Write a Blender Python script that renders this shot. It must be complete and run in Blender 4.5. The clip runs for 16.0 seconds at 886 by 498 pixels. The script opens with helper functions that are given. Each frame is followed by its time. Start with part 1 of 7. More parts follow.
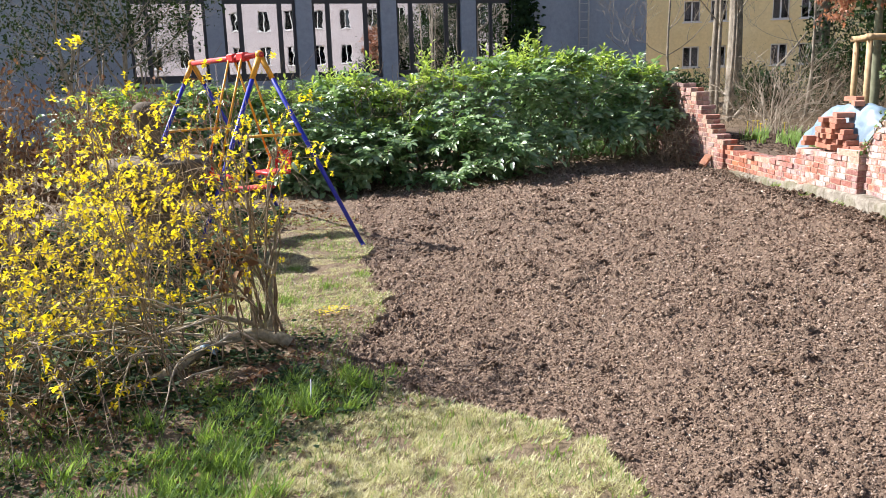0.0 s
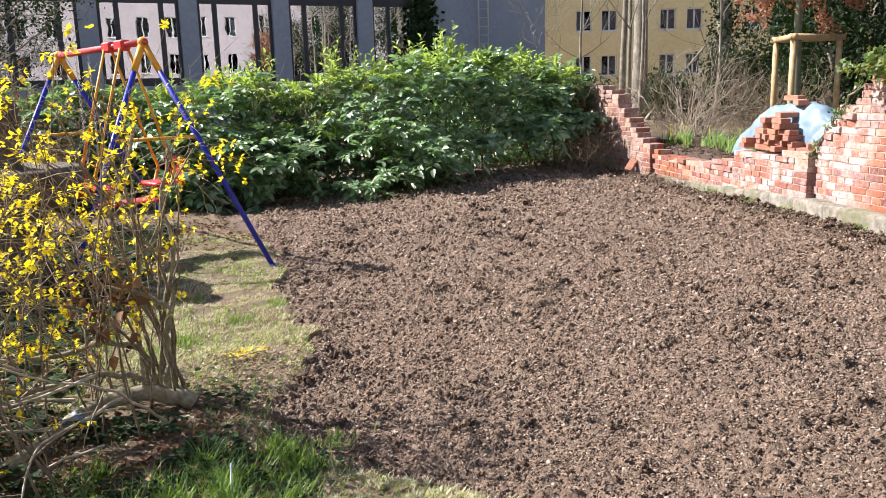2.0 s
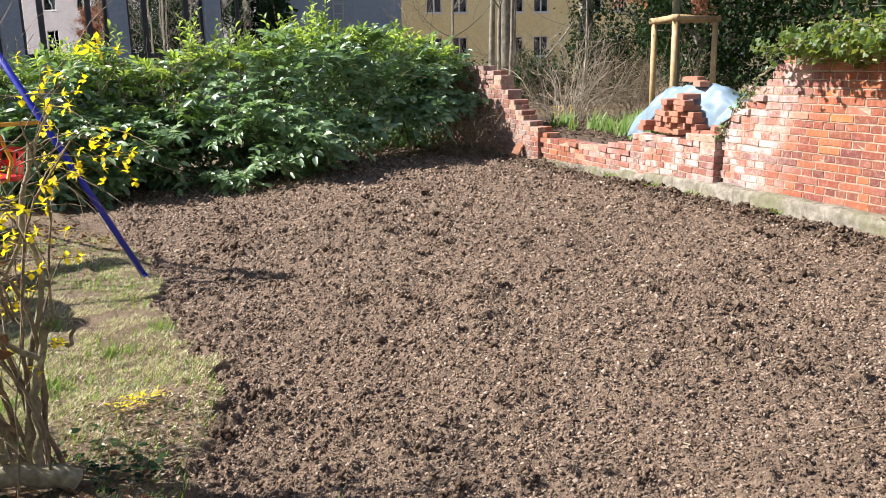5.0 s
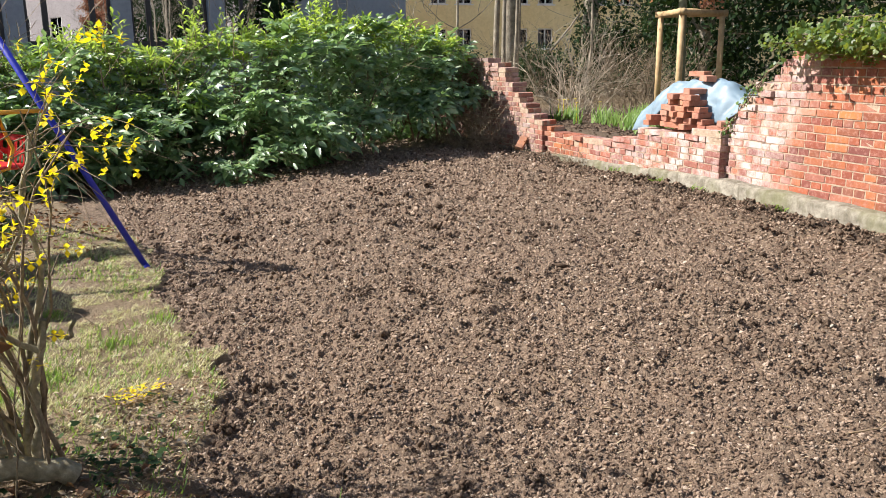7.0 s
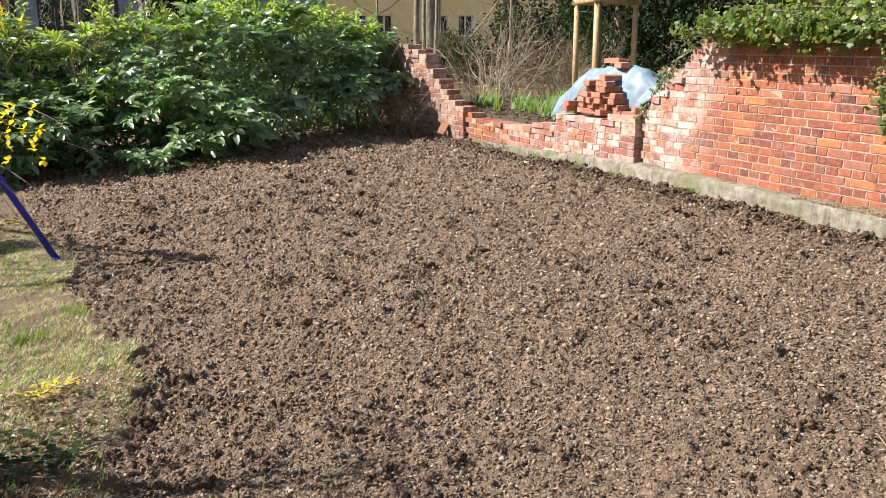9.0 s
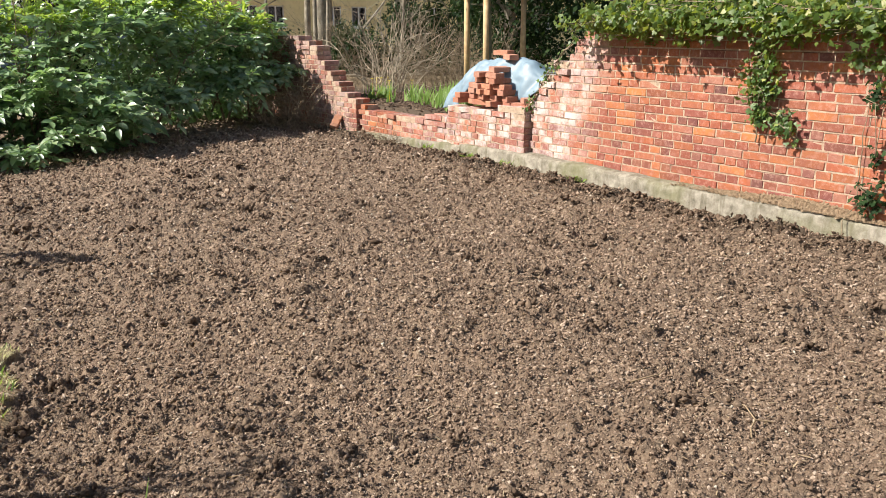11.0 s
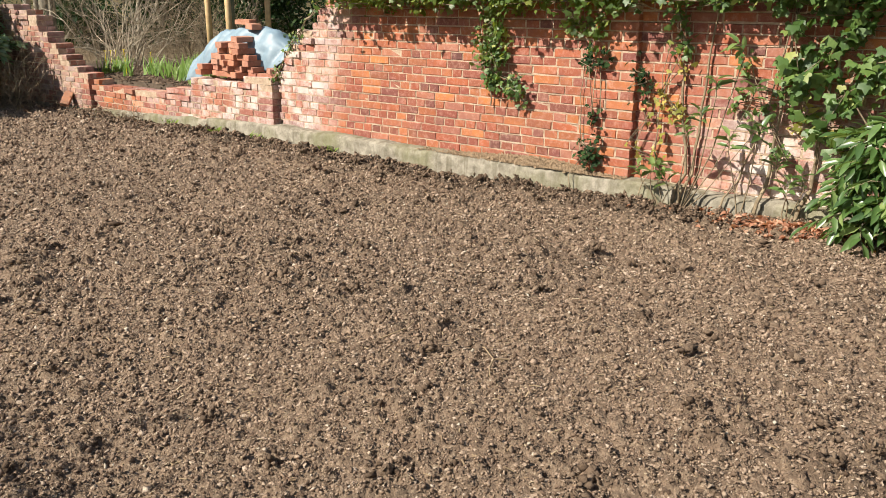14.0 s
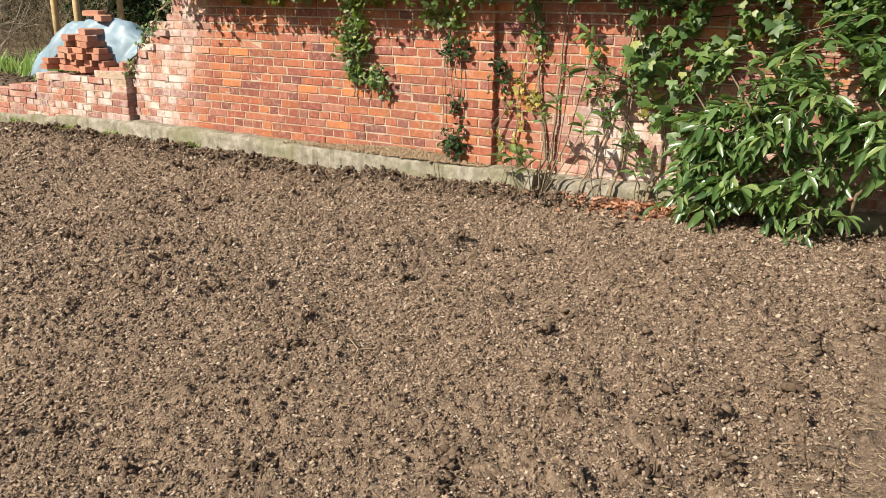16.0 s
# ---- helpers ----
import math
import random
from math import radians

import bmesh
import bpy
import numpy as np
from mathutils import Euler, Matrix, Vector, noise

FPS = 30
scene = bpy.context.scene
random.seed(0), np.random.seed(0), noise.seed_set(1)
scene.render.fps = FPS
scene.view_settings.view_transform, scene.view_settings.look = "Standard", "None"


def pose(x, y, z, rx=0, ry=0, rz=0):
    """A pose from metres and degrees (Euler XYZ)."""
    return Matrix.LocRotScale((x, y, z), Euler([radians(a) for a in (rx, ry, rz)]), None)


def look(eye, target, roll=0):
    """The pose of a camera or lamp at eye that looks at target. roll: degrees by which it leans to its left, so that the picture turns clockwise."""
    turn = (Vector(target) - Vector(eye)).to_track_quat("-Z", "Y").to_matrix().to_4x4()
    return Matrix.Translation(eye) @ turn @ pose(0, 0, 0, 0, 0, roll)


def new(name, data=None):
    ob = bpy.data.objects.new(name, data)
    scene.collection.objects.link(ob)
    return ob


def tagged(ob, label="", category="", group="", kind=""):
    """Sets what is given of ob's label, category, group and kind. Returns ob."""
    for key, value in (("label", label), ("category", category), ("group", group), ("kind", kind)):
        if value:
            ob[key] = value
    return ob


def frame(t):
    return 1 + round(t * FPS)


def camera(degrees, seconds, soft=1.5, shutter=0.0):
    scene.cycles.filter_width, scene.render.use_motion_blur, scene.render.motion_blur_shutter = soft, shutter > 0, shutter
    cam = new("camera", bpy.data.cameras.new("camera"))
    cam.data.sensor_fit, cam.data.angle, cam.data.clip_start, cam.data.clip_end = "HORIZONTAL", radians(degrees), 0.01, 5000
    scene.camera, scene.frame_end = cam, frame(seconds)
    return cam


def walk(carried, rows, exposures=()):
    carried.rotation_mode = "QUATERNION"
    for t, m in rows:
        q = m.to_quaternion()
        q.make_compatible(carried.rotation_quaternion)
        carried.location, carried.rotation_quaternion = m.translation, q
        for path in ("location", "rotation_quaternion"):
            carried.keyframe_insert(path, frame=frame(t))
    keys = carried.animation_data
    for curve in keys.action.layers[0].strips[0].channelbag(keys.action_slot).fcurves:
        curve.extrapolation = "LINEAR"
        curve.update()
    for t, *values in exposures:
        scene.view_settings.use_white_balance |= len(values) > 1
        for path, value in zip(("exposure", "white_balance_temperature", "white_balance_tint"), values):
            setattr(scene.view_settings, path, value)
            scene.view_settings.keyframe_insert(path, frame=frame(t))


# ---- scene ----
cam = camera(57.4, 16.0, 0.4)
PATH = [
    (0, (0.13, -0.093, 1.648), (0.218, 1.861, 1.229), -1.7),
    (0.5, (0.087, 0.219, 1.604), (0.198, 2.169, 1.173), -2.4),
    (1, (0.016, 0.488, 1.574), (0.215, 2.433, 1.153), -1.7),
    (1.1, (-0.028, 0.562, 1.559), (0.196, 2.508, 1.155), -2.0),
    (1.5, (-0.062, 0.812, 1.532), (0.253, 2.748, 1.139), -1.4),
    (2, (-0.133, 1.145, 1.481), (0.219, 3.072, 1.081), -1.5),
    (2.5, (-0.228, 1.42, 1.458), (0.23, 3.321, 1.038), -1.1),
    (3, (-0.316, 1.678, 1.452), (0.22, 3.551, 0.999), -1.2),
    (3.5, (-0.308, 1.902, 1.443), (0.235, 3.773, 0.991), -1.1),
    (4, (-0.344, 2.067, 1.442), (0.255, 3.928, 1.02), -0.7),
    (4.5, (-0.447, 2.194, 1.428), (0.248, 4.02, 1.002), -1.3),
    (4.7, (-0.447, 2.192, 1.444), (0.26, 4.01, 1.006), -1.2),
    (7, (-0.445, 2.249, 1.451), (0.259, 4.061, 0.982), -0.4),
    (7.5, (-0.446, 2.246, 1.453), (0.281, 4.048, 0.981), -0.2),
    (8, (-0.442, 2.237, 1.45), (0.328, 4.019, 0.971), -0.1),
    (8.5, (-0.434, 2.229, 1.446), (0.386, 3.987, 0.957), -0.1),
    (9, (-0.436, 2.215, 1.445), (0.434, 3.945, 0.945), -0.1),
    (9.2, (-0.427, 2.209, 1.45), (0.466, 3.925, 0.942), -0.0),
    (11.5, (-0.381, 2.15, 1.442), (0.753, 3.713, 0.922), 0.1),
    (12, (-0.369, 2.126, 1.439), (0.83, 3.636, 0.91), -0.0),
    (12.5, (-0.355, 2.117, 1.433), (0.925, 3.555, 0.892), -0.2),
    (13, (-0.351, 2.1, 1.432), (1.013, 3.454, 0.878), 0.1),
    (13.5, (-0.345, 2.078, 1.429), (1.085, 3.356, 0.863), 0.4),
    (14, (-0.331, 2.059, 1.418), (1.152, 3.27, 0.839), 0.4),
    (14.5, (-0.328, 2.04, 1.421), (1.196, 3.194, 0.833), 0.4),
    (15, (-0.325, 2.018, 1.422), (1.242, 3.112, 0.832), 0.4),
    (15.5, (-0.317, 1.997, 1.422), (1.291, 3.03, 0.83), 0.4),
    (16, (-0.3, 1.979, 1.416), (1.348, 2.943, 0.82), 0.5),
]
walk(cam, [(t, look(eye, target, roll)) for t, eye, target, roll in PATH],
     [(0.0, 1.15, 6250, 15), (3.0, 1.13, 6250, 15), (4.5, 1.05, 6350, 13), (9.0, 0.90, 6650, 10), (13.0, 0.80, 6950, 8), (16.0, 0.71, 7150, 7)])

# ---- world, sun, exposure ----
SUN_DIR = Vector((-0.675, 0.31, 0.675)).normalized()      # towards the sun
sun_elev = math.asin(SUN_DIR.z)
world = bpy.data.worlds.new("sky")
scene.world = world
world.use_nodes = True
wn = world.node_tree
wn.nodes.clear()
sky = wn.nodes.new("ShaderNodeTexSky")
sky.sky_type, sky.sun_disc = "NISHITA", False
sky.sun_elevation, sky.sun_rotation = sun_elev, math.atan2(SUN_DIR.x, SUN_DIR.y)
sky.air_density, sky.dust_density, sky.ozone_density = 1.0, 1.5, 1.0
wbg = wn.nodes.new("ShaderNodeBackground")
wbg.inputs["Strength"].default_value = 0.074
wout = wn.nodes.new("ShaderNodeOutputWorld")
wn.links.new(sky.outputs[0], wbg.inputs["Color"])
wn.links.new(wbg.outputs[0], wout.inputs["Surface"])
sun = new("sun", bpy.data.lights.new("sun", "SUN"))
sun.data.energy, sun.data.angle, sun.data.color = 5.0, radians(0.55), (1.0, 0.965, 0.91)
sun.matrix_world = look((0, 0, 30), Vector((0, 0, 30)) - SUN_DIR)

# ---- small tools ----
RNG = np.random.default_rng(7)


def smooth(v):
    v = np.clip(v, 0.0, 1.0)
    return v * v * (3 - 2 * v)


def lattice(ix, iy, seed):
    h = (ix.astype(np.int64) * 374761393 + iy.astype(np.int64) * 668265263 + seed * 1442695041) & 0xFFFFFFFF
    h = ((h ^ (h >> 13)) * 1274126177) & 0xFFFFFFFF
    return ((h ^ (h >> 16)) & 0xFFFF) / 65535.0


def vnoise(x, y, size, seed=0):
    """Smooth value noise between 0 and 1, with cells of that size in metres."""
    x, y = np.asarray(x, float) / size, np.asarray(y, float) / size
    ix, iy = np.floor(x), np.floor(y)
    fx, fy = x - ix, y - iy
    fx, fy = fx * fx * (3 - 2 * fx), fy * fy * (3 - 2 * fy)
    a, b = lattice(ix, iy, seed), lattice(ix + 1, iy, seed)
    c, d = lattice(ix, iy + 1, seed), lattice(ix + 1, iy + 1, seed)
    return (a * (1 - fx) + b * fx) * (1 - fy) + (c * (1 - fx) + d * fx) * fy


def lumps(x, y, size, seed=0):
    """Clods with crevices between them: each cell is a dome of its own height, 0 in the gaps."""
    x, y = np.asarray(x, float) / size, np.asarray(y, float) / size
    ix, iy = np.floor(x), np.floor(y)
    f1, f2, tall = np.full(x.shape, 9.0), np.full(x.shape, 9.0), np.zeros(x.shape)
    for dx in (-1, 0, 1):
        for dy in (-1, 0, 1):
            jx, jy = ix + dx, iy + dy
            d = np.hypot(x - jx - lattice(jx, jy, seed + 11), y - jy - lattice(jx, jy, seed + 23))
            nearer = d < f1
            f2 = np.where(nearer, f1, np.minimum(f2, d))
            tall = np.where(nearer, lattice(jx, jy, seed + 31), tall)
            f1 = np.where(nearer, d, f1)
    return np.sqrt(np.clip((f2 - f1) / 0.5, 0, 1)) * (0.15 + 0.85 * tall)


def ground_z(x, y):
    x, y = np.asarray(x, float), np.asarray(y, float)
    z = -0.28 + 0.22 * smooth((x + 0.6) / 3.2) + 0.06 * smooth((y - 7) / 5) - (0.02 + 0.05 * smooth((y - 7) / 4)) * smooth((x - 3.6) / 1.8)
    z = z + 0.09 * smooth((4.6 - y) / 2) * smooth((x - 0.6) / 1.6) * smooth((7 - x) / 1.5)
    z = z + 0.42 * smooth((x - 5.78) / 0.12) * smooth((y - 1) / 2) * smooth((40 - y) / 15)     # raised bed behind the wall
    return z


def soil_mask(x, y):
    """1 on the dug soil, 0 on lawn and rough ground; the border wanders."""
    x, y = np.asarray(x, float), np.asarray(y, float)
    border = -0.33 + 0.26 * np.exp(-((y - 6.6) / 0.55) ** 2) + 0.05 * smooth((9 - y) / 2)
    border = border + 0.62 * smooth((5.15 - y) / 0.95) + 0.62 * smooth((4.35 - y) / 0.5) + 0.25 * smooth((3.5 - y) / 0.8)
    border = border - 0.9 * smooth((y - 9.6) / 3.2)
    border = border + 0.16 * (vnoise(x, y, 0.35, 5) - 0.5) + 0.12 * (vnoise(x, y, 0.12, 6) - 0.5)
    m = smooth((x - border) / 0.10 + 0.5)
    return m * smooth((5.9 - x) / 0.1) * smooth((18.5 - y) / 1.5) * smooth((y - 0.55) / 0.3)


class Soup:
    """Collects vertices and faces, then becomes one mesh."""

    def __init__(self):
        self.v, self.f, self.n = [], [], 0

    def add(self, verts, faces):
        verts = np.asarray(verts, float).reshape(-1, 3)
        self.v.append(verts)
        self.f.append((np.asarray(faces, np.int64) + self.n, ))
        self.n += len(verts)

    def many(self, tv, tf, mats, locs):
        """Copies of a small template: mats N x 3 x 3, locs N x 3."""
        if not len(locs):
            return
        tv, tf = np.asarray(tv, float), np.asarray(tf, np.int64)
        v = np.einsum("nij,kj->nki", mats, tv) + np.asarray(locs)[:, None, :]
        n, k = v.shape[:2]
        f = (tf[None] + (np.arange(n) * k)[:, None, None]).reshape(-1, tf.shape[1])
        self.add(v.reshape(-1, 3), f)

    def mesh(self, name, material, shade=True):
        me = bpy.data.meshes.new(name)
        if self.n:
            v = np.concatenate(self.v)
            fs = [f[0] for f in self.f]
            sizes = np.concatenate([np.full(len(f), f.shape[1]) for f in fs])
            loops = np.concatenate([f.ravel() for f in fs])
            me.vertices.add(len(v))
            me.vertices.foreach_set("co", v.ravel())
            me.loops.add(len(loops))
            me.loops.foreach_set("vertex_index", loops.astype(np.int32))
            me.polygons.add(len(sizes))
            me.polygons.foreach_set("loop_start", np.concatenate([[0], np.cumsum(sizes)[:-1]]).astype(np.int32))
            me.polygons.foreach_set("loop_total", sizes.astype(np.int32))
            me.polygons.foreach_set("use_smooth", np.full(len(sizes), shade))
            me.update(calc_edges=True)
        me.materials.append(material)
        return me

    def object(self, name, material, parent=None, label="", shade=True):
        ob = new(name, self.mesh(name, material, shade))
        if parent:
            ob.parent = parent
        return tagged(ob, label)


def part(name, bm, material, parent=None, label="", shade=False):
    """Links a bmesh as one mesh object under a thing or a part."""
    me = bpy.data.meshes.new(name)
    bmesh.ops.recalc_face_normals(bm, faces=bm.faces)
    bm.to_mesh(me)
    bm.free()
    me.materials.append(material)
    if shade:
        me.polygons.foreach_set("use_smooth", np.full(len(me.polygons), True))
    ob = new(name, me)
    if parent:
        ob.parent = parent
    return tagged(ob, label)


def empty(name, at=(0, 0, 0)):
    ob = new(name)
    ob.location = at
    ob.empty_display_size = 0.1
    return ob


def box_bm(x0, x1, y0, y1, z0, z1, bevel=0.0, jitter=0.0, bm=None):
    bm = bm or bmesh.new()
    made = bmesh.ops.create_cube(bm, size=1.0)["verts"]
    for v in made:
        v.co = Vector((x0 + (v.co.x + 0.5) * (x1 - x0), y0 + (v.co.y + 0.5) * (y1 - y0), z0 + (v.co.z + 0.5) * (z1 - z0)))
    if bevel:
        edges = list({e for v in made for e in v.link_edges})
        bmesh.ops.bevel(bm, geom=edges, offset=bevel, segments=1, affect="EDGES")
    if jitter:
        for v in bm.verts:
            v.co += Vector([random.uniform(-jitter, jitter) for _ in range(3)])
    return bm


def tube(points, radii, sides=6):
    """Vertices and quads of a tube along points."""
    p = np.asarray(points, float)
    r = np.broadcast_to(np.asarray(radii, float), (len(p), ))
    t = np.gradient(p, axis=0)
    t /= np.linalg.norm(t, axis=1, keepdims=True) + 1e-9
    ref = np.array([0.31, 0.17, 0.93]) if abs(t[0][2]) < 0.9 else np.array([0.95, 0.2, 0.1])
    a = np.cross(t, ref)
    a /= np.linalg.norm(a, axis=1, keepdims=True) + 1e-9
    b = np.cross(t, a)
    ang = np.arange(sides) * 2 * np.pi / sides
    ring = p[:, None] + r[:, None, None] * (np.cos(ang)[None, :, None] * a[:, None] + np.sin(ang)[None, :, None] * b[:, None])
    i, j = np.meshgrid(np.arange(len(p) - 1), np.arange(sides), indexing="ij")
    k = (j + 1) % sides
    faces = np.stack([i * sides + j, i * sides + k, (i + 1) * sides + k, (i + 1) * sides + j], -1).reshape(-1, 4)
    return ring.reshape(-1, 3), faces


def rod(name, a, b, r, material, parent=None, label="", sides=12, r2=None):
    """A closed round bar from a to b, as a part."""
    a, b = Vector(a), Vector(b)
    bm = bmesh.new()
    bmesh.ops.create_cone(bm, cap_ends=True, segments=sides, radius1=r, radius2=r if r2 is None else r2, depth=(b - a).length)
    m = Matrix.Translation((a + b) / 2) @ (b - a).to_track_quat("Z", "Y").to_matrix().to_4x4()
    bmesh.ops.transform(bm, matrix=m, verts=bm.verts)
    return part(name, bm, material, parent, label, True)


def frames_along(d, up=(0, 0, 1), spin=None):
    """N rotations whose local y runs along d and whose local z leans to up."""
    d = d / (np.linalg.norm(d, axis=1, keepdims=True) + 1e-9)
    u = np.broadcast_to(np.asarray(up, float), d.shape)
    x = np.cross(d, u)
    x /= np.linalg.norm(x, axis=1, keepdims=True) + 1e-6
    z = np.cross(x, d)
    if spin is not None:
        c, s = np.cos(spin)[:, None], np.sin(spin)[:, None]
        x, z = c * x + s * z, -s * x + c * z
    return np.stack([x, d, z], -1)


# ---- materials ----
def material(name, rough=0.8, metal=0.0, spec=0.5):
    m = bpy.data.materials.new(name)
    m.use_nodes = True
    nt = m.node_tree
    bsdf = nt.nodes["Principled BSDF"]
    bsdf.inputs["Roughness"].default_value, bsdf.inputs["Metallic"].default_value = rough, metal
    bsdf.inputs["Specular IOR Level"].default_value = spec
    return m, nt, bsdf


def node(nt, kind, **values):
    n = nt.nodes.new(kind)
    for key, v in values.items():
        n.inputs[key.replace("_", " ")].default_value = v
    return n


def ramp(nt, fac, stops):
    r = nt.nodes.new("ShaderNodeValToRGB")
    while len(r.color_ramp.elements) < len(stops):
        r.color_ramp.elements.new(0.5)
    for e, (p, c) in zip(r.color_ramp.elements, stops):
        e.position, e.color = p, (*c, 1)
    nt.links.new(fac, r.inputs[0])
    return r.outputs[0]


def mix(nt, fac, a, b, mode="MIX"):
    n = nt.nodes.new("ShaderNodeMix")
    n.data_type, n.blend_type = "RGBA", mode
    for sock, v in ((n.inputs[0], fac), (n.inputs[6], a), (n.inputs[7], b)):
        if isinstance(v, bpy.types.NodeSocket):
            nt.links.new(v, sock)
        elif isinstance(v, (int, float)):
            sock.default_value = v
        else:
            sock.default_value = (*v, 1)
    return n.outputs[2]


def noise_tex(nt, scale, detail=4, rough=0.6, coords="Position", dist=0.0):
    n = node(nt, "ShaderNodeTexNoise", Scale=scale, Detail=detail, Roughness=rough, Distortion=dist)
    if coords == "Position":
        g = nt.nodes.new("ShaderNodeNewGeometry")
        nt.links.new(g.outputs["Position"], n.inputs["Vector"])
    else:
        g = nt.nodes.new("ShaderNodeTexCoord")
        nt.links.new(g.outputs[coords], n.inputs["Vector"])
    return n.outputs["Fac"]


def bump(nt, bsdf, height, strength=0.4, distance=0.01):
    b = node(nt, "ShaderNodeBump", Strength=strength, Distance=distance)
    nt.links.new(height, b.inputs["Height"])
    nt.links.new(b.outputs[0], bsdf.inputs["Normal"])


def scaled(nt, value, lo, hi, to0=0.0, to1=1.0):
    n = nt.nodes.new("ShaderNodeMapRange")
    for k, v in zip((1, 2, 3, 4), (lo, hi, to0, to1)):
        n.inputs[k].default_value = v
    nt.links.new(value, n.inputs[0])
    return n.outputs[0]


def plain(name, dark, light, scale=8.0, rough=0.8, metal=0.0, relief=0.3, distance=0.005, coords="Position", spec=0.5):
    """A surface of two tones by two scales of noise, with relief."""
    m, nt, bsdf = material(name, rough, metal, spec)
    big, fine = noise_tex(nt, scale, 4, 0.6, coords), noise_tex(nt, scale * 9, 5, 0.7, coords)
    mid = tuple((a + b) / 2 for a, b in zip(dark, light))
    c = ramp(nt, big, [(0.3, dark), (0.52, mid), (0.7, light)])
    c = mix(nt, scaled(nt, fine, 0.35, 0.7, 0.0, 0.35), c, tuple(0.55 * v for v in dark))
    nt.links.new(c, bsdf.inputs["Base Color"])
    nt.links.new(scaled(nt, fine, 0.2, 0.8, max(0.02, rough - 0.12), min(1, rough + 0.12)), bsdf.inputs["Roughness"])
    if relief:
        bump(nt, bsdf, fine, relief, distance)
    return m


def leafy(name, stops, rough=0.42, through_colour=(0.35, 0.5, 0.05), amount=0.3, spec=0.5):
    """Leaf or petal: colour by island, light shining through."""
    m, nt, bsdf = material(name, rough, 0, spec)
    g = nt.nodes.new("ShaderNodeNewGeometry")
    c = ramp(nt, g.outputs["Random Per Island"], stops)
    n = noise_tex(nt, 14.0, 3)
    c = mix(nt, scaled(nt, n, 0.35, 0.75, 0.0, 0.45), c, stops[0][1])
    nt.links.new(c, bsdf.inputs["Base Color"])
    t = nt.nodes.new("ShaderNodeBsdfTranslucent")
    tc = mix(nt, 0.65, c, through_colour)
    nt.links.new(tc, t.inputs["Color"])
    mx = nt.nodes.new("ShaderNodeMixShader")
    mx.inputs[0].default_value = amount
    nt.links.new(bsdf.outputs[0], mx.inputs[1])
    nt.links.new(t.outputs[0], mx.inputs[2])
    nt.links.new(mx.outputs[0], nt.nodes["Material Output"].inputs["Surface"])
    return m


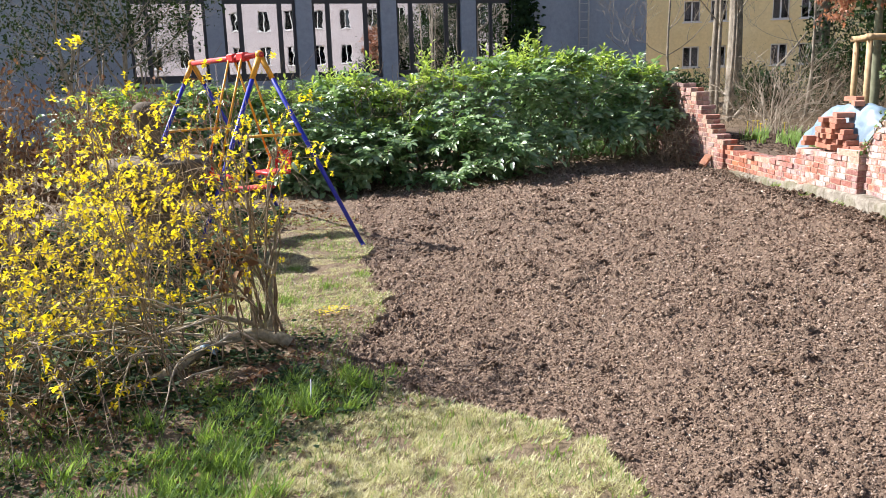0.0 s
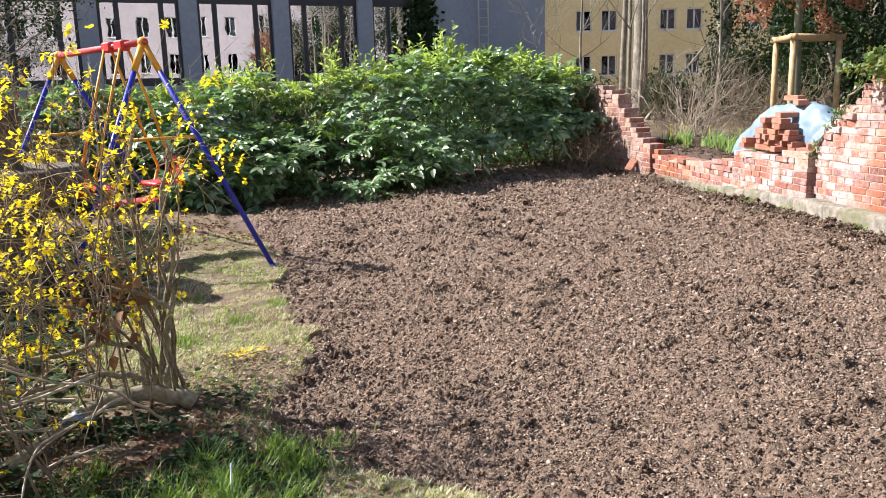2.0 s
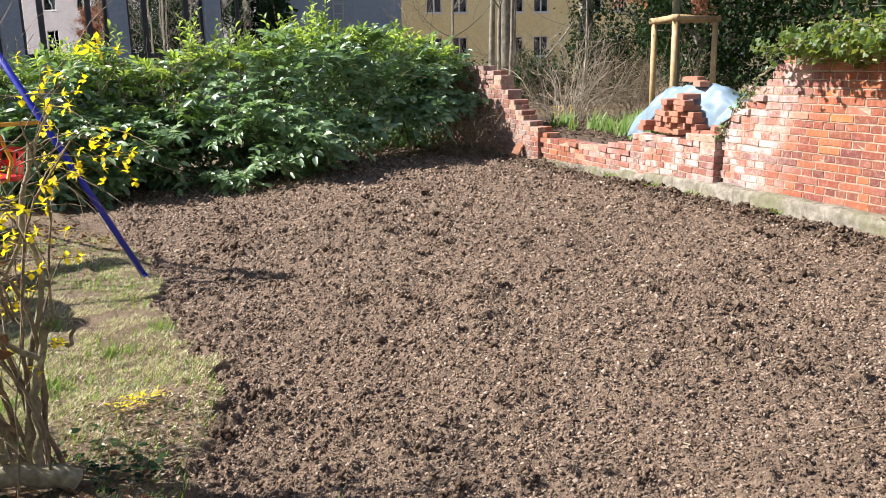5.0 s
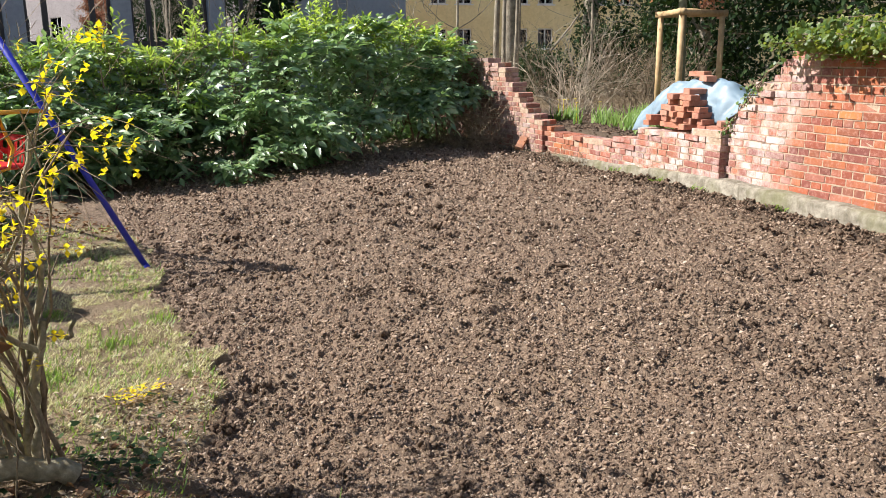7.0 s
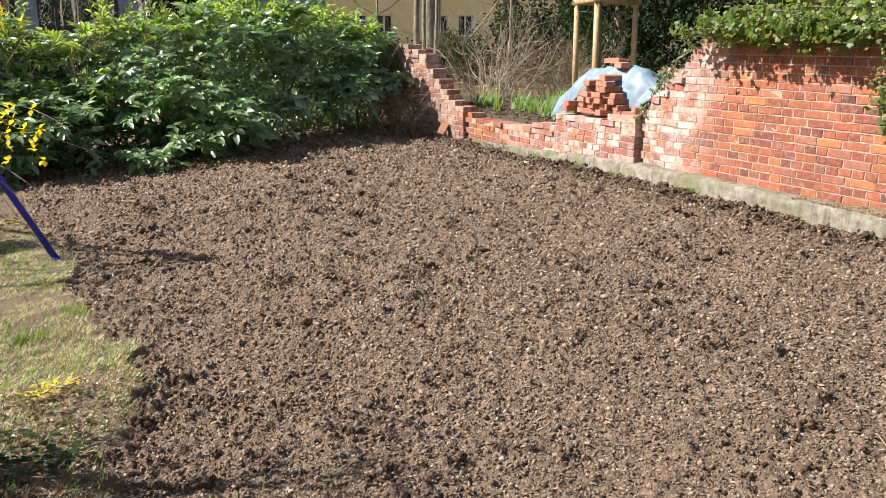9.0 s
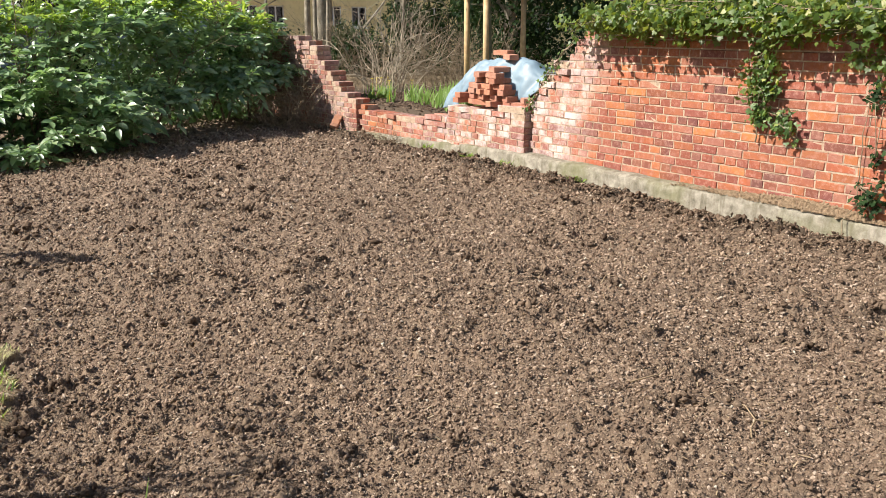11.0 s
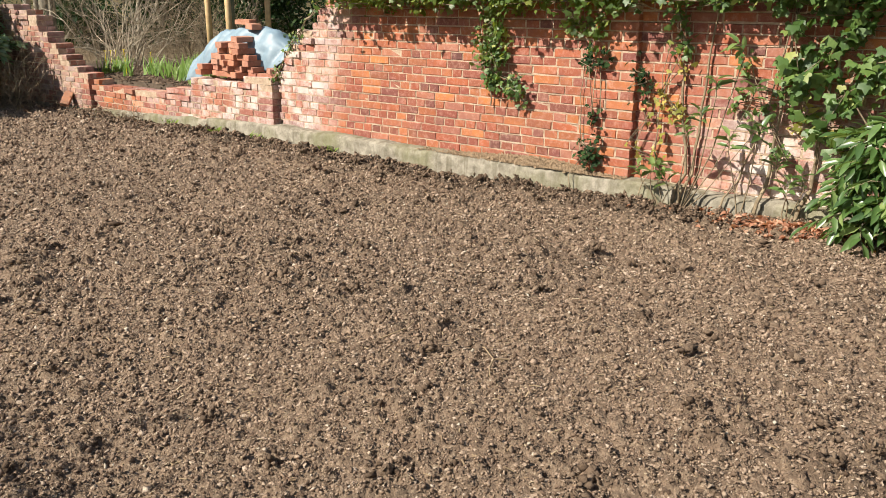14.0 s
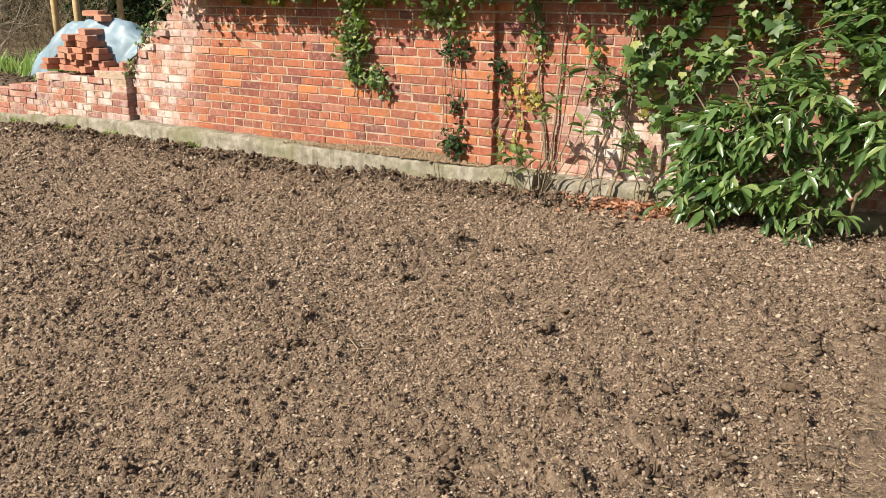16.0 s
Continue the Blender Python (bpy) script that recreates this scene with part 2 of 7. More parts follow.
def ground_material():
    m, nt, bsdf = material("garden_ground", 0.82, 0, 0.3)
    at = nt.nodes.new("ShaderNodeAttribute")
    at.attribute_name = "soil"
    damp = nt.nodes.new("ShaderNodeAttribute")
    damp.attribute_name = "damp"
    big, mid, fine = noise_tex(nt, 0.9, 3), noise_tex(nt, 9, 5, 0.7), noise_tex(nt, 150, 4, 0.8)
    geo = nt.nodes.new("ShaderNodeNewGeometry")
    wob = nt.nodes.new("ShaderNodeTexNoise")
    wob.inputs["Scale"].default_value, wob.inputs["Detail"].default_value = 60, 3
    nt.links.new(geo.outputs["Position"], wob.inputs["Vector"])
    off = nt.nodes.new("ShaderNodeVectorMath")
    off.operation = "MULTIPLY_ADD"
    off.inputs[1].default_value = (0.022, 0.022, 0.022)
    nt.links.new(wob.outputs["Color"], off.inputs[0])
    nt.links.new(geo.outputs["Position"], off.inputs[2])
    cells = []
    for size in (40, 95):
        vo = node(nt, "ShaderNodeTexVoronoi", Scale=size)
        nt.links.new(off.outputs[0], vo.inputs["Vector"])
        cells.append(vo)
    grey = nt.nodes.new("ShaderNodeRGBToBW")
    nt.links.new(cells[1].outputs["Color"], grey.inputs[0])
    grey0 = nt.nodes.new("ShaderNodeRGBToBW")
    nt.links.new(cells[0].outputs["Color"], grey0.inputs[0])
    soil = ramp(nt, noise_tex(nt, 30, 6, 0.7), [(0.30, (0.10, 0.065, 0.043)), (0.5, (0.20, 0.136, 0.092)), (0.7, (0.31, 0.218, 0.15))])
    soil = mix(nt, scaled(nt, grey.outputs[0], 0.62, 0.74, 0.0, 0.55), soil, (0.38, 0.285, 0.20))
    soil = mix(nt, scaled(nt, grey0.outputs[0], 0.42, 0.30, 0.0, 0.5), soil, (0.09, 0.06, 0.042))
    soil = mix(nt, scaled(nt, big, 0.35, 0.7, 0.0, 0.3), soil, (0.15, 0.104, 0.072))
    wet = nt.nodes.new("ShaderNodeMath")
    wet.operation = "MULTIPLY"
    wet.inputs[1].default_value = 0.8
    nt.links.new(damp.outputs["Fac"], wet.inputs[0])
    soil = mix(nt, wet.outputs[0], soil, (0.052, 0.037, 0.025))
    lawn = ramp(nt, mid, [(0.34, (0.08, 0.054, 0.035)), (0.44, (0.18, 0.13, 0.08)), (0.52, (0.30, 0.22, 0.145)), (0.60, (0.15, 0.11, 0.065)), (0.72, (0.26, 0.18, 0.12))])
    lawn = mix(nt, scaled(nt, fine, 0.42, 0.62, 0.0, 0.6), lawn, (0.15, 0.12, 0.06))
    lawn = mix(nt, scaled(nt, big, 0.45, 0.65, 0.0, 0.5), lawn, (0.15, 0.10, 0.055))
    c = mix(nt, at.outputs["Fac"], lawn, soil)
    nt.links.new(c, bsdf.inputs["Base Color"])
    high = nt.nodes.new("ShaderNodeMath")
    high.operation = "MULTIPLY_ADD"
    high.inputs[1].default_value = -1.1
    nt.links.new(cells[0].outputs["Distance"], high.inputs[0])
    nt.links.new(fine, high.inputs[2])
    high2 = nt.nodes.new("ShaderNodeMath")
    high2.operation = "MULTIPLY_ADD"
    high2.inputs[1].default_value = -0.7
    nt.links.new(cells[1].outputs["Distance"], high2.inputs[0])
    nt.links.new(high.outputs[0], high2.inputs[2])
    bump(nt, bsdf, high2.outputs[0], 0.85, 0.012)
    return m


def earth(name, stops):
    """Crumbly soil: a tone for each crumb, grain and small pits on it."""
    m, nt, bsdf = material(name, 0.92, 0, 0.15)
    g = nt.nodes.new("ShaderNodeNewGeometry")
    c = ramp(nt, g.outputs["Random Per Island"], stops)
    grain = noise_tex(nt, 260, 4, 0.75)
    c = mix(nt, scaled(nt, grain, 0.42, 0.66, 0.0, 0.55), c, tuple(0.45 * v for v in stops[1][1]))
    c = mix(nt, scaled(nt, noise_tex(nt, 1.4, 4, 0.6), 0.42, 0.66, 0.0, 0.35), c, tuple(1.35 * v for v in stops[1][1]))
    nt.links.new(c, bsdf.inputs["Base Color"])
    bump(nt, bsdf, noise_tex(nt, 170, 5, 0.75), 1.0, 0.006)
    return m


def brick_material(name, lime, dust=0.0):
    m, nt, bsdf = material(name, 0.88, 0, 0.25)
    info = nt.nodes.new("ShaderNodeObjectInfo")
    geo = nt.nodes.new("ShaderNodeNewGeometry")
    r = nt.nodes.new("ShaderNodeMath")
    r.operation = "ADD"
    nt.links.new(info.outputs["Random"], r.inputs[0])
    nt.links.new(geo.outputs["Random Per Island"], r.inputs[1])
    fr = nt.nodes.new("ShaderNodeMath")
    fr.operation = "FRACT"
    nt.links.new(r.outputs[0], fr.inputs[0])
    c = ramp(nt, fr.outputs[0], [(0.0, (0.230, 0.068, 0.051)), (0.16, (0.383, 0.111, 0.053)), (0.32, (0.187, 0.064, 0.056)), (0.46, (0.425, 0.140, 0.058)),
                                 (0.60, (0.145, 0.053, 0.049)), (0.74, (0.510, 0.183, 0.064)), (0.86, (0.289, 0.098, 0.072)), (0.94, (0.374, 0.162, 0.111)), (1.0, (0.111, 0.049, 0.046))])
    c = mix(nt, scaled(nt, noise_tex(nt, 1.3, 4, 0.6), 0.52, 0.68, 0.0, 0.45), c, (0.47, 0.16, 0.052))
    mid, fine = noise_tex(nt, 11, 4), noise_tex(nt, 120, 5, 0.75)
    c = mix(nt, scaled(nt, mid, 0.40, 0.75, 0.0, 0.45), c, (0.20, 0.078, 0.06))
    c = mix(nt, scaled(nt, fine, 0.5, 0.75, 0.0, 0.5), c, (0.20, 0.07, 0.045))
    c = mix(nt, dust, c, (0.52, 0.25, 0.145))
    c = mix(nt, scaled(nt, noise_tex(nt, 26, 5, 0.75), 0.48, 0.68, 0.0, 0.5), c, (0.50, 0.29, 0.23))
    # lime bloom left on two stretches of the wall
    sep = nt.nodes.new("ShaderNodeSeparateXYZ")
    nt.links.new(geo.outputs["Position"], sep.inputs[0])
    edge = nt.nodes.new("ShaderNodeMath")
    edge.operation = "MULTIPLY_ADD"
    edge.inputs[1].default_value = 0.35
    nt.links.new(sep.outputs["Z"], edge.inputs[0])
    nt.links.new(sep.outputs["Y"], edge.inputs[2])
    a = scaled(nt, edge.outputs[0], 8.45, 8.95)
    tilt = nt.nodes.new("ShaderNodeMath")
    tilt.operation = "MULTIPLY"
    nt.links.new(a, tilt.inputs[0])
    nt.links.new(scaled(nt, sep.outputs["Y"], 12.6, 11.2), tilt.inputs[1])
    b = nt.nodes.new("ShaderNodeMath")
    b.operation = "MULTIPLY"
    nt.links.new(scaled(nt, sep.outputs["Y"], 4.7, 4.1), b.inputs[0])
    nt.links.new(scaled(nt, sep.outputs["Z"], 0.95, 0.55), b.inputs[1])
    both = nt.nodes.new("ShaderNodeMath")
    both.operation = "MAXIMUM"
    third = nt.nodes.new("ShaderNodeMath")
    third.operation = "MAXIMUM"
    nt.links.new(tilt.outputs[0], third.inputs[0])
    nt.links.new(scaled(nt, sep.outputs["Y"], 13.1, 13.5, 0.0, 0.6), third.inputs[1])
    nt.links.new(third.outputs[0], both.inputs[0])
    nt.links.new(b.outputs[0], both.inputs[1])
    patch = nt.nodes.new("ShaderNodeMath")
    patch.operation = "MULTIPLY"
    nt.links.new(both.outputs[0], patch.inputs[0])
    each = nt.nodes.new("ShaderNodeMath")
    each.operation = "MULTIPLY_ADD"
    each.inputs[1].default_value = 0.17
    nt.links.new(fr.outputs[0], each.inputs[0])
    nt.links.new(noise_tex(nt, 4.5, 9, 0.8), each.inputs[2])
    nt.links.new(scaled(nt, each.outputs[0], 0.50, 0.70, 0.06 * lime, 0.74 * lime), patch.inputs[1])
    c = mix(nt, patch.outputs[0], c, (0.68, 0.61, 0.57))
    # ragged far stretch: grey-brown dirt, with the face's shade painted in too
    grime_shade = nt.nodes.new("ShaderNodeMath")
    grime_shade.operation = "MULTIPLY"
    nt.links.new(scaled(nt, sep.outputs["Y"], 12.9, 13.9, 0.0, 0.5), grime_shade.inputs[0])
    nt.links.new(scaled(nt, noise_tex(nt, 6.0, 5, 0.7), 0.38, 0.62), grime_shade.inputs[1])
    c = mix(nt, grime_shade.outputs[0], c, (0.17, 0.125, 0.095))
    stain = nt.nodes.new("ShaderNodeMath")
    stain.operation = "MULTIPLY"
    nt.links.new(scaled(nt, noise_tex(nt, 2.2, 5, 0.7), 0.48, 0.66), stain.inputs[0])
    stain.inputs[1].default_value = 0.45
    c = mix(nt, stain.outputs[0], c, (0.24, 0.09, 0.08))
    nt.links.new(c, bsdf.inputs["Base Color"])
    bump(nt, bsdf, fine, 0.7, 0.004)
    return m


def concrete_material():
    """Old cast concrete: pale, gritty, with dark runs, green algae and earth splashed on it."""
    m, nt, bsdf = material("mossy_concrete", 0.93, 0, 0.25)
    geo = nt.nodes.new("ShaderNodeNewGeometry")
    runs = nt.nodes.new("ShaderNodeMapping")
    runs.inputs["Scale"].default_value = (9, 9, 1.2)
    nt.links.new(geo.outputs["Position"], runs.inputs["Vector"])
    streak = node(nt, "ShaderNodeTexNoise", Scale=1.0, Detail=5, Roughness=0.65)
    nt.links.new(runs.outputs[0], streak.inputs["Vector"])
    mid, big, fine = noise_tex(nt, 11, 6, 0.7), noise_tex(nt, 1.6, 4, 0.6), noise_tex(nt, 140, 3, 0.7)
    c = ramp(nt, mid, [(0.30, (0.12, 0.105, 0.08)), (0.48, (0.24, 0.213, 0.168)), (0.66, (0.36, 0.325, 0.265))])
    c = mix(nt, scaled(nt, streak.outputs["Fac"], 0.50, 0.66, 0.0, 0.75), c, (0.105, 0.09, 0.06))
    c = mix(nt, scaled(nt, big, 0.46, 0.64, 0.0, 0.6), c, (0.15, 0.15, 0.065))
    c = mix(nt, scaled(nt, fine, 0.52, 0.72, 0.0, 0.5), c, (0.12, 0.095, 0.065))
    nt.links.new(c, bsdf.inputs["Base Color"])
    add = nt.nodes.new("ShaderNodeMath")
    add.operation = "MULTIPLY_ADD"
    add.inputs[1].default_value = 0.35
    nt.links.new(fine, add.inputs[0])
    nt.links.new(mid, add.inputs[2])
    bump(nt, bsdf, add.outputs[0], 0.8, 0.02)
    return m


def paint(name, colour, worn, rough=0.35):
    m, nt, bsdf = material(name, rough)
    n = noise_tex(nt, 22, 5, 0.7, "Object")
    c = mix(nt, scaled(nt, n, 0.52, 0.72, 0.0, 0.7), colour, worn)
    nt.links.new(c, bsdf.inputs["Base Color"])
    nt.links.new(scaled(nt, n, 0.3, 0.7, rough - 0.1, rough + 0.25), bsdf.inputs["Roughness"])
    return m


M_GROUND = ground_material()
M_BRICK = brick_material("old_red_brick", 1.0)
M_LOOSE = brick_material("salvaged_red_brick", 0.12, 0.5)
M_MORTAR = plain("lime_mortar", (0.38, 0.27, 0.19), (0.64, 0.50, 0.37), 22, 0.95, relief=0.9, distance=0.008)
mor = M_MORTAR.node_tree
_base = mor.nodes["Principled BSDF"].inputs["Base Color"]
_from = _base.links[0].from_socket
mor.links.new(mix(mor, scaled(mor, noise_tex(mor, 7.0, 5, 0.7), 0.45, 0.70, 0.0, 0.45), _from, (0.33, 0.14, 0.085)), _base)
M_CONCRETE = concrete_material()
M_SAND = plain("sandy_rubble", (0.20, 0.135, 0.08), (0.42, 0.30, 0.19), 60, 0.95, relief=0.8, distance=0.006)
M_CLOD = earth("soil_crumb", [(0.0, (0.075, 0.048, 0.033)), (0.3, (0.200, 0.136, 0.096)), (0.65, (0.345, 0.245, 0.177)), (0.92, (0.46, 0.345, 0.256)), (1.0, (0.60, 0.48, 0.38))])
M_DAMPCLOD = earth("damp_soil_clod", [(0.0, (0.08, 0.053, 0.036)), (0.5, (0.145, 0.100, 0.070)), (1.0, (0.25, 0.18, 0.128))])
M_PEBBLE = plain("pale_pebble", (0.34, 0.28, 0.21), (0.60, 0.54, 0.44), 60, 0.7, relief=0.2)
M_STRAW = leafy("straw_and_chips", [(0.0, (0.26, 0.18, 0.11)), (0.7, (0.36, 0.27, 0.17)), (1.0, (0.52, 0.42, 0.29))], 0.85, (0.4, 0.3, 0.2), 0.1, 0.2)
M_GRASS = leafy("green_grass", [(0.0, (0.06, 0.125, 0.028)), (0.5, (0.13, 0.235, 0.05)), (1.0, (0.28, 0.39, 0.11))], 0.5, (0.42, 0.62, 0.07), 0.45)
M_DRYGRASS = leafy("dry_grass", [(0.0, (0.28, 0.30, 0.10)), (0.25, (0.54, 0.50, 0.24)), (0.6, (0.76, 0.70, 0.43)), (1.0, (0.90, 0.86, 0.66))], 0.7, (0.75, 0.7, 0.3), 0.32, 0.3)
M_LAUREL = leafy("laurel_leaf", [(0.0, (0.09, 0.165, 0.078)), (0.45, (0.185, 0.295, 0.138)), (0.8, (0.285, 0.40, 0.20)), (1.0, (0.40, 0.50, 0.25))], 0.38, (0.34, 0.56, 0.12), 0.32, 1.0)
# laurel leaf in darker greens: the wall bush's shade is in the colour
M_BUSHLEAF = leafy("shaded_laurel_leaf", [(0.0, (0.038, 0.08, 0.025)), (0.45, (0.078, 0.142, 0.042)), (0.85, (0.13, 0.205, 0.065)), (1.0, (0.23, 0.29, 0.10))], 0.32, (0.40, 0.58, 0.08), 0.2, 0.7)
M_LAURELTIP = leafy("young_laurel_leaf", [(0.0, (0.13, 0.23, 0.045)), (0.5, (0.22, 0.34, 0.07)), (1.0, (0.34, 0.44, 0.12))], 0.35, (0.58, 0.74, 0.09), 0.5, 0.6)
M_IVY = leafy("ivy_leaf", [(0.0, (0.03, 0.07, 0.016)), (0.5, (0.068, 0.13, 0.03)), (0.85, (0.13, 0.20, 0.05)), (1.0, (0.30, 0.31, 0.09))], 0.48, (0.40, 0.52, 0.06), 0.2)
# ivy leaf in yellower, brighter tones: sunlight is put into the colour
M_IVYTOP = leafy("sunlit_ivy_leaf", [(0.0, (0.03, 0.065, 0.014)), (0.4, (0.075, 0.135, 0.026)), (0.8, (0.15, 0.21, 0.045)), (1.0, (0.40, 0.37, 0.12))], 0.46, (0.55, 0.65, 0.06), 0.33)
M_YELLOWLEAF = leafy("yellowed_ivy_leaf", [(0.0, (0.14, 0.17, 0.035)), (0.4, (0.30, 0.27, 0.06)), (1.0, (0.50, 0.41, 0.12))], 0.45, (0.7, 0.55, 0.06), 0.3)
M_LIMB = plain("grey_tan_bark", (0.20, 0.175, 0.105), (0.50, 0.44, 0.31), 30, 0.88, relief=0.8, distance=0.006)
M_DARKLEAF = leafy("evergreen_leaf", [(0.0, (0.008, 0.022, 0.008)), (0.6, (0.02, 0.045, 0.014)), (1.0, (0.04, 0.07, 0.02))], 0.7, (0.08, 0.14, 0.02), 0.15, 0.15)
M_PETAL = leafy("forsythia_petal", [(0.0, (0.88, 0.64, 0.02)), (0.5, (0.93, 0.75, 0.05)), (1.0, (0.96, 0.85, 0.12))], 0.55, (1.0, 0.88, 0.0), 0.5, 0.3)
M_CANE = plain("cane_bark", (0.13, 0.094, 0.058), (0.38, 0.295, 0.19), 25, 0.85, relief=0.5)
M_TWIG = plain("pale_twig", (0.16, 0.118, 0.078), (0.42, 0.33, 0.225), 18, 0.85, relief=0.3)
M_PALETWIG = plain("dry_pale_twig", (0.26, 0.21, 0.15), (0.62, 0.53, 0.41), 14, 0.85, relief=0.2)
M_BARK = plain("tree_bark", (0.17, 0.145, 0.11), (0.48, 0.42, 0.32), 7, 0.9, relief=0.9, distance=0.02)
M_STAKE = plain("peeled_stake_wood", (0.42, 0.27, 0.13), (0.66, 0.47, 0.25), 9, 0.7, relief=0.3)
M_COPPER = leafy("copper_beech_leaf", [(0.0, (0.26, 0.11, 0.07)), (0.5, (0.46, 0.23, 0.14)), (1.0, (0.66, 0.42, 0.29))], 0.55, (0.7, 0.28, 0.1), 0.35)
M_DEADLEAF = leafy("dead_leaf", [(0.0, (0.09, 0.045, 0.026)), (0.5, (0.20, 0.10, 0.055)), (1.0, (0.38, 0.24, 0.14))], 0.8, (0.4, 0.2, 0.08), 0.15, 0.2)
M_LEAFBIT = leafy("leaf_bit", [(0.0, (0.12, 0.065, 0.04)), (0.4, (0.30, 0.19, 0.12)), (0.8, (0.55, 0.45, 0.32)), (1.0, (0.74, 0.68, 0.56))], 0.8, (0.5, 0.35, 0.2), 0.15, 0.2)
M_STONE = plain("weathered_stone", (0.07, 0.055, 0.035), (0.23, 0.18, 0.12), 6, 0.95, relief=0.7, distance=0.015)
M_BLUE = paint("blue_paint", (0.012, 0.022, 0.36), (0.05, 0.06, 0.30))
M_RED = paint("red_plastic", (0.62, 0.025, 0.02), (0.58, 0.20, 0.16))
M_PINK = paint("sunbleached_red_paint", (0.55, 0.045, 0.04), (0.62, 0.28, 0.24), 0.5)
M_YELLOW = paint("yellow_plastic", (0.75, 0.36, 0.02), (0.60, 0.38, 0.12))
M_CHAIN = plain("galvanised_chain", (0.5, 0.5, 0.5), (0.7, 0.7, 0.7), 30, 0.5, 0.3, 0.1)
M_GREYWALL = plain("grey_blue_render", (0.30, 0.34, 0.395), (0.36, 0.40, 0.455), 0.8, 0.9, relief=0.1)
M_FRAME = plain("anthracite_frame", (0.028, 0.030, 0.036), (0.042, 0.044, 0.05), 3, 0.5, relief=0)
M_YELLOWWALL = plain("yellow_render", (0.84, 0.68, 0.34), (0.90, 0.76, 0.42), 0.7, 0.92, relief=0.1)
M_PINKWALL = plain("pale_pink_render", (0.44, 0.395, 0.395), (0.52, 0.475, 0.47), 0.6, 0.92, relief=0.1)
M_WHITE = plain("white_frame", (0.70, 0.70, 0.68), (0.80, 0.80, 0.78), 4, 0.6, relief=0)
M_ROOF = plain("roof_tile", (0.20, 0.08, 0.05), (0.34, 0.15, 0.09), 2, 0.9, relief=0.3)
M_CURTAIN = plain("net_curtain", (0.42, 0.42, 0.38), (0.62, 0.62, 0.56), 12, 0.9, relief=0)
# near-black tone: the shade inside the rooms is put into this colour
M_INSIDE = plain("unlit_room_shade", (0.05, 0.048, 0.045), (0.09, 0.085, 0.08), 1.5, 0.9, relief=0)


def glass_material(name, tint, reflect):
    """Window glass: a clear pane with a mirror sheen of fixed and grazing share."""
    m, nt, bsdf = material(name)
    nt.nodes.remove(bsdf)
    gl = nt.nodes.new("ShaderNodeBsdfGlossy")
    gl.inputs["Roughness"].default_value = 0.012
    gl.inputs["Color"].default_value = (0.92, 0.94, 0.97, 1)
    tr = nt.nodes.new("ShaderNodeBsdfTransparent")
    tr.inputs["Color"].default_value = (*tint, 1)
    mx = nt.nodes.new("ShaderNodeMixShader")
    mx.inputs[0].default_value = reflect
    nt.links.new(tr.outputs[0], mx.inputs[1])
    nt.links.new(gl.outputs[0], mx.inputs[2])
    n = noise_tex(nt, 1.3, 2)
    b = node(nt, "ShaderNodeBump", Strength=0.05, Distance=0.02)
    nt.links.new(n, b.inputs["Height"])
    nt.links.new(b.outputs[0], gl.inputs["Normal"])
    nt.links.new(mx.outputs[0], nt.nodes["Material Output"].inputs["Surface"])
    return m


M_GLASS = glass_material("coated_glass", (0.30, 0.32, 0.34), 0.48)
M_PANE = glass_material("window_glass", (0.34, 0.38, 0.43), 0.03)


def tarp_material():
    m, nt, bsdf = material("blue_grey_plastic_sheet", 0.5)
    n = noise_tex(nt, 5, 5, 0.65)
    c = ramp(nt, n, [(0.3, (0.15, 0.22, 0.28)), (0.6, (0.19, 0.265, 0.32)), (0.8, (0.25, 0.315, 0.36))])
    nt.links.new(c, bsdf.inputs["Base Color"])
    bump(nt, bsdf, noise_tex(nt, 14, 3, 0.5), 0.2, 0.01)
    return m


M_TARP = tarp_material()

# ---- ground ----
def soil_height(x, y):
    """Dug soil: gentle swells, patches of big clods, and crumbs with steep sides all over."""
    h = vnoise(x, y, 1.1, 1) * 0.05 + vnoise(x, y, 0.3, 2) * 0.035
    c = cloddy(x, y)
    rough = 0.35 + 0.75 * vnoise(x, y, 0.45, 18)
    h = h + lumps(x, y, 0.12, 3) * c * 0.075
    h = h + lumps(x, y, 0.065, 5) * (rough + 0.5 * c) * 0.042
    return h + lumps(x, y, 0.034, 9) * 0.019 - 0.103


def cloddy(x, y):
    """Where the dug soil lies in coarse damp clods: scattered patches, and a row along the footing."""
    c = np.clip(vnoise(x, y, 0.55, 8) * 1.1 + 1.5 * vnoise(x, y, 0.13, 28) - 1.5, 0, 1)
    return np.clip(c + foot_row(x, y), 0, 1)


def foot_row(x, y):
    """Dark moist earth dug out along the footing."""
    return np.exp(-((x - 5.36) / 0.24) ** 2) * (0.4 + 0.8 * vnoise(x, y, 0.3, 38)) * smooth((y - 3.5) / 1.0)


def spaced(*runs):
    out = []
    for a, b, s0, s1 in runs:
        v, n = a, 0
        while v < b:
            out.append(v)
            v += s0 + (s1 - s0) * (v - a) / (b - a)
    return np.array(out + [runs[-1][1]])


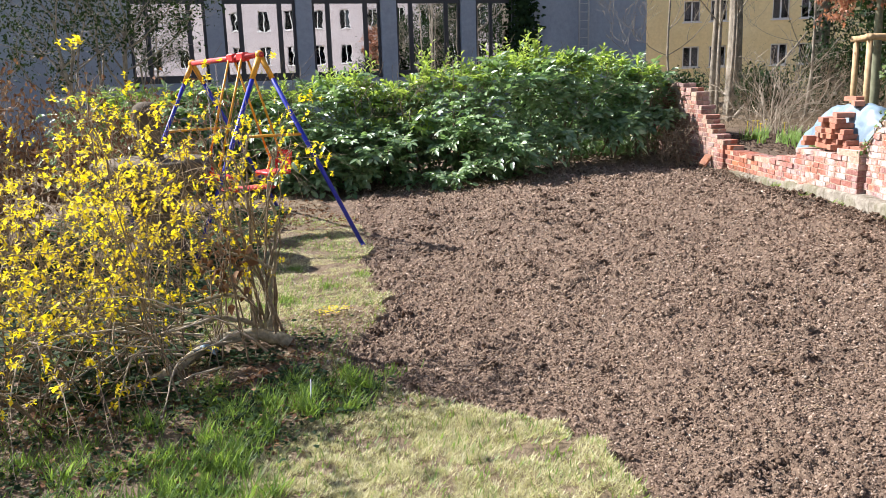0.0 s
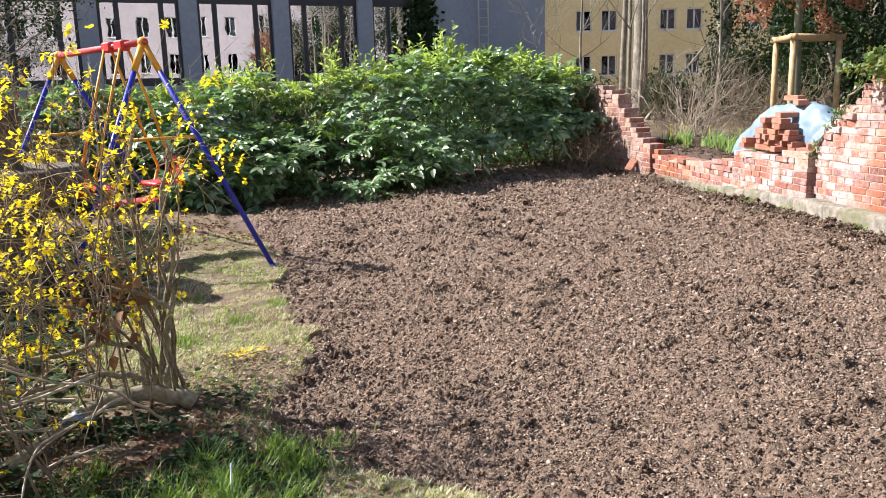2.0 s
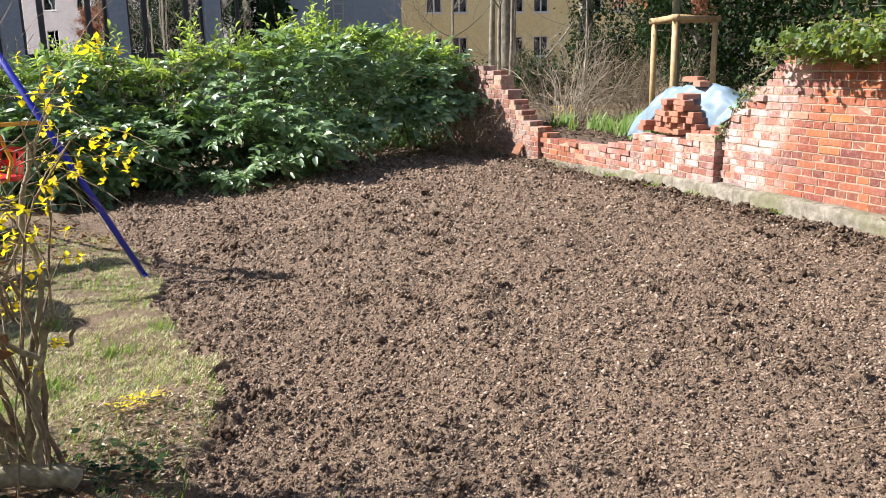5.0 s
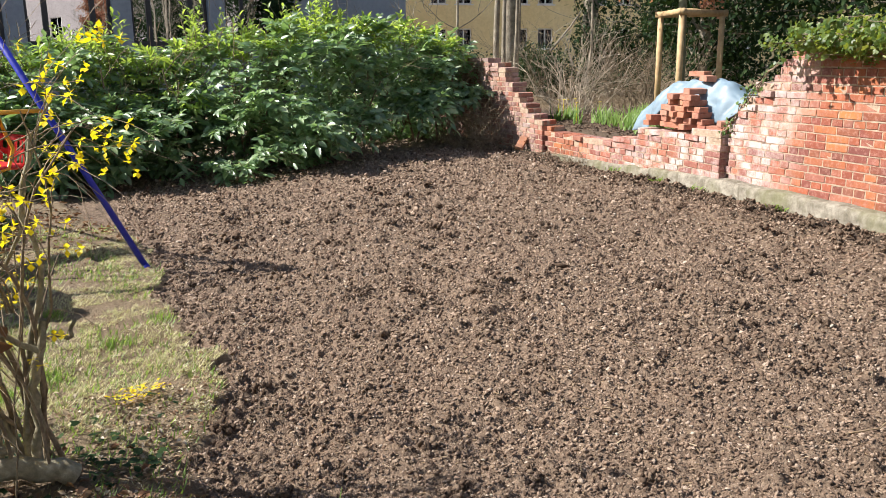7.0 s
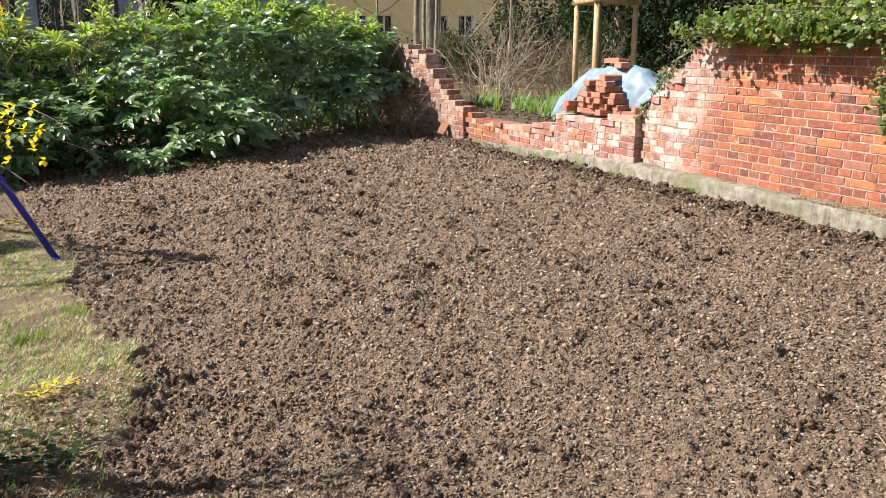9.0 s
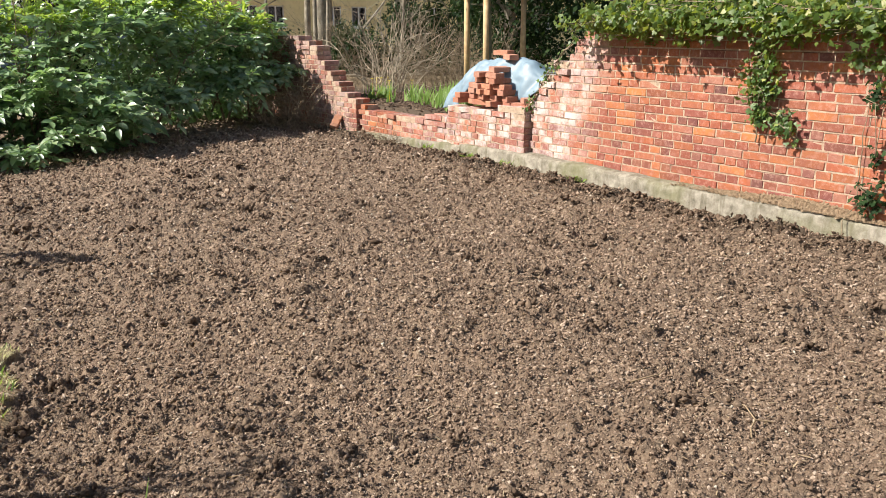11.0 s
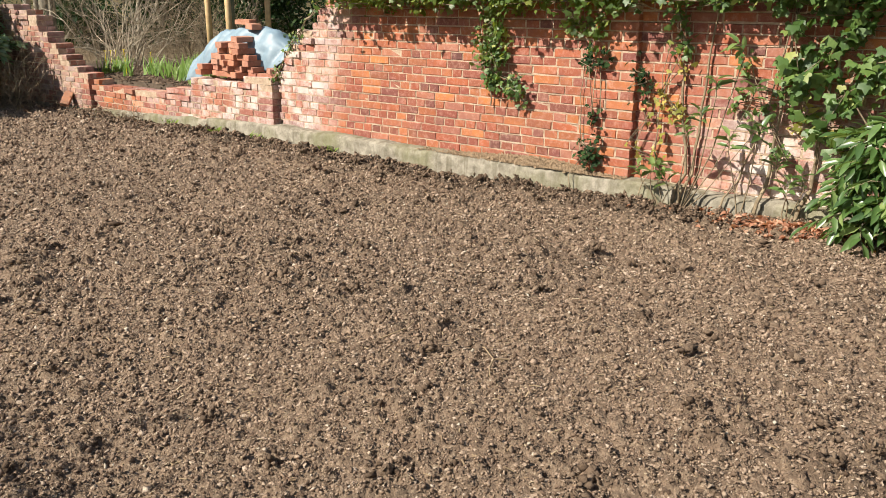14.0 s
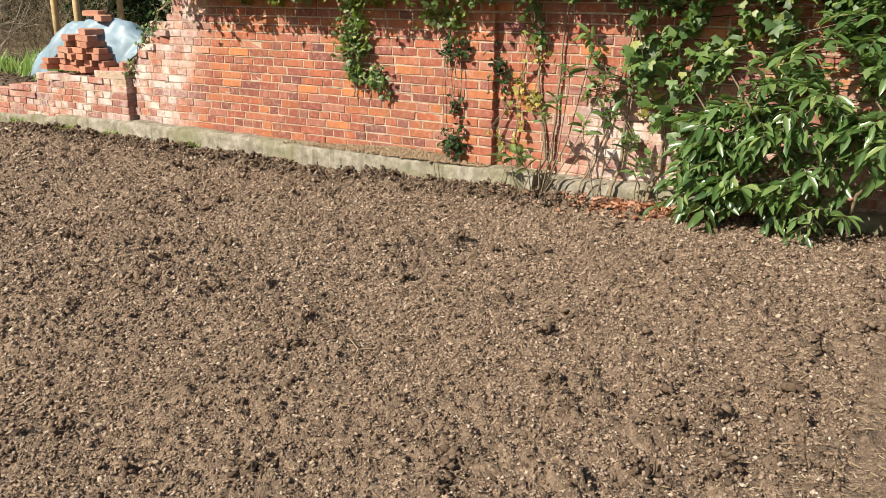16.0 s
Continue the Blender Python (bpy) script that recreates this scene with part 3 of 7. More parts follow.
def build_ground():
    xs = spaced((-600, -60, 90, 60), (-60, -8, 8, 2), (-8, -2.2, 0.5, 0.12), (-2.2, -0.7, 0.06, 0.03), (-0.7, 5.62, 0.0165, 0.0165), (5.62, 10, 0.06, 0.4), (10, 60, 2, 8), (60, 600, 60, 90))
    ys = spaced((-600, -60, 90, 60), (-60, 0, 8, 1), (0, 1.75, 0.3, 0.03), (1.75, 7, 0.0145, 0.019), (7, 17, 0.020, 0.06), (17, 24, 0.15, 1), (24, 80, 2, 9), (80, 600, 60, 90))
    X, Y = np.meshgrid(xs, ys, indexing="ij")
    s = soil_mask(X, Y)
    z = ground_z(X, Y)
    near = np.exp(-np.maximum(0, np.hypot(X - 2, Y - 6) - 14) / 6) * smooth((Y - 1.3) / 0.6)
    grit = RNG.normal(size=X.shape) * (0.0013 + 0.0002 * np.clip(Y - 3, 0, 10))
    z = z + near * (s * (soil_height(X, Y) + grit) + (1 - s) * (0.02 * vnoise(X, Y, 0.25, 7) + 0.012 * vnoise(X, Y, 0.06, 17) - 0.015))
    nx, ny = X.shape
    i, j = np.meshgrid(np.arange(nx - 1), np.arange(ny - 1), indexing="ij")
    f = np.stack([i * ny + j, (i + 1) * ny + j, (i + 1) * ny + j + 1, i * ny + j + 1], -1).reshape(-1, 4)
    sp = Soup()
    sp.add(np.stack([X, Y, z], -1), f)
    ob = sp.object("ground", M_GROUND)
    a = ob.data.attributes.new("soil", "FLOAT", "POINT")
    bed = smooth((X - 5.8) / 0.1) * smooth((Y - 8.5) / 1) * smooth((18 - Y) / 2) * smooth((9.5 - X) / 1.5)
    w = ob.data.attributes.new("damp", "FLOAT", "POINT")
    humus_shade = np.exp(-(((X + 1.15) / 0.75) ** 2 + ((Y - 5.0) / 0.75) ** 2) ** 1.5)
    # behind the bush the dark earth colour also stands for shade
    humus_shade = np.maximum(humus_shade, 0.9 * smooth((-1.55 - X) / 0.5) * smooth((Y - 4.0) / 0.6) * smooth((12.5 - Y) / 1.0))
    humus_shade = np.maximum(humus_shade, 0.55 * np.exp(-(((X + 0.9) / 0.7) ** 2 + ((Y - 8.9) / 0.45) ** 2)) * smooth(vnoise(X, Y, 0.2, 68) * 2.2 - 0.4))
    humus_shade = np.maximum(humus_shade, 0.75 * np.exp(-(((X + 0.42) / 0.38) ** 2 + ((Y - 5.35) / 0.45) ** 2) ** 1.5) * smooth(vnoise(X, Y, 0.12, 58) * 2.4 - 0.6))
    humus_shade = np.maximum(humus_shade, 0.7 * smooth((-0.42 + 0.42 * (Y - 4.0) - X) / 0.25) * smooth((Y - 2.7) / 0.3) * smooth((5.2 - Y) / 0.3) * smooth((X + 3.2) / 0.4))
    a.data.foreach_set("value", np.maximum(np.maximum(s, bed), humus_shade * 0.95).ravel().astype(np.float32))
    w.data.foreach_set("value", np.maximum(humus_shade * 0.5, np.maximum(foot_row(X, Y) * 0.8 + cloddy(X, Y) * (0.25 + 0.5 * vnoise(X, Y, 0.05, 48)), bed)).ravel().astype(np.float32))
    tagged(ob, "dug brown garden soil beside dry trampled lawn", "ground", kind="structure")
    return ob


build_ground()

# ---- leaf and blade templates: local y along the leaf, z its upper side ----
LAUREL_V = [(0, 0, 0), (-.5, .33, .10), (0, .33, 0), (.5, .33, .10), (-.42, .68, .06), (0, .68, -.03), (.42, .68, .06), (0, 1, -.12)]
LAUREL_F = [(0, 2, 1), (0, 3, 2), (1, 2, 5), (1, 5, 4), (2, 3, 6), (2, 6, 5), (4, 5, 7), (5, 6, 7)]
IVY_V = [(0, 0, 0), (-.5, .02, .05), (-.62, .45, -.04), (-.25, .55, .05), (0, 1, -.06), (.25, .55, .05), (.62, .45, -.04), (.5, .02, .05), (0, .4, .06)]
IVY_F = [(0, 8, 1), (1, 8, 2), (2, 8, 3), (3, 8, 4), (4, 8, 5), (5, 8, 6), (6, 8, 7), (7, 8, 0)]
OVAL_V = [(0, 0, 0), (-.5, .5, .08), (0, .5, 0), (.5, .5, .08), (0, 1, -.05)]
OVAL_F = [(0, 2, 1), (0, 3, 2), (1, 2, 4), (2, 3, 4)]
KITE_V = [(0, 0, 0), (-.5, .5, .08), (.5, .5, .08), (0, 1, -.05)]
KITE_F = [(0, 2, 1), (1, 2, 3)]
BLADE_V = [(-.5, 0, 0), (.5, 0, 0), (-.38, .55, .1), (.38, .55, .1), (0, 1, .35)]
BLADE_F = [(0, 1, 3), (0, 3, 2), (2, 3, 4)]


def unit(v):
    return v / (np.linalg.norm(v, axis=-1, keepdims=True) + 1e-9)


def sprigs(leaves, stems, base, d, length, count, leaf, width, spread=1.0, template=(LAUREL_V, LAUREL_F), stem_r=0.004, droop=0.38, bare=0.15):
    """Shoots with leaves set round them in a spiral. base, d: N x 3; length, leaf: N or one number."""
    n = len(base)
    if not n:
        return
    d = unit(d)
    length = np.broadcast_to(np.asarray(length, float), (n, ))
    leaf = np.broadcast_to(np.asarray(leaf, float), (n, ))
    side = unit(np.cross(d, unit(RNG.normal(size=(n, 3)))))
    other = np.cross(d, side)
    if stems is not None:
        for k in range(n):
            pts = [base[k], base[k] + d[k] * length[k] * 0.5 + (0, 0, 0.01), base[k] + d[k] * length[k]]
            stems.add(*tube(pts, [stem_r, stem_r * 0.8, stem_r * 0.5], 3))
    for i in range(count):
        f = bare + (1 - bare) * (i + 0.6) / count
        ang = i * 2.4 + RNG.uniform(0, 0.8, n)
        rad = np.cos(ang)[:, None] * side + np.sin(ang)[:, None] * other
        ld = d * (0.45 + 0.6 * f) + rad * spread + RNG.normal(size=(n, 3)) * 0.18
        ld[:, 2] = ld[:, 2] * 0.7 - droop
        ld = unit(ld)
        at = base + d * (length * f)[:, None]
        R = frames_along(ld, spin=RNG.normal(size=n) * 0.35)
        size = leaf * RNG.uniform(0.7, 1.15, n) * (1 - 0.25 * f)
        S = np.stack([size * width, size, size], -1)
        leaves.many(template[0], template[1], R * S[:, None, :], at)


def sprays(leaves, stems, base, d, length, count, leaf, width, arch=0.5, stem_r=0.004, nod=0.35, up=(0, 0, 1), template=(LAUREL_V, LAUREL_F)):
    """Arching shoots with leaves in two ranks, hanging a little: base, d N x 3."""
    n = len(base)
    d = unit(d)
    length = np.broadcast_to(np.asarray(length, float), (n, ))
    leaf = np.broadcast_to(np.asarray(leaf, float), (n, ))
    down = np.array([0.0, 0.0, -1.0])
    arch = np.broadcast_to(np.asarray(arch, float), (n, ))
    side = unit(np.cross(d, np.array([0, 0, 1.0])) + RNG.normal(size=(n, 3)) * 0.15)
    at = lambda f: base + d * (length * f)[:, None] + down * (arch * length * f * f)[:, None]
    if stems is not None:
        a, b, c = at(0.0), at(0.5), at(1.0)
        for k in range(n):
            stems.add(*tube([a[k], b[k], c[k]], [stem_r, stem_r * 0.8, stem_r * 0.5], 3))
    for i in range(count):
        f = 0.12 + 0.9 * (i + RNG.uniform(0, 0.5)) / count
        tang = unit(d + down * (2 * arch * f)[:, None])
        s = 1.0 if i % 2 else -1.0
        open_out = 1.0 - 0.6 * f * f
        ld = unit(tang * 0.75 + side * s * open_out + down * nod + RNG.normal(size=(n, 3)) * 0.2)
        R = frames_along(ld, up=up, spin=RNG.normal(size=n) * 0.5)
        size = leaf * RNG.uniform(0.7, 1.15, n)
        leaves.many(template[0], template[1], R * np.stack([size * width, size, size * 0.8], -1)[:, None, :], at(f))


# ---- brick wall along x = 5.7 ----
BL, BH, BD, JOINT = 0.248, 0.064, 0.118, 0.013
COURSE, PITCH = BH + JOINT, BL + JOINT
Z0 = 0.078 - 2 * COURSE


def brick_mesh(l, d, h, seed, mat=None):
    """One worn brick, long in y, centred on its front lower edge; front at x = 0."""
    random.seed(seed)
    bm = box_bm(0, d, -l / 2, l / 2, 0, h, 0.0)
    bmesh.ops.bevel(bm, geom=bm.edges[:], offset=0.004, segments=1, affect="EDGES")
    tilt, sag = random.uniform(-0.008, 0.008), random.uniform(-0.004, 0.003)
    for v in bm.verts:
        v.co += Vector([random.uniform(-0.003, 0.003) for _ in range(3)])
        v.co.z += tilt * v.co.y + (sag if v.co.z > h / 2 else 0)
        if v.co.x < 0.02 and random.random() < 0.08:
            v.co.x += random.uniform(0.0005, 0.0025)
            v.co.y *= random.uniform(0.95, 1.0)
    bmesh.ops.recalc_face_normals(bm, faces=bm.faces)
    me = bpy.data.meshes.new("brick")
    bm.to_mesh(me)
    bm.free()
    me.materials.append(mat or M_BRICK)
    return me


LONG = {}


def sized(l, d, seed):
    me = brick_mesh(l, d, BH, seed)
    LONG[me.name] = l
    return me


STRETCHERS = [sized(BL * (0.90 + 0.011 * s), BD, s) for s in range(15)]
HEADERS = [sized(BD * (0.88 + 0.018 * s), BL, s + 20) for s in range(12)]
THREEQ = [sized(BL * (0.62 + 0.05 * s), BD, s + 40) for s in range(5)]


def mesh_arrays(me):
    v = np.empty(len(me.vertices) * 3)
    me.vertices.foreach_get("co", v)
    return v.reshape(-1, 3), [tuple(p.vertices) for p in me.polygons]


class Wall:
    """Bricks laid course by course up to a ragged top; some stay single, the rest are joined."""

    def __init__(self, name, label, face, single, skew=0.0):
        self.ob = tagged(empty(name, (0, 0, 0)), label, "brick wall", kind="structure")
        self.face, self.single, self.count, self.skew = face, single, 0, skew
        self.rest = bmesh.new()

    def put(self, me, y, z, x=None, turn=0.0):
        x = (self.face if x is None else x) + self.skew * (y - 9.43)
        m = pose(x + random.uniform(-0.0025, 0.0012), y, z + random.uniform(-0.002, 0.002), random.gauss(0, 0.4), random.gauss(0, 0.5), turn + random.gauss(0, 0.5))
        if self.count < 300 and self.single(x, y, z):
            b = new("brick", me)
            b.parent, b.matrix_basis = self.ob, m
            self.count += 1
        else:
            vs, fs = mesh_arrays(me)
            made = [self.rest.verts.new(m @ Vector(v)) for v in vs]
            for f in fs:
                self.rest.faces.new([made[k] for k in f])

    def close(self, label=""):
        me = bpy.data.meshes.new("brickwork")
        bmesh.ops.recalc_face_normals(self.rest, faces=self.rest.faces)
        self.rest.to_mesh(me)
        self.rest.free()
        me.materials.append(M_BRICK)
        ob = new("brickwork", me)
        ob.parent = self.ob
        tagged(ob, kind="stuff")


def lay(wall, y0, y1, top, low=0, high=19, back=False, seed=1, thick=False):
    """Courses between y0 and y1 up to the height top(y); back: a second leaf of bricks behind."""
    random.seed(seed)
    cores = bmesh.new()
    for k in range(low, high):
        z = Z0 + k * COURSE
        y = y0 + random.uniform(-0.006, 0.006)
        run = []
        while y < y1:
            if k % 2 == 0 and random.random() < 0.07:
                me = random.choice(THREEQ)
            elif k % 2 == 0:
                me = random.choice(STRETCHERS)
            elif random.random() < 0.16:
                me = random.choice(STRETCHERS)
            else:
                me = random.choice(HEADERS)
            if y + LONG[me.name] > y1 and y1 - y > 0.1:
                me = HEADERS[4]
            w = LONG[me.name] + random.uniform(0.006, 0.016)
            c = y + w / 2
            if z + BH * 0.7 < top(c) + 0.02 * math.sin(c * 37 + k) and c + w / 2 < y1 + 0.02:
                loose = z + 2.2 * COURSE > top(c) and top(c) < 1.4
                wall.put(me, c, z, wall.face + (random.uniform(-0.02, 0.03) if loose else 0.0), random.gauss(0, 5) if loose else 0.0)
                if back and me not in HEADERS:
                    wall.put(random.choice(STRETCHERS), c, z, wall.face + BD + JOINT)
                if thick:
                    if me in HEADERS:
                        wall.put(me, c, z, wall.face + BL + JOINT - 0.125 * (k % 3 == 0))
                    else:
                        wall.put(random.choice(STRETCHERS), c, z, wall.face + 2 * (BD + JOINT))
                run.append((y, y + w))
            y += w
        if run:
            a = run[0][0]
            b = a
            for s, e in run + [(1e9, 1e9)]:
                if s > b + 0.02:
                    if b > a:
                        box_bm(wall.face + 0.0040, wall.face + (0.37 if thick else 0.243), a + 0.012, b - 0.012, z - JOINT, z + BH * 0.93, bm=cores)
                    a = s
                b = e
    for v in cores.verts:
        v.co.x += wall.skew * (v.co.y - 9.43)
    part("mortar", cores, M_MORTAR, wall.ob)


def top_main(y):
    return float(np.interp(y, [-5, 8.3, 8.5, 8.62, 8.8, 8.98, 9.2, 9.36, 9.43], [1.56, 1.56, 1.47, 1.40, 1.25, 1.10, 0.92, 0.74, 0.50]))


def top_low(y):
    return float(np.interp(y, [9.4, 10.9, 10.96, 11.4, 12.9, 13.25, 13.5, 13.9, 14.2, 14.72, 15.2, 17.5], [0.60, 0.57, 0.38, 0.36, 0.30, 0.38, 0.50, 0.66, 0.86, 1.25, 1.40, 1.42]))


wall_main = Wall("wall_east", "old red brick garden wall with ivy and pale mortar", 5.70, lambda x, y, z: 5.4 < y < 8.75 and 0.0 < z < 1.05)
lay(wall_main, -1.0, 9.45, top_main, high=22, seed=3)
wall_main.close()
pier = Wall("wall_pier", "projecting red brick pier of the garden wall", 5.635, lambda x, y, z: True)
random.seed(8)
for k in range(1, 19):
    z = Z0 + k * COURSE
    pier.put(random.choice(STRETCHERS[7:12]), 5.113 if k % 2 else 5.256, z)
    pier.put(random.choice(HEADERS[5:9]), 5.312 if k % 2 else 5.056, z)
part("mortar", box_bm(5.640, 5.71, 5.0, 5.365, Z0, 1.44), M_MORTAR, pier.ob)
pier.close()
wall_low = Wall("wall_broken", "half-collapsed brick wall with lime-stained face", 5.622, lambda x, y, z: 9.4 < y < 11.9 and z > 0.0, -0.0233)
lay(wall_low, 9.43, 13.3, top_low, seed=5, back=True)
wall_low.close()
wall_far = Wall("wall_ragged", "ragged stepped end of the broken brick wall", 5.585, lambda x, y, z: y < 15.6 and z > 0.1, -0.0233)
lay(wall_far, 13.3, 17.6, top_low, seed=6, back=True)
wall_far.close()
random.seed(2)


def build_plinth():
    """Rough concrete footing in front of the wall; its top is worn."""
    sp = Soup()
    ys = np.arange(-1.0, 15.0, 0.06)
    rows = []
    for y in ys:
        f = 5.535 + 0.02 * (vnoise(y, 3.0, 0.7, 1) - 0.5) + (0.03 if y > 9.55 else 0.0) - 0.0233 * max(0.0, y - 9.43)
        t = float(np.interp(y, [0, 5, 9.5, 10.5, 11.5, 13, 15], [0.05, 0.06, 0.085, 0.06, 0.02, -0.03, -0.05])) + 0.018 * (vnoise(y, 1.0, 0.25, 2) - 0.5)
        chip = 0.035 if vnoise(y, 9.0, 0.3, 4) > 0.82 else 0.0
        rows.append([(f + 0.012, y, -0.55), (f, y, t - 0.03 - chip), (f + 0.022, y, t - chip * 0.5), (5.66 - 0.0233 * max(0.0, y - 9.43), y, t + 0.006), (5.80, y, t + 0.01)])
    v = np.array(rows)
    n, k = v.shape[:2]
    i, j = np.meshgrid(np.arange(n - 1), np.arange(k - 1), indexing="ij")
    sp.add(v, np.stack([i * k + j, i * k + j + 1, (i + 1) * k + j + 1, (i + 1) * k + j], -1).reshape(-1, 4))
    ob = sp.object("plinth", M_CONCRETE)
    tagged(ob, "rough grey concrete footing of the brick wall", "wall footing", kind="structure")


build_plinth()


def build_bank():
    """Sandy rubble lying on the footing's ledge."""
    sp = Soup()
    n = 9000
    y = RNG.normal(5.9, 0.55, n)
    y = y[(y > 5.0) & (y < 7.2)]
    n = len(y)
    x = RNG.uniform(5.55, 5.70, n)
    z = 0.065 + (x - 5.55) * 0.35 * np.exp(-((y - 5.9) / 0.6) ** 2) + RNG.uniform(0, 0.012, n)
    s = RNG.uniform(0.003, 0.009, n) + 0.012 * RNG.uniform(0, 1, n) ** 14
    sp.many([(1, 0, 0), (-1, 0, 0), (0, 1, 0), (0, -1, 0), (0, 0, 1)], [(0, 2, 4), (2, 1, 4), (1, 3, 4), (3, 0, 4)], RNG.normal(size=(n, 3, 3)) * 0.3 * s[:, None, None] + np.eye(3)[None] * s[:, None, None], np.stack([x, y, z], -1))
    ob = sp.object("rubble", M_SAND, shade=False)
    tagged(ob, "sandy mortar rubble on the footing ledge", "rubble", kind="stuff")


g = (1 + 5 ** 0.5) / 2
ICO_V = np.array([(-1, g, 0), (1, g, 0), (-1, -g, 0), (1, -g, 0), (0, -1, g), (0, 1, g), (0, -1, -g), (0, 1, -g), (g, 0, -1), (g, 0, 1), (-g, 0, -1), (-g, 0, 1)]) / 1.9
ICO_F = [(0, 11, 5), (0, 5, 1), (0, 1, 7), (0, 7, 10), (0, 10, 11), (1, 5, 9), (5, 11, 4), (11, 10, 2), (10, 7, 6), (7, 1, 8),
         (3, 9, 4), (3, 4, 2), (3, 2, 6), (3, 6, 8), (3, 8, 9), (4, 9, 5), (2, 4, 11), (6, 2, 10), (8, 6, 7), (9, 8, 1)]
build_bank()


# ---- loose bricks, heap and sheet ----
def loose_bricks():
    random.seed(21)
    flat = [brick_mesh(BL, BD, 0.064, 60 + s, M_LOOSE) for s in range(6)]
    endwise = [brick_mesh(BD, BL, 0.064, 70 + s, M_LOOSE) for s in range(6)]
    spots = []
    layers = [(9.86, 10.80, 5), (9.88, 10.76, 5), (9.92, 10.52, 4), (10.00, 10.46, 3), (10.03, 10.45, 3), (10.10, 10.34, 2), (10.14, 10.14, 1)]
    z = 0.572
    for a, b, n in layers:
        for i in range(n):
            y = a + (b - a) * (i / max(1, n - 1)) + random.uniform(-0.02, 0.02)
            spots.append((5.63 + random.uniform(-0.05, 0.05), y, z, random.choice((82, 88, 90, 74, 0, 12, -14) if n > 3 else (0, 8, -12, 86)) + random.gauss(0, 8)))
        z += 0.0675
    spots += [(5.68, 9.50, 0.575, 70), (5.72, 9.66, 0.575, 12), (5.70, 9.58, 0.64, -30), (5.98, 10.37, 1.165, 8), (5.90, 10.15, 1.12, -20), (5.30, 13.75, 0.03, 60)]
    for x, y, z, turn in spots:
        ob = new("loose_brick", random.choice(flat if abs(turn) < 40 else endwise))
        turn = turn if abs(turn) < 40 else turn - 90
        ob.matrix_basis = pose(x, y, z, random.gauss(0, 1.2), random.gauss(0, 1.2), turn)
        tagged(ob, "salvaged red brick with old mortar, stacked loosely", "brick", "loose bricks on the broken wall")
    ob.matrix_basis = pose(5.30, 13.72, -0.03, 18, -38, 35)
    tagged(ob, "single red brick leaning on the soil", "brick", "loose bricks on the broken wall")


loose_bricks()


def build_tarp():
    u = np.linspace(0, 1, 90)
    w = np.linspace(0, 1, 60)
    U, W = np.meshgrid(u, w, indexing="ij")
    y = 9.33 + 2.06 * U
    crest = np.interp(y, [9.33, 9.5, 9.6, 9.75, 10.0, 10.46, 10.76, 11.0, 11.2, 11.32, 11.39], [0.90, 0.95, 1.00, 1.08, 1.155, 1.15, 1.11, 1.00, 0.88, 0.76, 0.56])
    edge = np.interp(y, [9.33, 9.42, 9.65, 9.82, 9.97, 10.11, 10.25, 10.46, 10.73, 10.95, 11.05, 11.39], [0.86, 0.86, 0.71, 0.68, 0.64, 0.80, 0.97, 0.97, 0.88, 0.62, 0.52, 0.48])
    edge = np.minimum(edge, crest - 0.03)
    start = np.arcsin(np.clip((edge - 0.45) / (crest - 0.45), 0.05, 0.99))
    turn = start + (2.75 - start) * W
    back = smooth((turn - 1.57) / 1.2)
    x = 6.06 - (0.24 + 0.75 * back) * np.cos(turn)
    z = 0.45 + (crest - 0.45) * np.sin(turn)
    fold = np.sin(U * 19 + 3 * W + 2 * np.sin(U * 7)) * 0.5 + np.sin(U * 43 - 6 * W) * 0.22 + np.abs(np.sin(U * 11 - 2.5 * W)) * 0.5
    fold = fold + 0.5 * np.abs(np.sin(U * 31 + 4 * np.sin(W * 3))) + 0.35 * (vnoise(y, x * 3 + z, 0.09, 5) - 0.5)
    x = x - 0.035 * fold * np.cos(turn)
    z = z + 0.03 * fold * np.sin(turn) - 0.03 + 0.03 * (vnoise(x * 3, y * 3, 0.4, 3) - 0.5)
    sp = Soup()
    n, k = U.shape
    i, j = np.meshgrid(np.arange(n - 1), np.arange(k - 1), indexing="ij")
    sp.add(np.stack([x, y, z], -1), np.stack([i * k + j, i * k + j + 1, (i + 1) * k + j + 1, (i + 1) * k + j], -1).reshape(-1, 4))
    ob = sp.object("tarpaulin", M_TARP)
    md = ob.modifiers.new("thick", "SOLIDIFY")
    md.thickness = 0.004
    tagged(ob, "pale blue plastic sheet draped over a brick heap", "tarpaulin")
    # heap under the sheet
    bm = bmesh.new()
    bmesh.ops.create_icosphere(bm, subdivisions=3, radius=1.0)
    for v in bm.verts:
        v.co = Vector((6.22 + 0.34 * v.co.x, 10.3 + 0.70 * v.co.y, 0.25 + 0.74 * v.co.z))
    heap = part("heap", bm, M_LOOSE)
    tagged(heap, "covered heap of salvaged masonry under the sheet", "heap")


build_tarp()


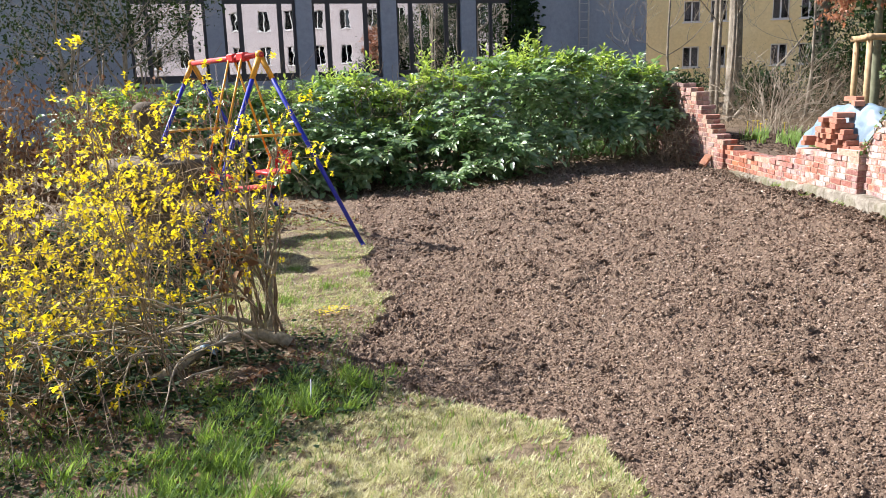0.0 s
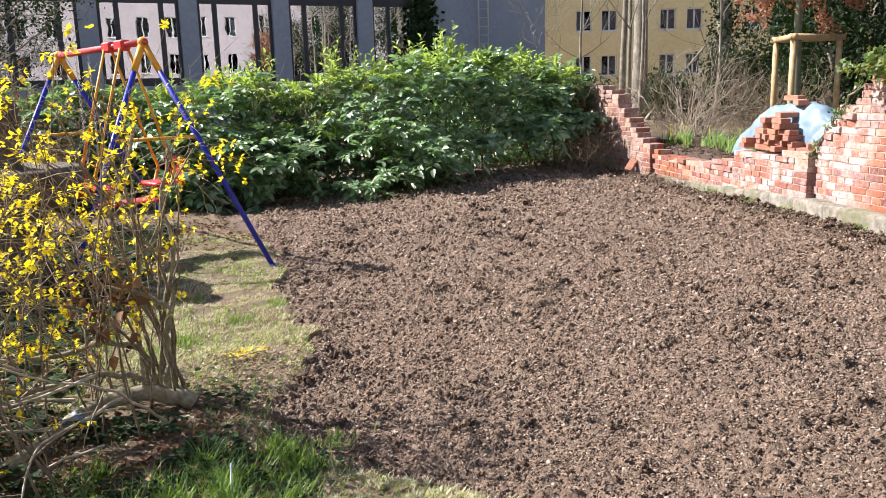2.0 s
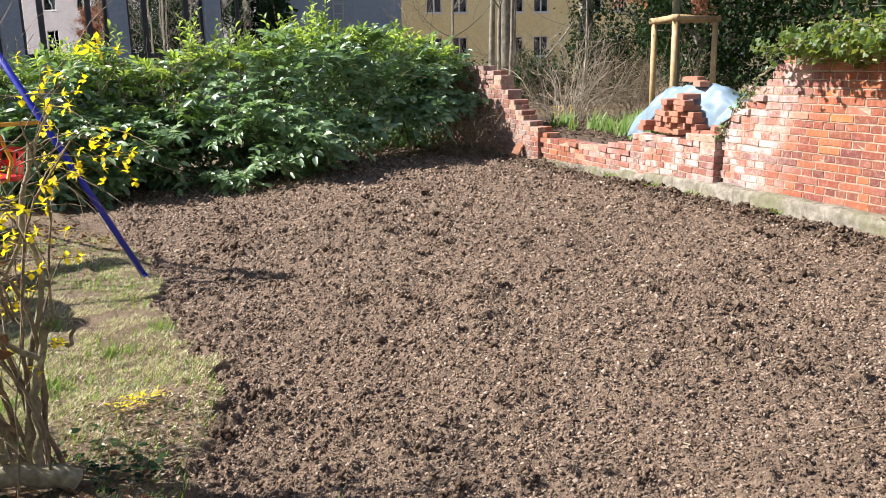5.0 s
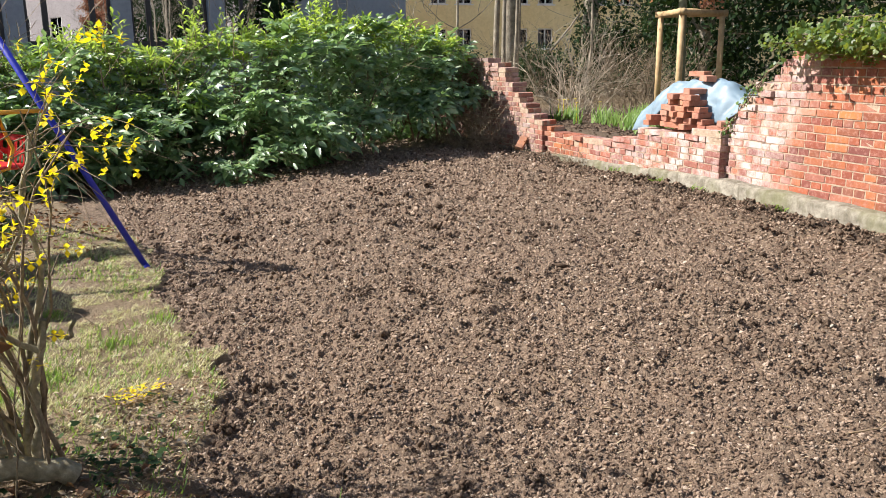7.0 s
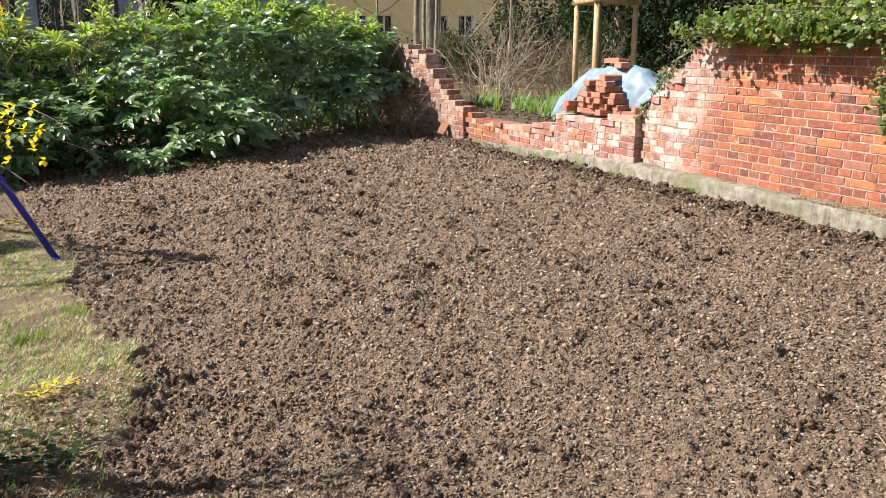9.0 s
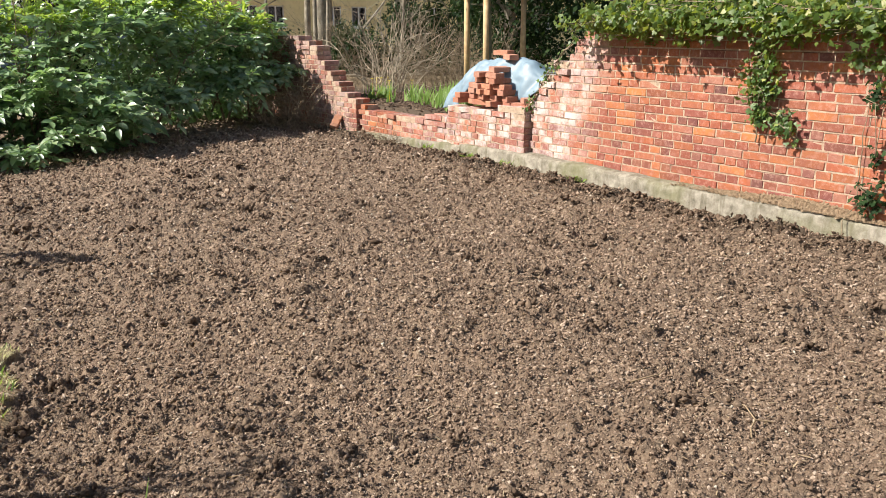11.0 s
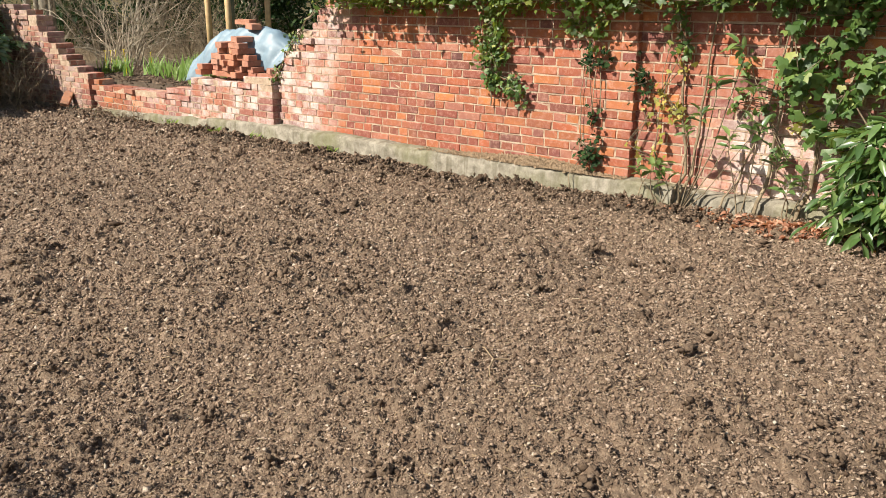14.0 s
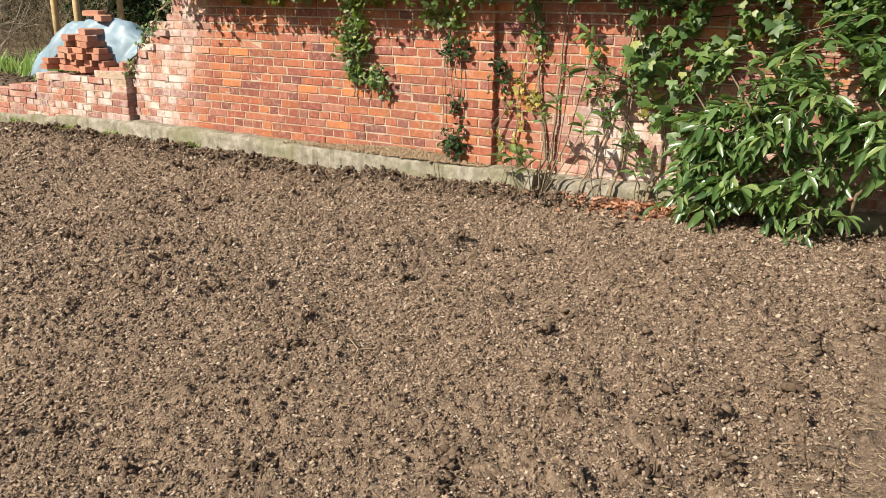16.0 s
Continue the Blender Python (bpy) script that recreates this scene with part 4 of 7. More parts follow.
# ---- grey building with tall windows ----
def grey_building():
    ang = math.degrees(math.atan2(0.77, 2.96))
    root = tagged(empty("office_building"), "grey rendered building with tall dark-framed windows", "building")
    base = pose(-6.16, 28.97, -0.35, 0, 0, ang)
    P, W = 3.06, 0.57

    def slab(name, x0, x1, y0, y1, z0, z1, mat, parent=root, bevel=0.0, label=""):
        bm = box_bm(x0, x1, y0, y1, z0, z1, bevel)
        bmesh.ops.transform(bm, matrix=base, verts=bm.verts)
        return part(name, bm, mat, parent, label)

    left, right = -P - 0.1, 3.62 * P
    slab("wall", -22, left, 0, 0.35, 0, 9, M_GREYWALL)
    slab("wall", right, 5.49 * P, 0, 0.35, 0, 9, M_GREYWALL)
    slab("wall", left, right, 0.02, 0.35, 0, 2.0, M_GREYWALL)
    slab("wall", left, right, 0.02, 0.35, 7.2, 9, M_GREYWALL)
    slab("wall", 5.49 * P - 0.35, 5.49 * P, 0.35, 12, 0, 9, M_GREYWALL)
    slab("roof", -22, 5.49 * P + 0.2, -0.2, 12, 9, 9.3, M_FRAME)
    # dark sheet and floor behind the panes, standing for unlit rooms
    slab("room_backing", -22, 5.49 * P - 0.4, 2.6, 2.8, 0, 9, M_INSIDE)
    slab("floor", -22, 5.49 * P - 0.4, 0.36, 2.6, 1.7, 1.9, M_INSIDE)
    for i in range(-1, 4):
        x = i * P
        slab("column", x - W / 2, x + W / 2, -0.12, 0.30, 0, 9, M_GREYWALL)
        a = x + W / 2
        b = x + P - W / 2 if i < 3 else right
        win = empty("window")
        win.parent = root
        for z0, z1 in ((2.0, 2.25), (4.62, 4.86), (7.0, 7.2)):
            slab("frame", a, b, 0.04, 0.16, z0, z1, M_FRAME, win)
        cuts = [a, a + 0.10, a + 0.50, a + 0.66, a + 1.86, a + 2.02, b - 0.10, b] if i < 3 else [a, a + 0.10, a + 0.6, a + 0.72, b - 0.1, b]
        bars = cuts[0::2], cuts[1::2]
        for p, q in zip(*bars):
            slab("frame", p, q, 0.045, 0.155, 2.25, 7.0, M_FRAME, win)
        for p, q in zip(cuts[1:-1:2], cuts[2:-1:2]):
            for z0, z1 in ((2.25, 4.62), (4.86, 7.0)):
                pane = slab("pane", p, q, 0.095, 0.105, z0, z1, M_GLASS, win)
                pane.visible_shadow = False
        for p in ((b - 0.6, ) if i in (2, -1) else ()):
            # drawn curtain, pleated
            sp = Soup()
            n = 60
            px = np.linspace(p, p + 0.5, n)
            py = 0.5 + 0.05 * np.sin(np.arange(n) * 1.1)
            vv = np.concatenate([np.stack([px, py, np.full(n, 1.95)], -1), np.stack([px, py, np.full(n, 7.0)], -1)])
            vv = np.array([base @ Vector(q) for q in vv])
            sp.add(vv, [(k, k + 1, n + k + 1, n + k) for k in range(n - 1)])
            sp.object("curtain", M_CURTAIN, win, "pale drawn curtain")
    # wall ladder
    lad = tagged(empty("wall_ladder"), "galvanised rung ladder fixed to the grey wall", "ladder")
    lx = 4.55 * P
    for dx in (-0.2, 0.2):
        a, b = base @ Vector((lx + dx, -0.16, 1.5)), base @ Vector((lx + dx, -0.16, 8.8))
        rod("rail", a, b, 0.035, M_CHAIN, lad, sides=6)
    for k in range(22):
        z = 1.7 + k * 0.32
        rod("rung", base @ Vector((lx - 0.2, -0.16, z)), base @ Vector((lx + 0.2, -0.16, z)), 0.014, M_CHAIN, lad, sides=6)
    for z in (2.5, 4.6, 6.6):
        rod("bracket", base @ Vector((lx + 0.2, -0.16, z)), base @ Vector((lx + 0.2, 0.02, z)), 0.014, M_CHAIN, lad, sides=6)
    return base, P


GREY_BASE, GREY_P = grey_building()


def house(name, label, m, length, depth, storeys, storey, first, wins, wall_mat, w, h, roof=True):
    """A rendered house: its front runs along local x at y = 0 and faces -y; windows at wins, row by row."""
    root = tagged(empty(name), label, "building")
    H = first + storeys * storey + 0.6

    def slab(nm, x0, x1, y0, y1, z0, z1, mat, parent=root):
        bm = box_bm(x0, x1, y0, y1, z0, z1)
        bmesh.ops.transform(bm, matrix=m, verts=bm.verts)
        return part(nm, bm, mat, parent)

    # front wall in bands and piers so that every opening goes through
    z = 0.0
    for s in range(storeys):
        zs = first + s * storey
        slab("wall", 0, length, 0, 0.3, z, zs, wall_mat)
        x = 0.0
        for c in wins:
            slab("wall", x, c - w / 2, 0, 0.3, zs, zs + h, wall_mat)
            x = c + w / 2
        slab("wall", x, length, 0, 0.3, zs, zs + h, wall_mat)
        z = zs + h
    slab("wall", 0, length, 0, 0.3, z, H, wall_mat)
    slab("wall", 0, 0.3, 0.3, depth, 0, H, wall_mat)
    slab("wall", length - 0.3, length, 0.3, depth, 0, H, wall_mat)
    # dark sheet behind the openings, coloured like an unlit interior
    slab("room_backing", 0.3, length - 0.3, 1.2, 1.3, 0, H, M_INSIDE)
    if roof:
        bm = bmesh.new()
        pts = [(-0.4, -0.4, H), (length + 0.4, -0.4, H), (length + 0.4, depth + 0.4, H), (-0.4, depth + 0.4, H), (-0.4, depth / 2, H + 3.5), (length + 0.4, depth / 2, H + 3.5)]
        v = [bm.verts.new(m @ Vector(p)) for p in pts]
        for f in ((0, 1, 5, 4), (2, 3, 4, 5), (0, 4, 3), (1, 2, 5), (3, 2, 1, 0)):
            bm.faces.new([v[k] for k in f])
        part("roof", bm, M_ROOF, root)
    for s in range(storeys):
        zs = first + s * storey
        for n, c in enumerate(wins):
            win = empty("window")
            win.parent = root
            x0, x1 = c - w / 2, c + w / 2
            bm = box_bm(x0, x1, 0.12, 0.2, zs, zs + 0.07)
            for b in ((x0, x1, zs + h - 0.07, zs + h), (x0, x0 + 0.07, zs + 0.07, zs + h - 0.07), (x1 - 0.07, x1, zs + 0.07, zs + h - 0.07),
                      (c - 0.045, c + 0.045, zs + 0.07, zs + h - 0.07)):
                box_bm(b[0], b[1], 0.12, 0.2, b[2], b[3], bm=bm)
            bmesh.ops.transform(bm, matrix=m, verts=bm.verts)
            part("window_frame", bm, M_WHITE, win)
            for a, b in ((x0 + 0.07, c - 0.045), (c + 0.045, x1 - 0.07)):
                pane = slab("pane", a, b, 0.155, 0.165, zs + 0.07, zs + h - 0.07, M_PANE, win)
                pane.visible_shadow = False
            slab("window_sill", x0 - 0.1, x1 + 0.1, -0.08, 0.12, zs - 0.07, zs - 0.002, M_WHITE, win)
            if (2 * n + s) % 5 == 1:
                slab("curtain", x0 + 0.1, c - 0.1, 0.34, 0.36, zs, zs + h, M_CURTAIN, win)
    return root


house("yellow_house", "yellow rendered apartment house with white windows", pose(14.71, 50.34, -0.4, 0, 0, -10), 34.8, 10, 3, 2.68, 2.1,
      [3.18, 4.75, 8.33, 9.96, 13.5, 15.1, 18.6, 20.2, 23.7, 25.3, 28.8], M_YELLOWWALL, 0.98, 1.25)
house("pink_house", "pale pink rendered apartment house with tall windows", pose(62, -20, -0.4, 0, 0, 210), 70, 12, 4, 4.3, 3.9,
      [2 + 3.4 * k for k in range(20)], M_PINKWALL, 1.3, 2.3)


# ---- bare trees, stakes, thicket behind the wall ----
def branch(sp, a, d, length, r, depth, spread=0.5, sides=6, bend=0.12, kids=(3, 5), rise=0.12, min_r=0.003):
    """A limb with its own limbs, down to twigs."""
    n = 6 if depth > 1 else 4
    pts, dd = [np.array(a, float)], unit(np.array(d, float))
    for k in range(n - 1):
        dd = unit(dd + RNG.normal(size=3) * bend + np.array([0, 0, rise]))
        pts.append(pts[-1] + dd * length / (n - 1))
    rr = np.linspace(r, max(min_r, r * 0.35), n)
    sp.add(*tube(pts, rr, max(3, sides)))
    if depth > 0:
        for k in range(RNG.integers(*kids)):
            f = RNG.uniform(0.3, 1.0)
            i = min(n - 2, int(f * (n - 1)))
            base = pts[i] + (pts[i + 1] - pts[i]) * (f * (n - 1) - i)
            side = unit(np.cross(dd, RNG.normal(size=3)))
            nd = unit(dd * (1 - spread) + side * spread * 1.3 + np.array([0, 0, rise]))
            branch(sp, base, nd, length * RNG.uniform(0.45, 0.7), max(min_r, rr[i] * 0.55), depth - 1, spread, sides - 1, bend * 1.3, kids, rise, min_r)


def bare_tree(x, y, height, r, label, lean=(0, 0), ivy=0, limb_from=0.35, mat=None, depth=3):
    z = float(ground_z(x, y)) - 0.05
    root = tagged(empty("bare_tree", (0, 0, 0)), label, "tree", "bare trees behind the wall")
    tr = Soup()
    n = 12
    t = np.linspace(0, 1, n)
    wob = np.cumsum(RNG.normal(size=(n, 2)) * 0.03, axis=0)
    px = x + lean[0] * t * height + wob[:, 0]
    py = y + lean[1] * t * height + wob[:, 1]
    pts = np.stack([px, py, z + t * height], -1)
    rr = r * (1 - 0.62 * t) + r * 0.35 * np.exp(-t * 14)
    tr.add(*tube(pts, rr, 12))
    tr.object("trunk", mat or M_BARK, root)
    for k in range(9):
        br = Soup()
        f = RNG.uniform(limb_from, 0.98)
        i = min(n - 2, int(f * (n - 1)))
        ang = RNG.uniform(0, 6.28)
        branch(br, pts[i], (math.cos(ang), math.sin(ang), 0.5), height * RNG.uniform(0.16, 0.3), rr[i] * 0.45, depth, 0.5, 5)
        br.object("limb", mat or M_BARK, root)
    if ivy:
        lv = Soup()
        m = ivy
        f = RNG.uniform(0.02, 0.8, m)
        i = np.minimum(n - 2, (f * (n - 1)).astype(int))
        c = pts[i] + (pts[i + 1] - pts[i]) * ((f * (n - 1) - i)[:, None])
        ang = RNG.uniform(0, 6.28, m)
        out = np.stack([np.cos(ang), np.sin(ang), RNG.normal(size=m) * 0.3], -1)
        at = c + out * (rr[i] * 1.1 + RNG.uniform(0.0, 0.16, m))[:, None]
        d = unit(out * 0.4 + np.array([0, 0, -0.8]) + RNG.normal(size=(m, 3)) * 0.4)
        s = RNG.uniform(0.05, 0.09, m)
        lv.many(IVY_V, IVY_F, frames_along(d, spin=RNG.normal(size=m) * 0.6) * s[:, None, None], at)
        lv.object("ivy", M_DARKLEAF, root, "dark ivy climbing the trunk")
    return root


bare_tree(9.33, 22.3, 12.5, 0.20, "tall bare tree with smooth grey bark", (0.004, 0.0), limb_from=0.3)
bare_tree(7.93, 20.3, 9.5, 0.075, "slim bare tree with a dark forked trunk", (0.004, 0.0), limb_from=0.3)
bare_tree(8.12, 19.7, 9.0, 0.045, "slender bare young tree", (0.012, 0.0), limb_from=0.25)
bare_tree(7.78, 19.5, 8.5, 0.05, "slender bare young tree", (-0.006, 0.0), limb_from=0.25)
bare_tree(8.26, 19.9, 8.5, 0.04, "slender bare young tree", (0.022, 0.0), limb_from=0.25)
bare_tree(11.6, 22.0, 10.0, 0.24, "dark old tree trunk with ivy", (-0.01, 0.0), ivy=1800, limb_from=0.35)
bare_tree(6.1, 18.2, 6.0, 0.03, "slender bare young tree", (-0.05, -0.01), limb_from=0.15)
bare_tree(9.9, 19.4, 7.0, 0.04, "slender bare young tree", (0.03, -0.02), limb_from=0.15)


def leaning_stem():
    root = tagged(empty("leaning_sapling"), "thin grey sapling leaning over the bed", "tree")
    a, d = np.array([8.5, 20.8, 0.1]), unit(np.array([1.9, 0.0, 2.15]))
    pts = [a + d * 3.1 * f + np.array([0.03 * math.sin(9 * f), 0, 0.06 * f * f]) for f in np.linspace(0, 1, 8)]
    tr = Soup()
    tr.add(*tube(pts, np.linspace(0.06, 0.015, 8), 8))
    tr.object("trunk", M_BARK, root)
    for k in (2, 3, 4, 5, 6):
        br = Soup()
        branch(br, pts[k], unit(d + RNG.normal(size=3) * 0.5), 0.7 - 0.06 * k, 0.016, 0, 0.45, 5, 0.1)
        br.object("limb", M_BARK, root)


leaning_stem()


def thicket(name, label, n, xr, yr, hr, mat, r=0.006, lean=0.35, kids=4, bend=0.16):
    sp = Soup()
    for _ in range(n):
        x, y = RNG.uniform(*xr), RNG.uniform(*yr)
        z = float(ground_z(x, y)) - 0.03
        d = unit(np.array([RNG.normal() * lean, RNG.normal() * lean, 1.0]))
        h = RNG.uniform(*hr)
        pts, dd = [np.array([x, y, z])], d
        for k in range(6):
            dd = unit(dd + RNG.normal(size=3) * bend + np.array([0, 0, -0.03 * k]))
            pts.append(pts[-1] + dd * h / 6)
        sp.add(*tube(pts, np.linspace(r, r * 0.4, 7), 3))
        for k in range(RNG.integers(1, kids + 1)):
            i = RNG.integers(2, 6)
            dd = unit(pts[i + 1 if i < 6 else i] - pts[i - 1] + RNG.normal(size=3) * 0.18)
            q = [pts[i]]
            for _ in range(3):
                dd = unit(dd + RNG.normal(size=3) * 0.2)
                q.append(q[-1] + dd * h * 0.13)
            sp.add(*tube(q, np.linspace(r * 0.55, r * 0.25, 4), 3))
    ob = sp.object(name, mat)
    return tagged(ob, label, "shrub", kind="stuff")


thicket("bare_thicket", "brown bare twigs crowding behind the broken wall", 110, (7.2, 11.4), (16.0, 20.0), (0.8, 2.2), M_CANE, 0.0048, 0.5, 12, 0.36)
thicket("bare_thicket", "tangle of bare twigs behind the broken wall", 80, (6.9, 10.4), (15.2, 19.0), (0.7, 2.1), M_TWIG, 0.0042, 0.6, 12, 0.42)
thicket("bare_shrub", "bare shrub with pale twigs in the raised bed", 46, (7.1, 7.7), (15.2, 16.1), (0.8, 1.9), M_PALETWIG, 0.011, 0.45, 5, 0.2)
thicket("bare_shrub", "dry reddish canes beside the staked tree", 60, (8.3, 9.6), (14.6, 16.5), (0.8, 1.7), M_CANE, 0.008, 0.3)
thicket("dry_creeper", "dry brown creeper sprawling at the broken wall's foot", 90, (5.36, 5.46), (11.9, 13.8), (0.12, 0.42), M_CANE, 0.0035, 0.9, bend=0.45)
thicket("bramble", "dark dry brambles against the foot of the wall", 170, (4.6, 5.42), (13.9, 15.6), (0.4, 1.15), M_CANE, 0.005, 0.6, bend=0.3)


# ---- leaves of evergreens ----
def evergreen(x, y, height, radius, leaves, label, group="dark evergreens"):
    z = float(ground_z(x, y))
    root = tagged(empty("evergreen_tree"), label, "tree", group)
    tr = Soup()
    pts = [(x, y, z - 0.05), (x + 0.05, y, z + height * 0.4), (x, y + 0.05, z + height * 0.92)]
    tr.add(*tube(pts, [0.16, 0.11, 0.03], 8))
    lv = Soup()
    clumps = 60
    cz = RNG.uniform(0.05, 1.0, clumps)
    ca = RNG.uniform(0, 6.28, clumps)
    cr = radius * (1.08 - 0.5 * cz) * RNG.uniform(0.45, 1.0, clumps)
    C = np.stack([x + cr * np.cos(ca), y + cr * np.sin(ca), z + 0.2 + cz * (height - 0.3)], -1)
    for c in C:
        tr.add(*tube([(x, y, max(z, c[2] - 0.5)), (np.array([x, y, c[2]]) + c) / 2, c], [0.03, 0.02, 0.008], 4))
    tr.object("trunk", M_BARK, root)
    leaves = int(leaves * 1.8)
    k = RNG.integers(0, clumps, leaves)
    off = RNG.normal(size=(leaves, 3)) * np.array([0.30, 0.30, 0.24]) * radius * 0.62
    at = C[k] + off
    d = unit(off * 0.6 + np.array([0, 0, -0.35]) + RNG.normal(size=(leaves, 3)) * 0.5)
    s = RNG.uniform(0.08, 0.15, leaves)
    R = frames_along(d, spin=RNG.normal(size=leaves))
    lv.many(KITE_V, KITE_F, R * np.stack([s * 0.5, s, s], -1)[:, None, :], at)
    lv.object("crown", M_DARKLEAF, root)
    return root


for px, py, ph, pr, pn in ((13.0, 21.2, 8.5, 2.1, 5200), (8.3, 23.4, 1.2, 0.9, 1100), (10.2, 23.0, 1.25, 1.0, 1200), (11.3, 20.6, 1.75, 1.0, 1700), (9.6, 20.9, 1.15, 0.8, 1100), (12.6, 17.4, 7.5, 2.2, 5600), (10.7, 16.2, 4.6, 1.4, 3400), (12.6, 13.6, 7.0, 2.2, 5600), (10.6, 12.4, 5.0, 1.6, 4200), (11.3, 9.6, 5.5, 1.9, 4600), (15.0, 20.5, 9.0, 2.6, 5200),
                           (9.4, 10.3, 2.9, 1.1, 2200)):
    evergreen(px, py, ph, pr, pn, "dense dark evergreen behind the garden wall")


def wall_shrub():
    """Dark tree in front of the grey wall."""
    root = tagged(empty("holly_tree"), "dark holly with sparse glossy leaves", "tree")
    sp, lv = Soup(), Soup()
    for k in range(5):
        branch(sp, (-6.6 + 0.35 * k, 17.0, -0.3), (RNG.normal() * 0.25, 0, 1), 3.4, 0.06, 3, 0.55, 6, 0.12, (4, 6))
    v = np.concatenate(sp.v)
    v = v[v[:, 2] > 0.9]
    n = 8000
    at = v[RNG.integers(0, len(v), n)] + RNG.normal(size=(n, 3)) * 0.09
    d = unit(RNG.normal(size=(n, 3)) + np.array([0, 0, -0.3]))
    s = RNG.uniform(0.06, 0.11, n)
    lv.many(OVAL_V, OVAL_F, frames_along(d, spin=RNG.normal(size=n)) * np.stack([s * 0.5, s, s], -1)[:, None, :], at)
    sp.object("branchwork", M_BARK, root)
    lv.object("crown", M_DARKLEAF, root)


wall_shrub()


def ivy_column():
    """Ivy on the building's corner column."""
    lv = Soup()
    n = 2600
    x = 3.62 * GREY_P + 0.35 + RNG.normal(size=n) * 0.28
    z = RNG.uniform(0.2, 8.6, n)
    y = -0.05 - np.abs(RNG.normal(size=n)) * 0.12
    at = np.array([GREY_BASE @ Vector(p) for p in np.stack([x, y, z], -1)])
    d = unit(RNG.normal(size=(n, 3)) * 0.4 + np.array([0, -0.3, -1]))
    s = RNG.uniform(0.10, 0.17, n)
    lv.many(IVY_V, IVY_F, frames_along(d, up=(0.1, -1, 0.3), spin=RNG.normal(size=n) * 0.5) * s[:, None, None], at)
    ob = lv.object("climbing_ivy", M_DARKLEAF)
    tagged(ob, "dark ivy climbing the grey building", "ivy")


ivy_column()


# ---- staked young copper beech ----
def beech():
    root = tagged(empty("copper_beech"), "young beech tree with withered copper leaves", "tree")
    x, y = 8.20, 13.62
    z = float(ground_z(x, y))
    tr = Soup()
    tr.add(*tube([(x, y, z - 0.05), (x + 0.02, y, 1.2), (x, y + 0.02, 2.4), (x + 0.03, y, 4.6)], [0.085, 0.075, 0.065, 0.03], 10))
    tr.object("trunk", plain("greenish_bark", (0.13, 0.14, 0.08), (0.25, 0.25, 0.16), 12, 0.9, relief=0.4), root)
    br, lv = Soup(), Soup()
    for k in range(17):
        a = k * 2.4
        h = 2.62 + 1.9 * (k / 17)
        branch(br, (x, y, h), (math.cos(a), math.sin(a), 0.22), 0.9 - 0.25 * (k / 17), 0.018, 2, 0.5, 5, 0.14, (3, 5), 0.02)
    br.object("branchwork", M_CANE, root)
    v = np.concatenate(br.v)
    n = 11000
    at = v[RNG.integers(0, len(v), n)] + RNG.normal(size=(n, 3)) * 0.05
    d = unit(RNG.normal(size=(n, 3)) * 0.7 + np.array([0, 0, -0.6]))
    s = RNG.uniform(0.055, 0.095, n)
    lv.many(OVAL_V, OVAL_F, frames_along(d, spin=RNG.normal(size=n)) * np.stack([s * 0.6, s, s * 2], -1)[:, None, :], at)
    lv.object("crown", M_COPPER, root)


beech()


def tree_stakes():
    st = tagged(empty("tree_stake_frame"), "three peeled wooden stakes joined by top rails", "tree stake")
    spots = [(8.05, 14.0), (7.68, 12.95), (8.80, 13.38)]
    for px, py in spots:
        z = float(ground_z(px, py)) - 0.1
        rod("stake", (px + 0.015, py, z), (px, py, 2.10), 0.052, M_STAKE, st, sides=12, r2=0.046)
    for a, b in ((0, 1), (1, 2), (2, 0)):
        p, q = Vector((*spots[a], 2.06)), Vector((*spots[b], 2.06))
        e = (q - p).normalized() * 0.09
        rod("rail", p - e + Vector((0, 0, 0.0)), q + e, 0.05, M_STAKE, st, sides=10)


tree_stakes()


def bed_greens():
    """Bulb leaves in the raised bed, with a few yellow flowers."""
    random.seed(4)
    for k in range(64):
        x, y = RNG.uniform(6.1, 7.9), RNG.uniform(11.2, 14.2)
        if k > 57:
            x, y = RNG.uniform(6.1, 6.9), RNG.uniform(13.2, 14.6)
        elif x < 6.3 + 0.61 * (y - 13.0):
            continue
        z = float(ground_z(x, y))
        sp = Soup()
        n = RNG.integers(9, 20)
        a = RNG.uniform(0, 6.28, n)
        base = np.stack([x + RNG.normal(size=n) * 0.05, y + RNG.normal(size=n) * 0.05, np.full(n, z)], -1)
        d = unit(np.stack([np.cos(a) * 0.4, np.sin(a) * 0.4, np.ones(n)], -1))
        L = RNG.uniform(0.16, 0.34, n)
        sp.many(BLADE_V, BLADE_F, frames_along(d, up=(1, 0.2, 0)) * np.stack([np.full(n, 0.028), L, L * 0.5], -1)[:, None, :], base)
        tuft = sp.object("bulb_tuft", M_GRASS)
        tagged(tuft, "green bulb leaves in the raised bed", "plant", "bulb tufts in the bed")
        if k > 57:
            f = Soup()
            c = np.array([x, y, z + 0.34])
            aa = np.arange(6) * 1.047
            f.many(OVAL_V, OVAL_F, frames_along(np.stack([np.cos(aa), np.sin(aa), np.full(6, 0.2)], -1)) * np.array([0.022, 0.036, 0.03])[None, None, :], np.repeat(c[None], 6, 0))
            f.add(*tube([(x, y, z), c], [0.004, 0.003], 4))
            f.object("blossom", M_PETAL, tuft, "yellow trumpet flower")


bed_greens()


